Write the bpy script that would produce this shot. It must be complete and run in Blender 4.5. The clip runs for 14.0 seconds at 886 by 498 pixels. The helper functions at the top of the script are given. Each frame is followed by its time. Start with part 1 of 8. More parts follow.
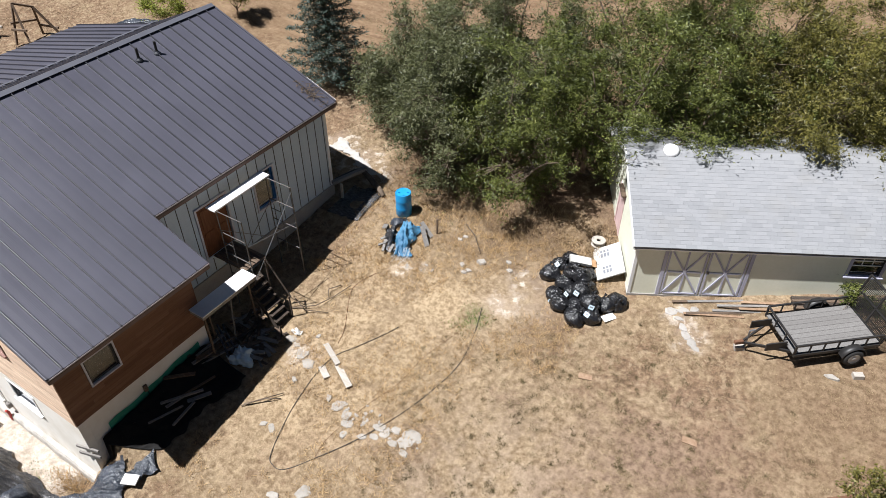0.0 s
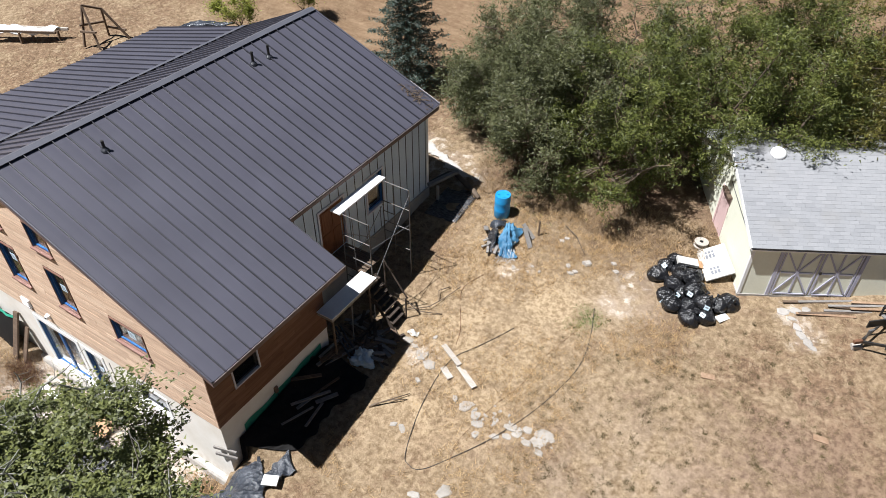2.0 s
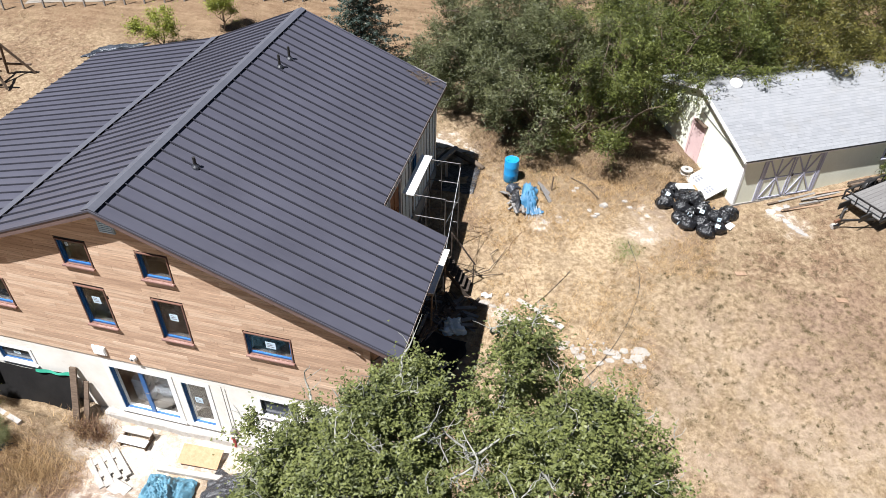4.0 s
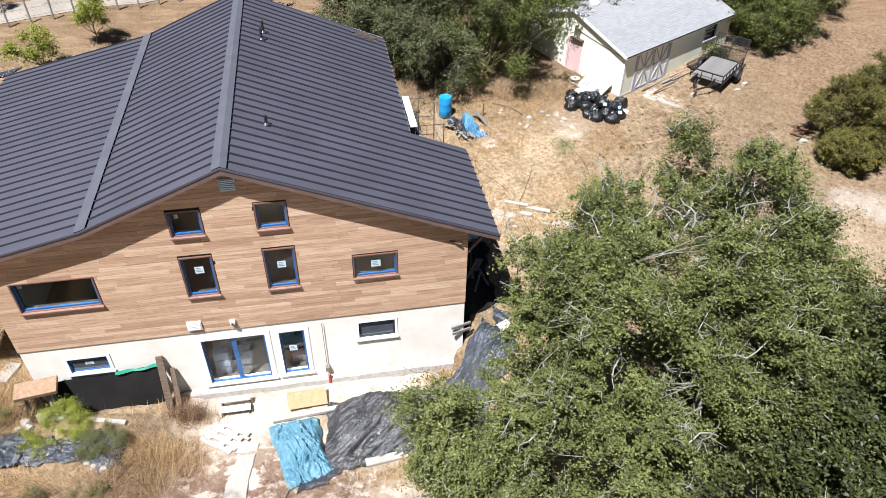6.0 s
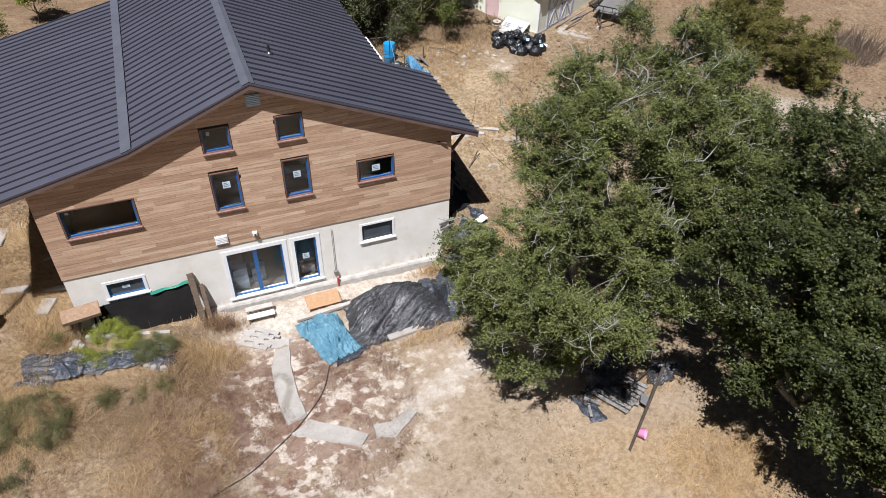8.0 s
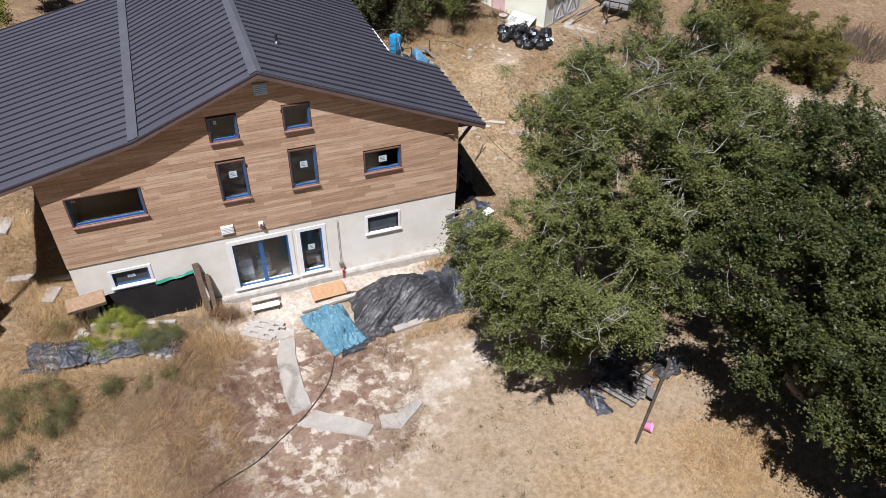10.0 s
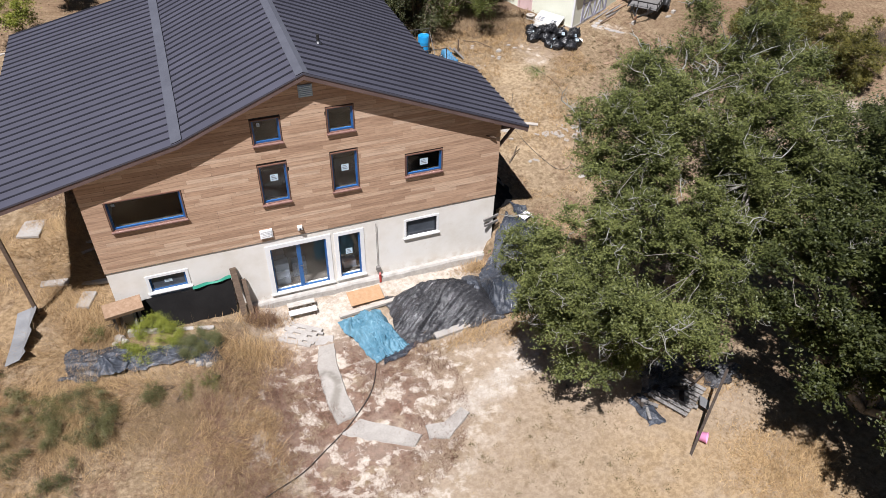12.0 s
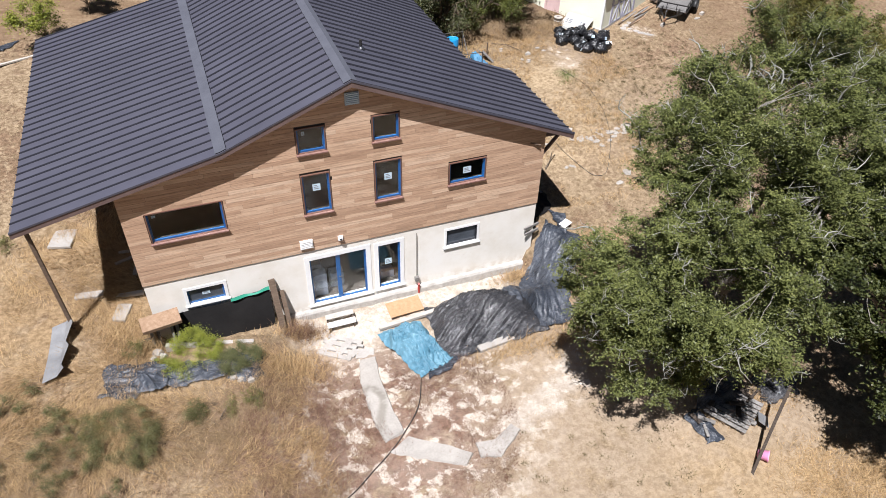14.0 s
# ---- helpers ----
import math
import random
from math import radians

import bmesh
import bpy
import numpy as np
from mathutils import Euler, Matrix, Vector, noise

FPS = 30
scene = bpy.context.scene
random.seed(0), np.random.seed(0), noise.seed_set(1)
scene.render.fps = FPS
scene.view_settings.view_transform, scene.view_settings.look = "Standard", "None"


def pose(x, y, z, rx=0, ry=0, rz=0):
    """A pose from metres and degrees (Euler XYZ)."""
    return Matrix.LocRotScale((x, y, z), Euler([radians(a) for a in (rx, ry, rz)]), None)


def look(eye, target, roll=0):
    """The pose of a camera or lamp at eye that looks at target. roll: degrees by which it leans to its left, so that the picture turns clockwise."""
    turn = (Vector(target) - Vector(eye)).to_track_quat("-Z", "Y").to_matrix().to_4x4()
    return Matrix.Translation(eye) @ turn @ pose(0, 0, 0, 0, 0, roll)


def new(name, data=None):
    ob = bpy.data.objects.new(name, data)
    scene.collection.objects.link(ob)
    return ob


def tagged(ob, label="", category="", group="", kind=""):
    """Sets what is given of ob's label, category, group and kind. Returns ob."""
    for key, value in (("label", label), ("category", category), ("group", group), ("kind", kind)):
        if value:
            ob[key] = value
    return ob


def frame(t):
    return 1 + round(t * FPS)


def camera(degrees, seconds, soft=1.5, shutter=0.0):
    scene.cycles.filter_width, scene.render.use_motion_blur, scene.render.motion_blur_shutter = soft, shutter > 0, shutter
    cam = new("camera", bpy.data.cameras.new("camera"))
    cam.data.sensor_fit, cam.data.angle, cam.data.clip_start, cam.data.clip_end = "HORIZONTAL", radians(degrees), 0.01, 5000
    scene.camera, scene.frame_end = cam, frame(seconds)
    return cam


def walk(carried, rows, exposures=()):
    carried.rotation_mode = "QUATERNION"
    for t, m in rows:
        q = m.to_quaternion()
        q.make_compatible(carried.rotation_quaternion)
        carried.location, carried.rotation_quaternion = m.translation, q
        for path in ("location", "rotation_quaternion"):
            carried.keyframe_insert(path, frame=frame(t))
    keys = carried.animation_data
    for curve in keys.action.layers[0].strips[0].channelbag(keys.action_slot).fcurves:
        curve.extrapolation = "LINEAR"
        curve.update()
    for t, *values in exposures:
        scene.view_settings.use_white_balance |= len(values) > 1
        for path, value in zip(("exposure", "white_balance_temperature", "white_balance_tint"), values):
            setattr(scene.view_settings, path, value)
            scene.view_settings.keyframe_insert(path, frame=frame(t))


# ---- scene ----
cam = camera(64.2, 14.0, soft=0.5)
PATH = [
    (0, (14.161, -4.02, 18.004), (13.325, -2.744, 16.711), -0.1),
    (0.5, (13.806, -4.259, 18.043), (12.976, -2.98, 16.748), 0.0),
    (1, (13.095, -4.726, 18.105), (12.269, -3.445, 16.809), 0.1),
    (1.5, (12.146, -5.375, 18.158), (11.327, -4.09, 16.862), 0.2),
    (2, (10.926, -6.282, 18.212), (10.112, -4.992, 16.918), 0.4),
    (2.2, (10.376, -6.694, 18.224), (9.569, -5.4, 16.931), 0.5),
    (4.3, (3.158, -11.807, 18.164), (2.983, -10.28, 16.885), 1.4),
    (4.5, (2.354, -12.319, 18.16), (2.301, -10.78, 16.883), 1.4),
    (5, (0.135, -13.636, 18.111), (0.279, -12.098, 16.841), 1.4),
    (5.5, (-1.944, -14.697, 18.026), (-1.788, -13.157, 16.759), 1.3),
    (6, (-3.844, -15.857, 17.951), (-3.547, -14.338, 16.685), 1.2),
    (6.5, (-5.404, -17.063, 17.867), (-4.884, -15.606, 16.599), 1.1),
    (7, (-6.775, -18.187, 17.779), (-6.202, -16.749, 16.513), 0.9),
    (7.5, (-7.726, -19.115, 17.74), (-7.153, -17.68, 16.47), 1.1),
    (8, (-8.175, -19.77, 17.715), (-7.6, -18.34, 16.441), 1.2),
    (10.5, (-8.501, -19.759, 17.477), (-7.93, -18.334, 16.195), 1.7),
    (11, (-8.806, -19.465, 17.435), (-8.235, -18.042, 16.151), 1.7),
    (11.5, (-9.114, -19.153, 17.389), (-8.544, -17.729, 16.106), 1.7),
    (12, (-9.527, -18.809, 17.334), (-8.955, -17.384, 16.052), 1.8),
    (12.5, (-9.866, -18.462, 17.302), (-9.296, -17.037, 16.019), 1.7),
    (13, (-10.201, -18.118, 17.277), (-9.629, -16.694, 15.995), 1.8),
    (13.5, (-10.438, -17.861, 17.223), (-9.864, -16.438, 15.941), 1.8),
    (14, (-10.644, -17.623, 17.197), (-10.07, -16.201, 15.913), 1.8),
]
walk(cam, [(t, look(eye, target, roll)) for t, eye, target, roll in PATH],
     [(0, 0.86, 6150, 10.5), (2.2, 0.88, 6150, 10.5), (3.4, 1.08, 6120, 10.5), (4.5, 1.16, 6100, 10.5), (6.3, 1.16, 6050, 11), (7.1, 1.07, 6020, 11.5),
      (7.6, 0.79, 6010, 12), (8.2, 0.58, 6040, 12.5), (10.5, 0.56, 6110, 14), (12.0, 0.67, 6130, 14), (14.0, 0.87, 6100, 13)])

# ---- light ----
SUN_WAY = Vector((0.32, 0.35, -1.0)).normalized()
sun_data = bpy.data.lights.new("sun", "SUN")
sun_data.energy, sun_data.angle, sun_data.color = 5.0, radians(0.53), (1.0, 0.97, 0.935)
sun = new("sun", sun_data)
sun.matrix_world = Matrix.Translation((0, 0, 60)) @ SUN_WAY.to_track_quat("-Z", "Y").to_matrix().to_4x4()
world = bpy.data.worlds.new("world")
scene.world = world
world.use_nodes = True
sky = world.node_tree.nodes.new("ShaderNodeTexSky")
sky.sky_type, sky.sun_disc = "NISHITA", False
sky.sun_elevation = math.asin(-SUN_WAY.z)
sky.sun_rotation = math.atan2(-SUN_WAY.x, -SUN_WAY.y)
sky.altitude, sky.dust_density = 300, 0.6
back = world.node_tree.nodes["Background"]
world.node_tree.links.new(sky.outputs["Color"], back.inputs["Color"])
back.inputs["Strength"].default_value = 0.017
scene.view_settings.exposure = 0.85

# ---- mesh and material tools ----
rng = random.Random(11)
nrng = np.random.default_rng(7)


class Mesh:
    """Collects vertices and faces of one part."""

    def __init__(self):
        self.v, self.f = [], []

    def add(self, verts, faces):
        k = len(self.v)
        self.v += [tuple(p) for p in verts]
        self.f += [tuple(i + k for i in q) for q in faces]
        return self

    def box(self, x0, x1, y0, y1, z0, z1, m=None, c=0.0):
        """A box; c cuts the four long top edges a little."""
        if c:
            vs = [(x0, y0, z0), (x1, y0, z0), (x1, y1, z0), (x0, y1, z0),
                  (x0, y0, z1 - c), (x1, y0, z1 - c), (x1, y1, z1 - c), (x0, y1, z1 - c),
                  (x0 + c, y0 + c, z1), (x1 - c, y0 + c, z1), (x1 - c, y1 - c, z1), (x0 + c, y1 - c, z1)]
            fs = [(3, 2, 1, 0), (0, 1, 5, 4), (1, 2, 6, 5), (2, 3, 7, 6), (3, 0, 4, 7),
                  (4, 5, 9, 8), (5, 6, 10, 9), (6, 7, 11, 10), (7, 4, 8, 11), (8, 9, 10, 11)]
        else:
            vs = [(x0, y0, z0), (x1, y0, z0), (x1, y1, z0), (x0, y1, z0), (x0, y0, z1), (x1, y0, z1), (x1, y1, z1), (x0, y1, z1)]
            fs = [(3, 2, 1, 0), (4, 5, 6, 7), (0, 1, 5, 4), (1, 2, 6, 5), (2, 3, 7, 6), (3, 0, 4, 7)]
        if m is not None:
            vs = [m @ Vector(p) for p in vs]
        return self.add(vs, fs)

    def beam(self, a, b, w, h, up=(0, 0, 1)):
        """A squared timber or bar from a to b."""
        a, b = Vector(a), Vector(b)
        d = (b - a).normalized()
        s = d.cross(Vector(up))
        s = s.normalized() if s.length > 1e-4 else Vector((1, 0, 0))
        u = s.cross(d)
        vs = [p + s * (i * w / 2) + u * (j * h / 2) for p in (a, b) for i, j in ((-1, -1), (1, -1), (1, 1), (-1, 1))]
        return self.add(vs, [(0, 1, 2, 3), (7, 6, 5, 4), (1, 0, 4, 5), (2, 1, 5, 6), (3, 2, 6, 7), (0, 3, 7, 4)])

    def tube(self, pts, radii, n=8, cap=True):
        """A round bar along points."""
        pts = [Vector(p) for p in pts]
        if not isinstance(radii, (list, tuple)):
            radii = [radii] * len(pts)
        k, ref = len(self.v), None
        for i, p in enumerate(pts):
            d = (pts[min(i + 1, len(pts) - 1)] - pts[max(i - 1, 0)]).normalized()
            if ref is None:
                ref = d.orthogonal().normalized()
            ref = (ref - d * ref.dot(d)).normalized()
            s = d.cross(ref)
            self.v += [tuple(p + (ref * math.cos(a) + s * math.sin(a)) * radii[i]) for a in (2 * math.pi * j / n for j in range(n))]
        for i in range(len(pts) - 1):
            for j in range(n):
                a, b = k + i * n + j, k + i * n + (j + 1) % n
                self.f.append((a, b, b + n, a + n))
        if cap:
            self.f.append(tuple(k + j for j in reversed(range(n))))
            self.f.append(tuple(k + (len(pts) - 1) * n + j for j in range(n)))
        return self

    def lathe(self, profile, centre, n=24, m=None):
        """A turned body about the upright axis through centre from (radius, height) pairs."""
        k = len(self.v)
        for r, z in profile:
            for j in range(n):
                a = 2 * math.pi * j / n
                p = Vector((centre[0] + r * math.cos(a), centre[1] + r * math.sin(a), centre[2] + z))
                self.v.append(tuple(m @ p if m is not None else p))
        for i in range(len(profile) - 1):
            for j in range(n):
                a, b = k + i * n + j, k + i * n + (j + 1) % n
                self.f.append((a, b, b + n, a + n))
        return self

    def data(self, name, material, smooth=False):
        me = bpy.data.meshes.new(name)
        me.from_pydata(self.v, [], self.f)
        if material:
            me.materials.append(material)
        if smooth:
            me.polygons.foreach_set("use_smooth", [True] * len(me.polygons))
        me.update()
        return me


def part(name, mesh, material, parent=None, label="", smooth=False):
    """One mesh object under a thing or a part."""
    ob = new(name, mesh.data(name, material, smooth) if isinstance(mesh, Mesh) else mesh)
    if parent is not None:
        ob.parent = parent
    return tagged(ob, label)


def thing(name, label, category, group="", m=None):
    ob = new(name)
    if m is not None:
        ob.matrix_basis = m
    return tagged(ob, label, category, group)


def sheet(nu, nv, fn, thick=0.0):
    """A bent sheet: fn(u, v) gives the place, u and v from 0 to 1."""
    me = Mesh()
    pts = [[Vector(fn(i / nu, j / nv)) for j in range(nv + 1)] for i in range(nu + 1)]
    me.v = [tuple(p) for row in pts for p in row]
    me.f = [(i * (nv + 1) + j, (i + 1) * (nv + 1) + j, (i + 1) * (nv + 1) + j + 1, i * (nv + 1) + j + 1) for i in range(nu) for j in range(nv)]
    if thick:
        k, low = len(me.v), [tuple(p - Vector((0, 0, thick))) for row in pts for p in row]
        faces = list(me.f)
        me.v += low
        me.f += [tuple(i + k for i in reversed(q)) for q in faces]
        rim = [i * (nv + 1) for i in range(nu + 1)] + [nu * (nv + 1) + j for j in range(1, nv + 1)]
        rim += [i * (nv + 1) + nv for i in range(nu - 1, -1, -1)] + [j for j in range(nv - 1, 0, -1)]
        me.f += [(rim[i], rim[i] + k, rim[(i + 1) % len(rim)] + k, rim[(i + 1) % len(rim)]) for i in range(len(rim))]
    return me


def smooth01(a, b, x):
    t = np.clip((np.asarray(x, float) - a) / (b - a), 0, 1)
    return t * t * (3 - 2 * t)


class Mat:
    """A node material in the making."""

    def __init__(self, name, rough=0.8, metal=0.0, spec=0.5):
        self.m = bpy.data.materials.new(name)
        self.m.use_nodes = True
        self.t = self.m.node_tree
        self.b = self.t.nodes["Principled BSDF"]
        self.b.inputs["Roughness"].default_value = rough
        self.b.inputs["Metallic"].default_value = metal
        self.b.inputs["Specular IOR Level"].default_value = spec
        self.geo = self.t.nodes.new("ShaderNodeNewGeometry")
        self.pos = self.geo.outputs["Position"]

    def node(self, kind, operation=""):
        n = self.t.nodes.new(kind)
        if operation:
            n.operation = operation
        return n

    def link(self, a, b):
        self.t.links.new(a, b)

    def stretch(self, scale, turn=(0, 0, 0), source=None):
        n = self.node("ShaderNodeMapping")
        n.inputs["Scale"].default_value = scale
        n.inputs["Rotation"].default_value = turn
        self.link(source or self.pos, n.inputs["Vector"])
        return n.outputs["Vector"]

    def noise(self, scale, detail=4.0, rough=0.55, vec=None, warp=0.0):
        n = self.node("ShaderNodeTexNoise")
        n.inputs["Scale"].default_value = scale
        n.inputs["Detail"].default_value = detail
        n.inputs["Roughness"].default_value = rough
        n.inputs["Distortion"].default_value = warp
        self.link(vec or self.pos, n.inputs["Vector"])
        return n.outputs["Fac"]

    def ramp(self, fac, stops):
        n = self.node("ShaderNodeValToRGB")
        el = n.color_ramp.elements
        while len(el) < len(stops):
            el.new(0.5)
        for e, (p, c) in zip(el, stops):
            e.position = p
            e.color = (*c, 1) if isinstance(c, tuple) else (c, c, c, 1)
        self.link(fac, n.inputs["Fac"])
        return n.outputs["Color"]

    def span(self, x, a, b, lo=0.0, hi=1.0):
        n = self.node("ShaderNodeMapRange")
        n.interpolation_type = "SMOOTHSTEP"
        for key, value in (("From Min", a), ("From Max", b), ("To Min", lo), ("To Max", hi)):
            n.inputs[key].default_value = value
        self.link(x, n.inputs["Value"])
        return n.outputs["Result"]

    def math(self, op, a, b):
        n = self.node("ShaderNodeMath", operation=op)
        for k, x in enumerate((a, b)):
            if isinstance(x, bpy.types.NodeSocket):
                self.link(x, n.inputs[k])
            else:
                n.inputs[k].default_value = x
        return n.outputs[0]

    def mix(self, fac, a, b, blend="MIX"):
        n = self.node("ShaderNodeMix")
        n.data_type, n.blend_type = "RGBA", blend
        for k, x in ((0, fac), (6, a), (7, b)):
            if isinstance(x, bpy.types.NodeSocket):
                self.link(x, n.inputs[k])
            else:
                n.inputs[k].default_value = (*x, 1) if isinstance(x, tuple) else x
        return n.outputs[2]

    def near(self, x, y, r0, r1):
        """1 within r0 of the upright axis at x, y, falling to 0 at r1."""
        flat = self.node("ShaderNodeVectorMath", operation="MULTIPLY")
        self.link(self.pos, flat.inputs[0])
        flat.inputs[1].default_value = (1, 1, 0)
        d = self.node("ShaderNodeVectorMath", operation="DISTANCE")
        self.link(flat.outputs[0], d.inputs[0])
        d.inputs[1].default_value = (x, y, 0)
        return self.span(d.outputs["Value"], r0, r1, 1.0, 0.0)

    def random(self):
        return self.node("ShaderNodeObjectInfo").outputs["Random"]

    def island(self):
        return self.geo.outputs["Random Per Island"]

    def colour(self, c):
        if isinstance(c, bpy.types.NodeSocket):
            self.link(c, self.b.inputs["Base Color"])
        else:
            self.b.inputs["Base Color"].default_value = (*c, 1)
        return self

    def bump(self, height, strength, distance):
        n = self.node("ShaderNodeBump")
        n.inputs["Strength"].default_value = strength
        n.inputs["Distance"].default_value = distance
        self.link(height, n.inputs["Height"])
        self.link(n.outputs["Normal"], self.b.inputs["Normal"])
        return self

    def rough(self, fac, lo, hi):
        self.link(self.span(fac, 0.3, 0.7, lo, hi), self.b.inputs["Roughness"])
        return self


def plain(name, dark, light, scale, rough=0.8, metal=0.0, bump=0.3, distance=0.004, spec=0.5, fine=None):
    """A surface of two tones with stains at one scale and grain at another."""
    m = Mat(name, rough, metal, spec)
    big, small = m.noise(scale, 5, 0.6), m.noise(fine or scale * 14, 3, 0.6)
    fac = m.math("ADD", m.math("MULTIPLY", big, 0.65), m.math("MULTIPLY", small, 0.35))
    m.colour(m.ramp(fac, [(0.34, dark), (0.66, light)]))
    m.bump(small, bump, distance)
    return m.m

# ---- materials ----
def make_ground():
    m = Mat("dry_ground", 0.95, 0, 0.15)
    wide, mid, fine, speck = m.noise(0.16, 4, 0.6, warp=0.6), m.noise(0.9, 6, 0.7), m.noise(6, 5, 0.75), m.noise(30, 3, 0.7)
    straw = m.ramp(fine, [(0.32, (0.145, 0.100, 0.058)), (0.48, (0.235, 0.170, 0.104)), (0.64, (0.345, 0.262, 0.170))])
    brown = m.ramp(fine, [(0.34, (0.080, 0.050, 0.031)), (0.62, (0.235, 0.155, 0.096))])
    patches = m.noise(2.3, 5, 0.68, warp=0.5)
    c = m.mix(m.span(m.math("ADD", m.math("MULTIPLY", wide, 0.35), m.math("ADD", m.math("MULTIPLY", mid, 0.35), m.math("MULTIPLY", patches, 0.30))), 0.475, 0.535), straw, brown)
    c = m.mix(m.span(patches, 0.54, 0.66, 0, 0.55), c, (0.400, 0.312, 0.205))
    c = m.mix(m.span(patches, 0.44, 0.33, 0, 0.55), c, (0.120, 0.080, 0.045))
    tuft = m.noise(5.2, 4, 0.62, warp=0.4)
    c = m.mix(m.span(tuft, 0.46, 0.36, 0, 0.55), c, (0.125, 0.082, 0.044))
    c = m.mix(m.span(tuft, 0.55, 0.66, 0, 0.50), c, (0.400, 0.305, 0.190))
    c = m.mix(m.span(speck, 0.52, 0.70, 0, 0.40), c, (0.105, 0.066, 0.040))
    c = m.mix(m.span(speck, 0.46, 0.32, 0, 0.30), c, (0.385, 0.300, 0.205))
    # bare pale earth: the beaten way past the bags, the yard's open part, the forecourt, the track
    pale = m.mix(m.span(fine, 0.35, 0.65), (0.280, 0.212, 0.146), (0.370, 0.292, 0.210))
    yard = m.math("MULTIPLY", m.near(10.8, 3.2, 2.5, 6.5), m.span(mid, 0.42, 0.60, 0, 0.75))
    way = m.math("MULTIPLY", m.near(7.2, 10.6, 0.3, 1.9), m.span(mid, 0.38, 0.58))
    front = m.math("MULTIPLY", m.near(-1.2, -9.2, 4.5, 7.5), m.span(mid, 0.28, 0.48))
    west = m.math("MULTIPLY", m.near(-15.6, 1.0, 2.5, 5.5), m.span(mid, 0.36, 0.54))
    track = m.math("MULTIPLY", m.math("MAXIMUM", m.near(20.5, 1.9, 1.5, 5.5), m.near(14.5, 3.0, 1.0, 4.5)), m.span(mid, 0.36, 0.55))
    door = m.math("MULTIPLY", m.near(-6.8, -1.2, 1.6, 3.4), m.span(mid, 0.30, 0.5))
    lit = m.math("MULTIPLY", m.math("MAXIMUM", m.near(8.2, 14.0, 1.0, 2.6), m.math("MAXIMUM", m.near(3.4, 6.2, 1.5, 4.5), m.near(4.0, 10.8, 1.5, 4.0))), m.span(mid, 0.36, 0.56))
    c = m.mix(m.math("MULTIPLY", lit, 0.8), c, m.mix(m.span(fine, 0.36, 0.62), (0.225, 0.158, 0.090), (0.460, 0.355, 0.225)))
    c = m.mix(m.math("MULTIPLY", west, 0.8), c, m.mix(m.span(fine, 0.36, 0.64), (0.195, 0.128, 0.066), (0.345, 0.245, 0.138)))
    for k in (yard, way, front, track, door):
        c = m.mix(m.math("MULTIPLY", k, 0.85), c, pale)
    dull = m.math("MULTIPLY", m.near(13.8, 6.8, 1.5, 4.6), m.span(mid, 0.40, 0.60, 0.25, 0.8))
    c = m.mix(dull, c, m.mix(m.span(fine, 0.36, 0.64), (0.125, 0.080, 0.056), (0.265, 0.185, 0.130)))
    far = m.math("MULTIPLY", m.math("MAXIMUM", m.near(19.5, 13.0, 3.0, 6.0), m.near(26.0, 18.0, 4.0, 9.0)), m.span(mid, 0.34, 0.62, 0.35, 0.9))
    c = m.mix(far, c, m.mix(m.span(fine, 0.36, 0.64), (0.125, 0.082, 0.048), (0.225, 0.155, 0.098)))
    open_side = m.math("MULTIPLY", m.near(25.0, 10.0, 5.0, 13.0), m.span(mid, 0.34, 0.60, 0.35, 0.95))
    c = m.mix(open_side, c, m.mix(m.span(fine, 0.36, 0.64), (0.120, 0.076, 0.045), (0.235, 0.160, 0.100)))
    gold = m.math("MULTIPLY", m.math("MAXIMUM", m.near(3.2, -12.2, 0.8, 2.6), m.math("MULTIPLY", m.near(0.6, -12.0, 1.5, 4.0), 0.7)), m.span(mid, 0.34, 0.56))
    c = m.mix(m.math("MULTIPLY", gold, 0.8), c, m.mix(m.span(fine, 0.36, 0.64), (0.235, 0.155, 0.072), (0.390, 0.275, 0.145)))
    # red-brown dead weeds round the path, with chalky earth between
    red = m.math("MULTIPLY", m.near(-8.2, -5.6, 2.6, 4.8), m.span(m.noise(1.1, 6, 0.75), 0.38, 0.50))
    c = m.mix(m.math("MULTIPLY", red, 0.8), c, m.ramp(fine, [(0.34, (0.090, 0.047, 0.036)), (0.66, (0.225, 0.130, 0.098))]))
    chalk_area = m.math("MAXIMUM", m.near(-6.2, -5.2, 2.2, 5.0), m.near(-6.8, -1.0, 1.6, 3.0))
    for qx, qy in ((-9.4, -6.6), (-3.4, -6.6), (-2.2, -6.1), (-1.4, -5.7)):
        chalk_area = m.math("MAXIMUM", chalk_area, m.near(qx, qy, 0.4, 1.1))
    chalk_area = m.math("MAXIMUM", chalk_area, m.math("MULTIPLY", m.near(-6.6, -8.6, 1.2, 3.2), 0.8))
    for qx, qy in ((11.9, 12.9), (12.4, 12.1), (7.1, 11.8), (7.0, 10.6), (2.6, 5.7), (3.4, 10.2)):
        chalk_area = m.math("MAXIMUM", chalk_area, m.near(qx, qy, 0.2, 0.8))
    chalk_area = m.math("MAXIMUM", chalk_area, m.math("MAXIMUM", m.math("MAXIMUM", m.near(-1.6, 14.1, 0.6, 1.2), m.near(-0.4, 13.8, 0.5, 0.9)), m.near(-2.9, 14.5, 0.6, 1.2)))
    spots = m.math("ADD", m.math("MULTIPLY", m.noise(2.4, 4, 0.58), 0.75), m.math("MULTIPLY", speck, 0.25))
    chalk = m.math("MULTIPLY", chalk_area, m.span(spots, 0.505, 0.570))
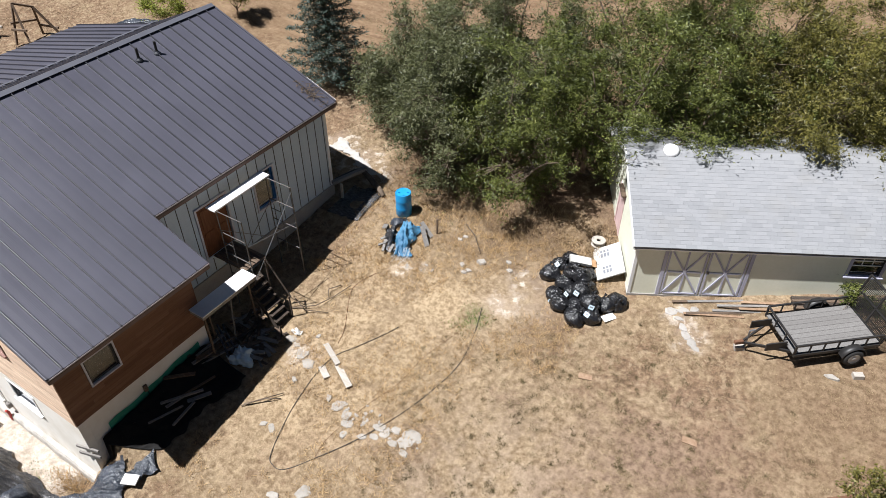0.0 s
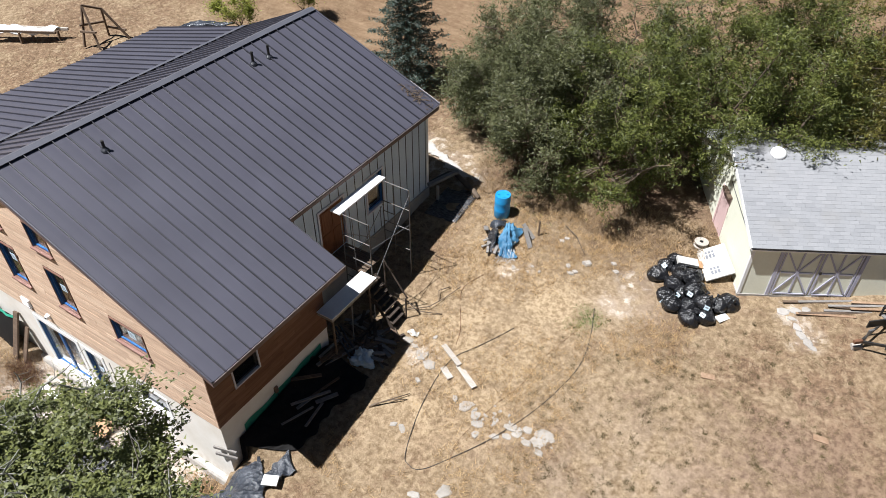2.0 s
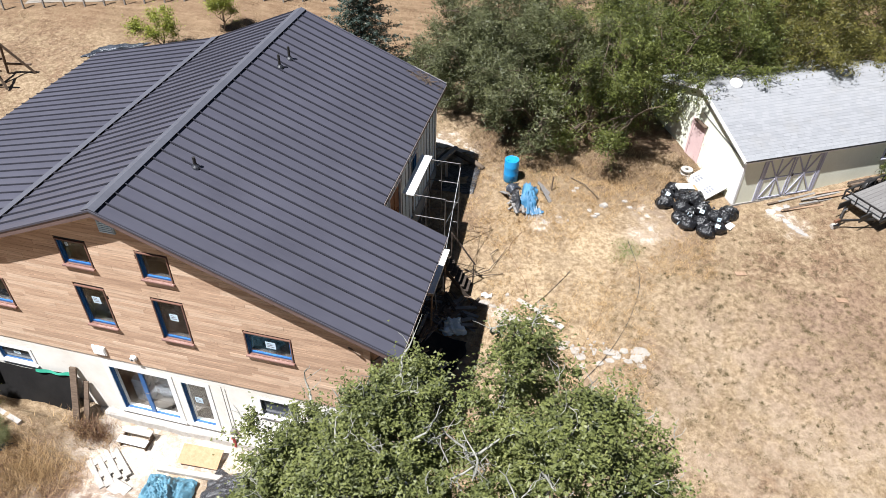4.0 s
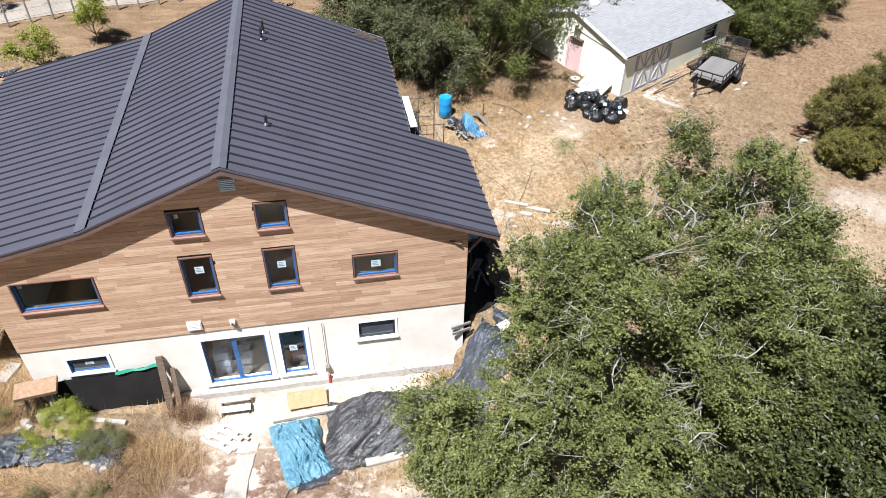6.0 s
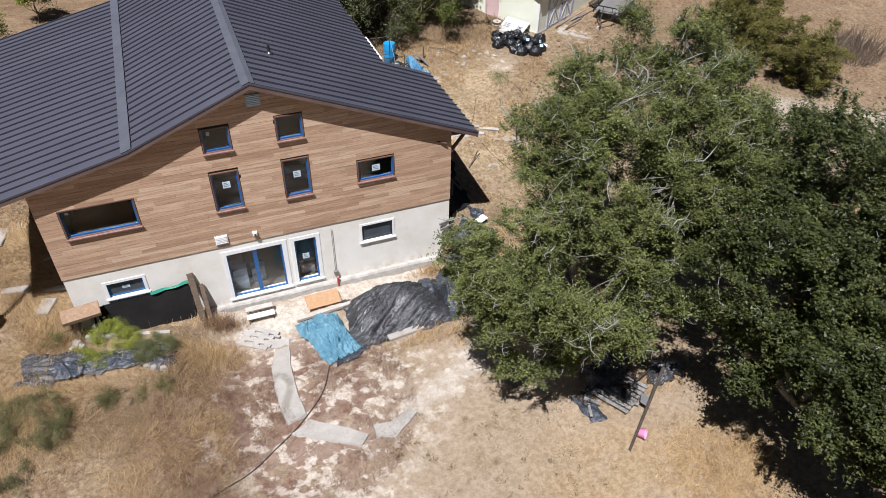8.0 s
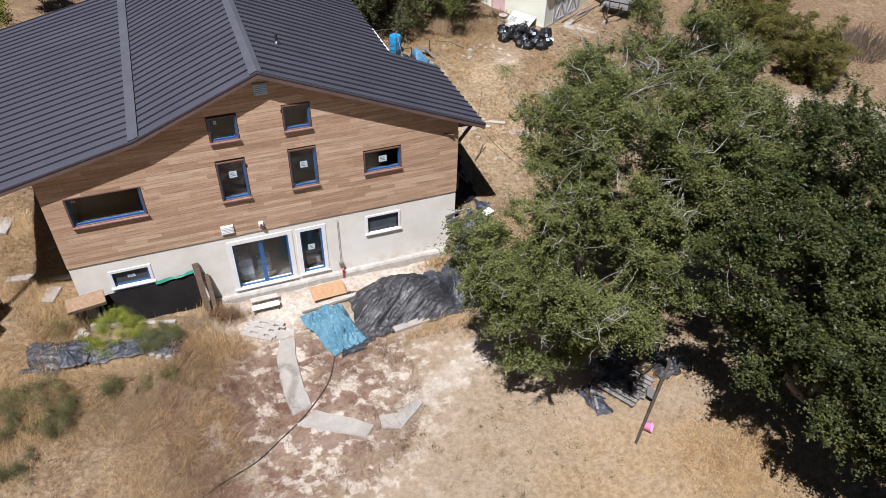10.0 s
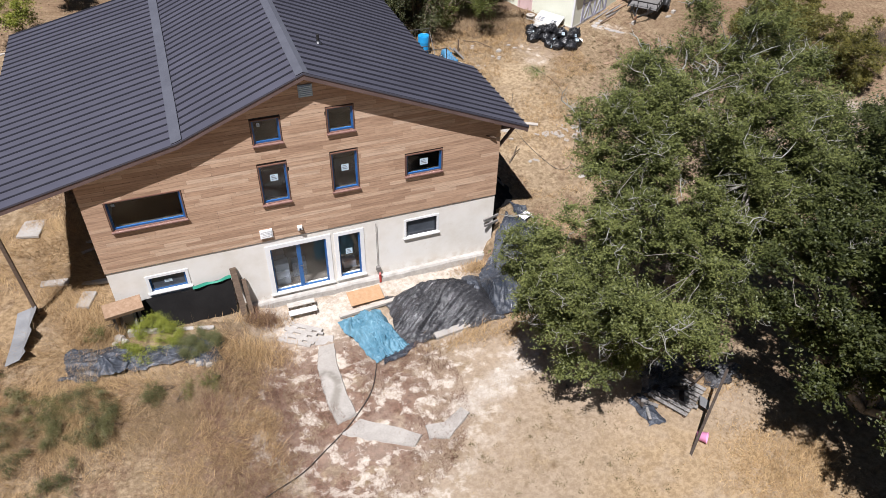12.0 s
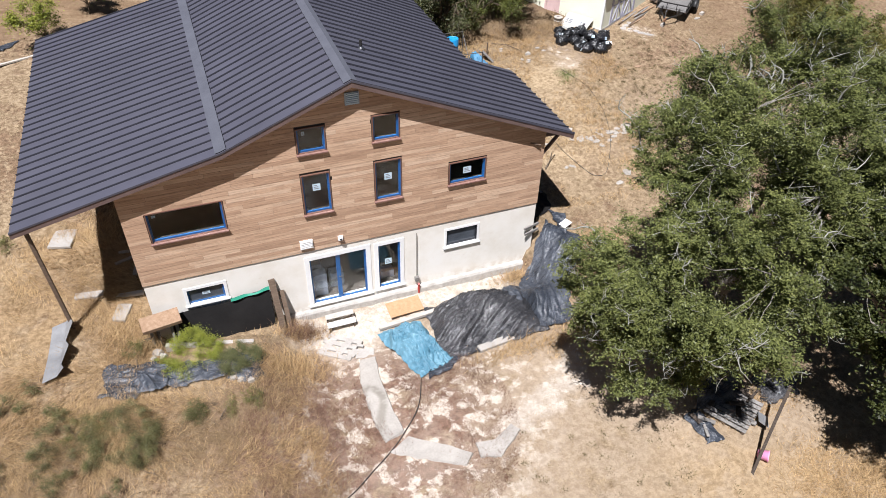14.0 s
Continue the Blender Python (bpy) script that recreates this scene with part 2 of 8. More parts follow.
    c = m.mix(m.math("MULTIPLY", chalk_area, m.span(mid, 0.36, 0.62, 0, 0.30)), c, (0.42, 0.345, 0.275))
    c = m.mix(m.math("MULTIPLY", chalk, 0.85), c, m.mix(m.span(fine, 0.35, 0.65), (0.44, 0.375, 0.305), (0.64, 0.575, 0.495)))
    # plaster dust along the front wall and before the door
    spill = m.near(-7.3, -1.5, 0.4, 1.4)
    for qx, qy in ((-8.3, -0.9), (-6.6, -0.9), (-5.7, -0.5), (-4.7, -0.5), (-3.7, -0.5), (-2.7, -0.45), (-1.6, -0.4)):
        spill = m.math("MAXIMUM", spill, m.near(qx, qy, 0.3, 1.0))
    c = m.mix(m.math("MULTIPLY", spill, m.span(mid, 0.28, 0.52, 0.45, 0.95)), c, m.mix(m.span(fine, 0.35, 0.65), (0.40, 0.345, 0.285), (0.58, 0.52, 0.45)))
    # the chalky track over the open ground
    ruts = m.near(17.2, 4.6, 0.3, 1.1)
    for k in range(8):
        ruts = m.math("MAXIMUM", ruts, m.near(18.1 + 1.1 * k, 3.9 - 0.62 * k, 0.45, 1.35))
    c = m.mix(m.math("MULTIPLY", ruts, m.span(mid, 0.34, 0.54, 0.25, 0.9)), c, m.mix(m.span(fine, 0.35, 0.65), (0.30, 0.25, 0.198), (0.40, 0.345, 0.285)))
    # a dusty white trail from the path towards the oak
    dust = m.near(-3.6, -6.8, 0.1, 0.7)
    for qx, qy in ((-3.0, -6.5), (-2.4, -6.2), (-1.8, -5.9), (-1.3, -5.5), (-0.9, -5.0)):
        dust = m.math("MAXIMUM", dust, m.near(qx, qy, 0.1, 0.7))
    c = m.mix(m.math("MULTIPLY", dust, m.span(mid, 0.30, 0.55, 0.35, 0.95)), c, m.mix(m.span(fine, 0.35, 0.65), (0.40, 0.345, 0.285), (0.50, 0.445, 0.38)))
    # a little living green
    green = m.math("MULTIPLY", m.near(6.45, 9.6, 0.1, 0.7), m.span(fine, 0.42, 0.6))
    c = m.mix(m.math("MULTIPLY", green, 0.7), c, (0.085, 0.11, 0.035))
    # patches of darker brown on the ground around the willows' feet
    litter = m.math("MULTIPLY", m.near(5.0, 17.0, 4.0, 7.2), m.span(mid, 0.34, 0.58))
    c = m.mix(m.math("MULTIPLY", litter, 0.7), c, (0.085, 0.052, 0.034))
    # ploughed field behind
    way_y = m.node("ShaderNodeSeparateXYZ")
    m.link(m.pos, way_y.inputs[0])
    field = m.span(way_y.outputs["Y"], 16.5, 21.0)
    rows = m.noise(3.0, 6, 0.7, vec=m.stretch((0.15, 1.0, 1.0), (0, 0, 0.35)))
    c = m.mix(m.math("MULTIPLY", field, 0.7), c, m.ramp(rows, [(0.32, (0.105, 0.062, 0.035)), (0.50, (0.172, 0.110, 0.064)), (0.68, (0.255, 0.174, 0.108))]))
    m.colour(c)
    m.bump(m.math("ADD", fine, m.math("MULTIPLY", speck, 0.7)), 0.8, 0.05)
    return m.m


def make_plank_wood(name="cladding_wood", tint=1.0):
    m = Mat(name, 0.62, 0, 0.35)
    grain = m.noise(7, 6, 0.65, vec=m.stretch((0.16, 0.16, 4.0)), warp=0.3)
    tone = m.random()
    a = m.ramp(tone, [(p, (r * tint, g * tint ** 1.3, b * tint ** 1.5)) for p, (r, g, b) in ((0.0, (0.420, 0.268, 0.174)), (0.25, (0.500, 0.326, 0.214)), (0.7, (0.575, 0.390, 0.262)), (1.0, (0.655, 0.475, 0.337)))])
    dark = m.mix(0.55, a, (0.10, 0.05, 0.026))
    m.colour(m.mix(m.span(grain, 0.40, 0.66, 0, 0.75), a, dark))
    m.rough(grain, 0.5, 0.72)
    m.b.inputs["Sheen Weight"].default_value = 0.30 if tint == 1.0 else 0.0
    m.b.inputs["Sheen Roughness"].default_value = 0.45
    m.b.inputs["Sheen Tint"].default_value = (1.0, 0.86, 0.70, 1.0)
    m.bump(grain, 0.25, 0.004)
    return m.m


def make_roof_metal():
    m = Mat("dark_roof_metal", 0.42, 0.0, 0.5)
    soft, fine = m.noise(0.6, 3), m.noise(5, 4, 0.6, vec=m.stretch((1.0, 7.0, 1.0)))
    c = m.ramp(soft, [(0.3, (0.058, 0.057, 0.075)), (0.7, (0.073, 0.072, 0.094))])
    c = m.mix(m.span(m.random(), 0, 1, 0.0, 0.18), c, (0.078, 0.077, 0.092))
    m.colour(m.mix(m.span(fine, 0.5, 0.75, 0, 0.3), c, (0.080, 0.078, 0.090)))
    m.rough(fine, 0.38, 0.48)
    wave = m.node("ShaderNodeTexWave")
    wave.bands_direction = "Y"
    wave.inputs["Scale"].default_value = 7.6
    m.link(m.pos, wave.inputs["Vector"])
    m.bump(m.math("ADD", wave.outputs["Fac"], m.math("MULTIPLY", soft, 2.0)), 0.12, 0.006)
    return m.m


def make_stucco():
    m = Mat("pale_stucco", 0.9, 0, 0.25)
    big, fine = m.noise(0.7, 5, 0.65), m.noise(45, 3, 0.7)
    c = m.ramp(big, [(0.3, (0.70, 0.655, 0.575)), (0.55, (0.79, 0.76, 0.70)), (0.75, (0.82, 0.80, 0.76))])
    z = m.node("ShaderNodeSeparateXYZ")
    m.link(m.pos, z.inputs[0])
    splash = m.math("MULTIPLY", m.span(z.outputs["Z"], 0.35, -0.25), m.span(m.noise(3.2, 4), 0.42, 0.62))
    c = m.mix(m.math("MULTIPLY", splash, 0.55), c, (0.52, 0.42, 0.31))
    c = m.mix(m.span(m.noise(2.1, 6, 0.75), 0.60, 0.72, 0, 0.35), c, (0.60, 0.53, 0.44))
    m.colour(c).bump(fine, 0.35, 0.006)
    return m.m


def make_shingle():
    m = Mat("grey_shingle", 0.9, 0, 0.25)
    tone = m.math("ADD", m.math("MULTIPLY", m.random(), 0.55), m.math("MULTIPLY", m.island(), 0.45))
    grit, stain = m.noise(60, 3, 0.7), m.noise(0.8, 4)
    c = m.ramp(tone, [(0.15, (0.225, 0.230, 0.238)), (0.55, (0.255, 0.26, 0.268)), (0.9, (0.285, 0.288, 0.295))])
    c = m.mix(m.span(grit, 0.42, 0.62, 0, 0.35), c, (0.17, 0.17, 0.18))
    c = m.mix(m.span(stain, 0.5, 0.7, 0, 0.35), c, (0.24, 0.235, 0.225))
    m.colour(c).bump(grit, 0.4, 0.004)
    return m.m


def make_leaf(name, dark, light, odd, rough=0.5, through_light=0.16):
    m = Mat(name, rough, 0, 0.35)
    tone = m.island()
    patch = m.math("ADD", m.math("MULTIPLY", m.noise(0.55, 3, 0.6), 0.45), m.math("MULTIPLY", m.noise(2.4, 2, 0.5), 0.45))
    fac = m.math("ADD", m.math("MULTIPLY", tone, 0.26), m.math("MULTIPLY", patch, 0.86))
    c = m.ramp(fac, [(0.32, dark), (0.62, light), (0.86, odd)])
    m.colour(c)
    shine = m.node("ShaderNodeBsdfTranslucent")
    m.link(m.mix(0.35, c, (0.30, 0.36, 0.05)), shine.inputs["Color"])
    both = m.node("ShaderNodeMixShader")
    both.inputs[0].default_value = through_light
    m.link(m.b.outputs[0], both.inputs[1])
    m.link(shine.outputs[0], both.inputs[2])
    m.link(both.outputs[0], m.t.nodes["Material Output"].inputs["Surface"])
    return m.m


def make_bark(name, dark, light):
    m = Mat(name, 0.92, 0, 0.2)
    g = m.noise(9, 5, 0.7, vec=m.stretch((1, 1, 0.3)))
    m.colour(m.ramp(g, [(0.32, dark), (0.66, light)])).bump(g, 0.7, 0.02)
    return m.m


def make_tarp(name, dark, light, rough, spec=0.5, scuff=(0.3, 0.3, 0.32), amount=0.3):
    m = Mat(name, rough, 0, spec)
    crease, big = m.noise(2.6, 7, 0.72, vec=m.stretch((1.0, 2.6, 1.0), (0, 0, 0.5)), warp=1.8), m.noise(1.3, 4)
    c = m.ramp(big, [(0.32, dark), (0.68, light)])
    c = m.mix(m.span(crease, 0.55, 0.70, 0, amount), c, scuff)
    m.colour(c).rough(crease, rough - 0.08, rough + 0.15)
    m.bump(crease, 0.6, 0.06)
    return m.m


def make_glass(name, tint, rough=0.03):
    """A pane that lets light in and mirrors the sky."""
    m = Mat(name, rough, 0, 0.5)
    m.colour(tint)
    m.b.inputs["Transmission Weight"].default_value = 1.0
    m.b.inputs["IOR"].default_value = 1.45
    return m.m


def make_weathered(name, dark, mid, light, across=(0.25, 3.0, 3.0), rough=0.85):
    m = Mat(name, rough, 0, 0.25)
    grain = m.noise(8, 6, 0.7, vec=m.stretch(across), warp=0.2)
    c = m.ramp(grain, [(0.28, dark), (0.5, mid), (0.72, light)])
    c = m.mix(m.span(m.random(), 0, 1, 0, 0.4), c, dark)
    m.colour(c).bump(grain, 0.4, 0.006)
    return m.m


def make_blades(name, dark, light, scale):
    """Dry grass: each blade its own tone, over wide patches."""
    m = Mat(name, 0.85, 0, 0.25)
    fac = m.math("ADD", m.math("MULTIPLY", m.noise(scale, 4, 0.6), 0.6), m.math("MULTIPLY", m.island(), 0.4))
    m.colour(m.ramp(fac, [(0.28, dark), (0.72, light)]))
    return m.m


GROUND = make_ground()
WOOD = make_plank_wood()
# the side wall's planks: the same wood with that wall's shade in its colour
SHADE_WOOD = make_plank_wood("shade_darkened_wood", 0.30)
ROOF = make_roof_metal()
STUCCO = make_stucco()
SHINGLE = make_shingle()
FLASHING = plain("grey_flashing", (0.070, 0.072, 0.088), (0.094, 0.097, 0.116), 1.2, 0.52, 0.0, 0.1, 0.003)
FASCIA = plain("brown_fascia", (0.105, 0.068, 0.060), (0.155, 0.105, 0.094), 2.0, 0.6)
DRIP = plain("dull_drip_edge", (0.19, 0.165, 0.165), (0.28, 0.25, 0.25), 3.0, 0.6)
PALE_CASING = plain("pale_lilac_casing", (0.46, 0.46, 0.52), (0.58, 0.58, 0.63), 3.0, 0.6)
SHEATH = plain("dark_sheathing", (0.030, 0.026, 0.022), (0.050, 0.042, 0.036), 2.0)
BLUE_FILM = plain("blue_film", (0.010, 0.075, 0.24), (0.026, 0.130, 0.34), 4.0, 0.35, 0, 0.2)
CASING = plain("brown_casing", (0.13, 0.065, 0.045), (0.19, 0.10, 0.072), 5.0, 0.55)
SILL = plain("red_brown_sill", (0.175, 0.092, 0.074), (0.25, 0.14, 0.112), 5.0, 0.55)
WHITE = plain("white_paint", (0.74, 0.74, 0.73), (0.84, 0.84, 0.83), 1.5, 0.55, 0, 0.1)
SASH = plain("dark_sash", (0.016, 0.017, 0.022), (0.03, 0.032, 0.04), 4.0, 0.4)
GLASS = make_glass("window_glass", (0.80, 0.86, 0.90))
# opaque low pane whose grey-blue colour stands in for reflected sky
SKY_TONED_PANE = plain("sky_toned_pane", (0.050, 0.058, 0.070), (0.082, 0.092, 0.108), 2.5, 0.12, spec=0.6)
STICKER = plain("pale_sticker", (0.42, 0.56, 0.66), (0.62, 0.72, 0.78), 9.0, 0.6, 0, 0.05)
INK = plain("grey_print", (0.14, 0.15, 0.17), (0.20, 0.21, 0.24), 9.0, 0.6, 0, 0.05)
BATTEN = plain("blue_grey_siding", (0.44, 0.53, 0.62), (0.54, 0.63, 0.71), 0.8, 0.7, 0, 0.2)
GROOVE = plain("dark_batten", (0.055, 0.058, 0.066), (0.09, 0.095, 0.105), 3.0, 0.7)
ORANGE_DOOR = make_weathered("orange_door_wood", (0.10, 0.034, 0.014), (0.17, 0.062, 0.026), (0.24, 0.10, 0.042), (2.0, 2.0, 0.25), 0.5)
GREEN_PAINT = plain("green_membrane", (0.015, 0.19, 0.12), (0.035, 0.27, 0.18), 4.0, 0.6)
CREAM = plain("cream_siding", (0.74, 0.75, 0.61), (0.82, 0.83, 0.70), 0.9, 0.8, 0, 0.25)
PINK = plain("pink_door_paint", (0.60, 0.42, 0.41), (0.70, 0.52, 0.50), 2.0, 0.7)
STEEL = plain("dull_steel", (0.15, 0.15, 0.155), (0.26, 0.26, 0.265), 3.0, 0.45, 0.7, 0.1)
BLACK_STEEL = plain("black_painted_steel", (0.014, 0.014, 0.015), (0.035, 0.032, 0.03), 4.0, 0.5, 0.1, 0.15)
RUBBER = plain("tyre_rubber", (0.012, 0.012, 0.012), (0.026, 0.025, 0.024), 8.0, 0.85)
GREY_PLANK = make_weathered("grey_deck_plank", (0.13, 0.12, 0.11), (0.235, 0.22, 0.205), (0.33, 0.315, 0.295))
OLD_WOOD = make_weathered("weathered_timber", (0.070, 0.048, 0.034), (0.135, 0.096, 0.068), (0.22, 0.165, 0.12))
PALE_WOOD = make_weathered("sun_bleached_board", (0.28, 0.25, 0.215), (0.42, 0.385, 0.34), (0.53, 0.49, 0.44))
PLYWOOD = make_weathered("fresh_plywood", (0.32, 0.185, 0.095), (0.40, 0.245, 0.135), (0.46, 0.30, 0.18), (1, 1, 1), 0.65)
CONCRETE = plain("pale_concrete", (0.27, 0.25, 0.225), (0.40, 0.375, 0.345), 1.4, 0.9, 0, 0.4, 0.01)
STONE = plain("pale_stone", (0.26, 0.237, 0.205), (0.40, 0.37, 0.33), 2.5, 0.9, 0, 0.6, 0.02)
BLUE_PLASTIC = plain("blue_drum_plastic", (0.012, 0.22, 0.52), (0.028, 0.30, 0.60), 1.8, 0.42, 0, 0.1)
BLACK_BAG = make_tarp("black_bag_plastic", (0.008, 0.008, 0.009), (0.016, 0.016, 0.018), 0.22, 0.5, (0.10, 0.10, 0.11), 0.25)
DARK_TARP = make_tarp("black_sheeting", (0.022, 0.022, 0.024), (0.052, 0.052, 0.056), 0.24, 0.6, (0.17, 0.17, 0.175), 0.5)
GREY_TARP = make_tarp("grey_blue_sheeting", (0.022, 0.026, 0.034), (0.060, 0.068, 0.084), 0.24, 0.5, (0.20, 0.22, 0.25), 0.45)
BLUE_TARP = make_tarp("faded_blue_tarp", (0.055, 0.155, 0.220), (0.120, 0.255, 0.330), 0.42, 0.5, (0.36, 0.56, 0.66), 0.5)
OLD_BLUE_TARP = make_tarp("torn_blue_tarp", (0.025, 0.10, 0.19), (0.075, 0.22, 0.36), 0.45, 0.4, (0.30, 0.38, 0.44), 0.5)
HOSE = plain("black_hose", (0.03, 0.026, 0.022), (0.06, 0.052, 0.045), 6.0, 0.6)
RUST = plain("rusty_steel", (0.10, 0.045, 0.025), (0.22, 0.11, 0.06), 6.0, 0.85, 0.2)
RED = plain("red_plastic", (0.30, 0.025, 0.02), (0.42, 0.05, 0.035), 6.0, 0.5)
HOT_PINK = plain("pink_plastic", (0.74, 0.24, 0.46), (0.82, 0.36, 0.57), 3.0, 0.5)
STRAW = make_blades("dry_grass_blades", (0.17, 0.118, 0.062), (0.43, 0.330, 0.195), 1.6)
OAK_LEAF = make_leaf("oak_leaf", (0.018, 0.025, 0.007), (0.152, 0.168, 0.050), (0.27, 0.27, 0.10), through_light=0.18)
OAK_LEAF_DEEP = make_leaf("deep_oak_leaf", (0.007, 0.011, 0.003), (0.064, 0.075, 0.020), (0.21, 0.195, 0.070), through_light=0.15)
WILLOW_LEAF = make_leaf("willow_leaf", (0.014, 0.021, 0.005), (0.118, 0.134, 0.027), (0.34, 0.34, 0.14))
OLIVE_LEAF = make_leaf("olive_willow_leaf", (0.022, 0.022, 0.005), (0.152, 0.135, 0.028), (0.30, 0.26, 0.08))
GREY_LEAF = make_leaf("grey_willow_leaf", (0.016, 0.021, 0.008), (0.122, 0.128, 0.056), (0.34, 0.34, 0.22))
BUSH_LEAF = make_leaf("coyote_bush_leaf", (0.026, 0.026, 0.006), (0.148, 0.132, 0.029), (0.24, 0.195, 0.055))
LIME_LEAF = make_leaf("young_tree_leaf", (0.09, 0.11, 0.012), (0.25, 0.27, 0.036), (0.40, 0.38, 0.07))
SPRUCE_LEAF = make_leaf("blue_spruce_needle", (0.014, 0.026, 0.020), (0.072, 0.100, 0.082), (0.14, 0.18, 0.155), through_light=0.1)
WEED_LEAF = make_leaf("weed_leaf", (0.060, 0.062, 0.018), (0.165, 0.150, 0.050), (0.26, 0.20, 0.08))
OAK_BARK = make_bark("grey_oak_bark", (0.12, 0.105, 0.09), (0.27, 0.25, 0.22))
LICHEN = make_bark("lichened_twig", (0.16, 0.158, 0.136), (0.36, 0.355, 0.31))
BROWN_BARK = make_bark("brown_bark", (0.085, 0.062, 0.045), (0.18, 0.14, 0.105))
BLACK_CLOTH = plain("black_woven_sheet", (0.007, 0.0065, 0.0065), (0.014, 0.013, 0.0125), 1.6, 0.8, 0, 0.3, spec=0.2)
OLD_PLY = make_weathered("aged_plywood", (0.20, 0.125, 0.075), (0.30, 0.20, 0.13), (0.38, 0.275, 0.19), (1, 1, 1))
DARK_STEEL = plain("dark_tube_steel", (0.05, 0.048, 0.046), (0.11, 0.10, 0.095), 4.0, 0.5, 0.4, 0.15)
RUBBLE = plain("crumbled_plaster", (0.31, 0.287, 0.255), (0.49, 0.462, 0.425), 5.0, 0.95, 0, 0.6, 0.01)
DIRTY_WHITE = plain("dusty_white_board", (0.40, 0.39, 0.365), (0.53, 0.52, 0.49), 3.0, 0.7, 0, 0.2)
DARK_FLOOR = plain("dark_subfloor", (0.060, 0.048, 0.038), (0.11, 0.09, 0.072), 2.0, 0.8)
DARK_WOOD = make_weathered("dark_brown_timber", (0.030, 0.022, 0.017), (0.060, 0.046, 0.036), (0.11, 0.088, 0.07))
GREEN_BLADE = make_blades("green_grass_blades", (0.050, 0.085, 0.016), (0.16, 0.20, 0.045), 2.0)
STRAND = plain("grey_white_strands", (0.34, 0.36, 0.38), (0.55, 0.57, 0.58), 4.0)
VENT_BLUE = plain("pale_blue_vent_paint", (0.34, 0.44, 0.52), (0.45, 0.55, 0.62), 4.0, 0.5)
RIM = plain("pale_wheel_rim", (0.42, 0.42, 0.43), (0.56, 0.56, 0.56), 6.0, 0.4, 0.3)
SEAM = plain("darkened_roof_seam", (0.028, 0.028, 0.036), (0.042, 0.042, 0.054), 3.0, 0.36)
GALV = plain("dull_galvanised", (0.17, 0.17, 0.175), (0.27, 0.27, 0.27), 2.0, 0.55, 0.2, 0.2)
CHALK = plain("chalky_track", (0.20, 0.172, 0.142), (0.29, 0.255, 0.218), 0.6, 0.95, 0, 0.5, 0.02)
SAGE_LEAF = make_leaf("sage_leaf", (0.050, 0.056, 0.022), (0.125, 0.130, 0.050), (0.20, 0.20, 0.09))
SCRUB_LEAF = make_leaf("scrub_leaf", (0.042, 0.043, 0.016), (0.128, 0.122, 0.046), (0.25, 0.22, 0.10))
STRAW_PALE = make_blades("pale_grass_blades", (0.26, 0.160, 0.074), (0.56, 0.395, 0.205), 1.3)
STRAW_BROWN = make_blades("brown_grass_blades", (0.16, 0.104, 0.055), (0.36, 0.255, 0.145), 0.9)
DEAD_WEED = make_blades("dead_weed_stalks", (0.10, 0.052, 0.037), (0.25, 0.145, 0.098), 1.2)
WEED_DARK = make_blades("dark_weed_leaves", (0.070, 0.055, 0.026), (0.165, 0.128, 0.062), 1.2)

# ---- ground ----
WALL_L, WALL_R, WING_Y, BACK_X, BACK_Y = -13.22, 0.0, 4.42, -1.35, 12.05
RIDGE_X, RIDGE_Z, KINK_X, KINK_Z, EAVE_L = -6.5, 8.30, -10.25, 6.74, -15.86
SLOPE_R = 0.410


def height(x, y):
    """The ground's height; works on arrays too."""
    x, y = np.asarray(x, float), np.asarray(y, float)
    yb = 70 * np.tanh(np.maximum(y, 0) / 70)
    h = 0.80 + 0.118 * yb + 0.02 * np.maximum(np.minimum(y, 0), -40)
    h = h + 0.30 * smooth01(-12.5, -15.5, x) * smooth01(-9, -1, y)
    h = h - 0.35 * smooth01(3, 14, x) * smooth01(6, -3, y)
    depth = np.interp(y, [-13, -10, -8, -4.5, -2, 0], [0, 0.36, 0.50, 0.66, 1.20, 1.22])
    mask = smooth01(-11.0, -8.3, x) * smooth01(1.1, -0.5, x)
    h = h - depth * mask * (y < 0.4)
    well = smooth01(-13.6, -12.9, x) * smooth01(-9.0, -9.6, x) * smooth01(-1.3, -0.7, y)
    h = np.where((y < 0.4) & (well > 0), np.minimum(h, h * (1 - well) + 0.05 * well), h)
    berm = 0.55 * np.exp(-(np.maximum(x, 0) / 0.8) ** 2) * smooth01(-0.6, 0.1, y) * smooth01(5.2, 4.0, y) * (x > -0.3)
    h = h + berm
    h = h + 0.05 * np.sin(0.9 * x + 0.4 * y) * np.sin(0.7 * y - 0.3 * x + 1) + 0.025 * np.sin(2.3 * x + 1.1) * np.sin(2.7 * y)
    inside = ((x > WALL_L + 0.12) & (x < WALL_R - 0.12) & (y > 0.16) & (y < WING_Y)) | ((x > WALL_L + 0.12) & (x < BACK_X - 0.12) & (y > 0.16) & (y < BACK_Y - 0.12))
    return np.where(inside, -0.45, h)


def ground_z(x, y):
    return float(height(x, y))


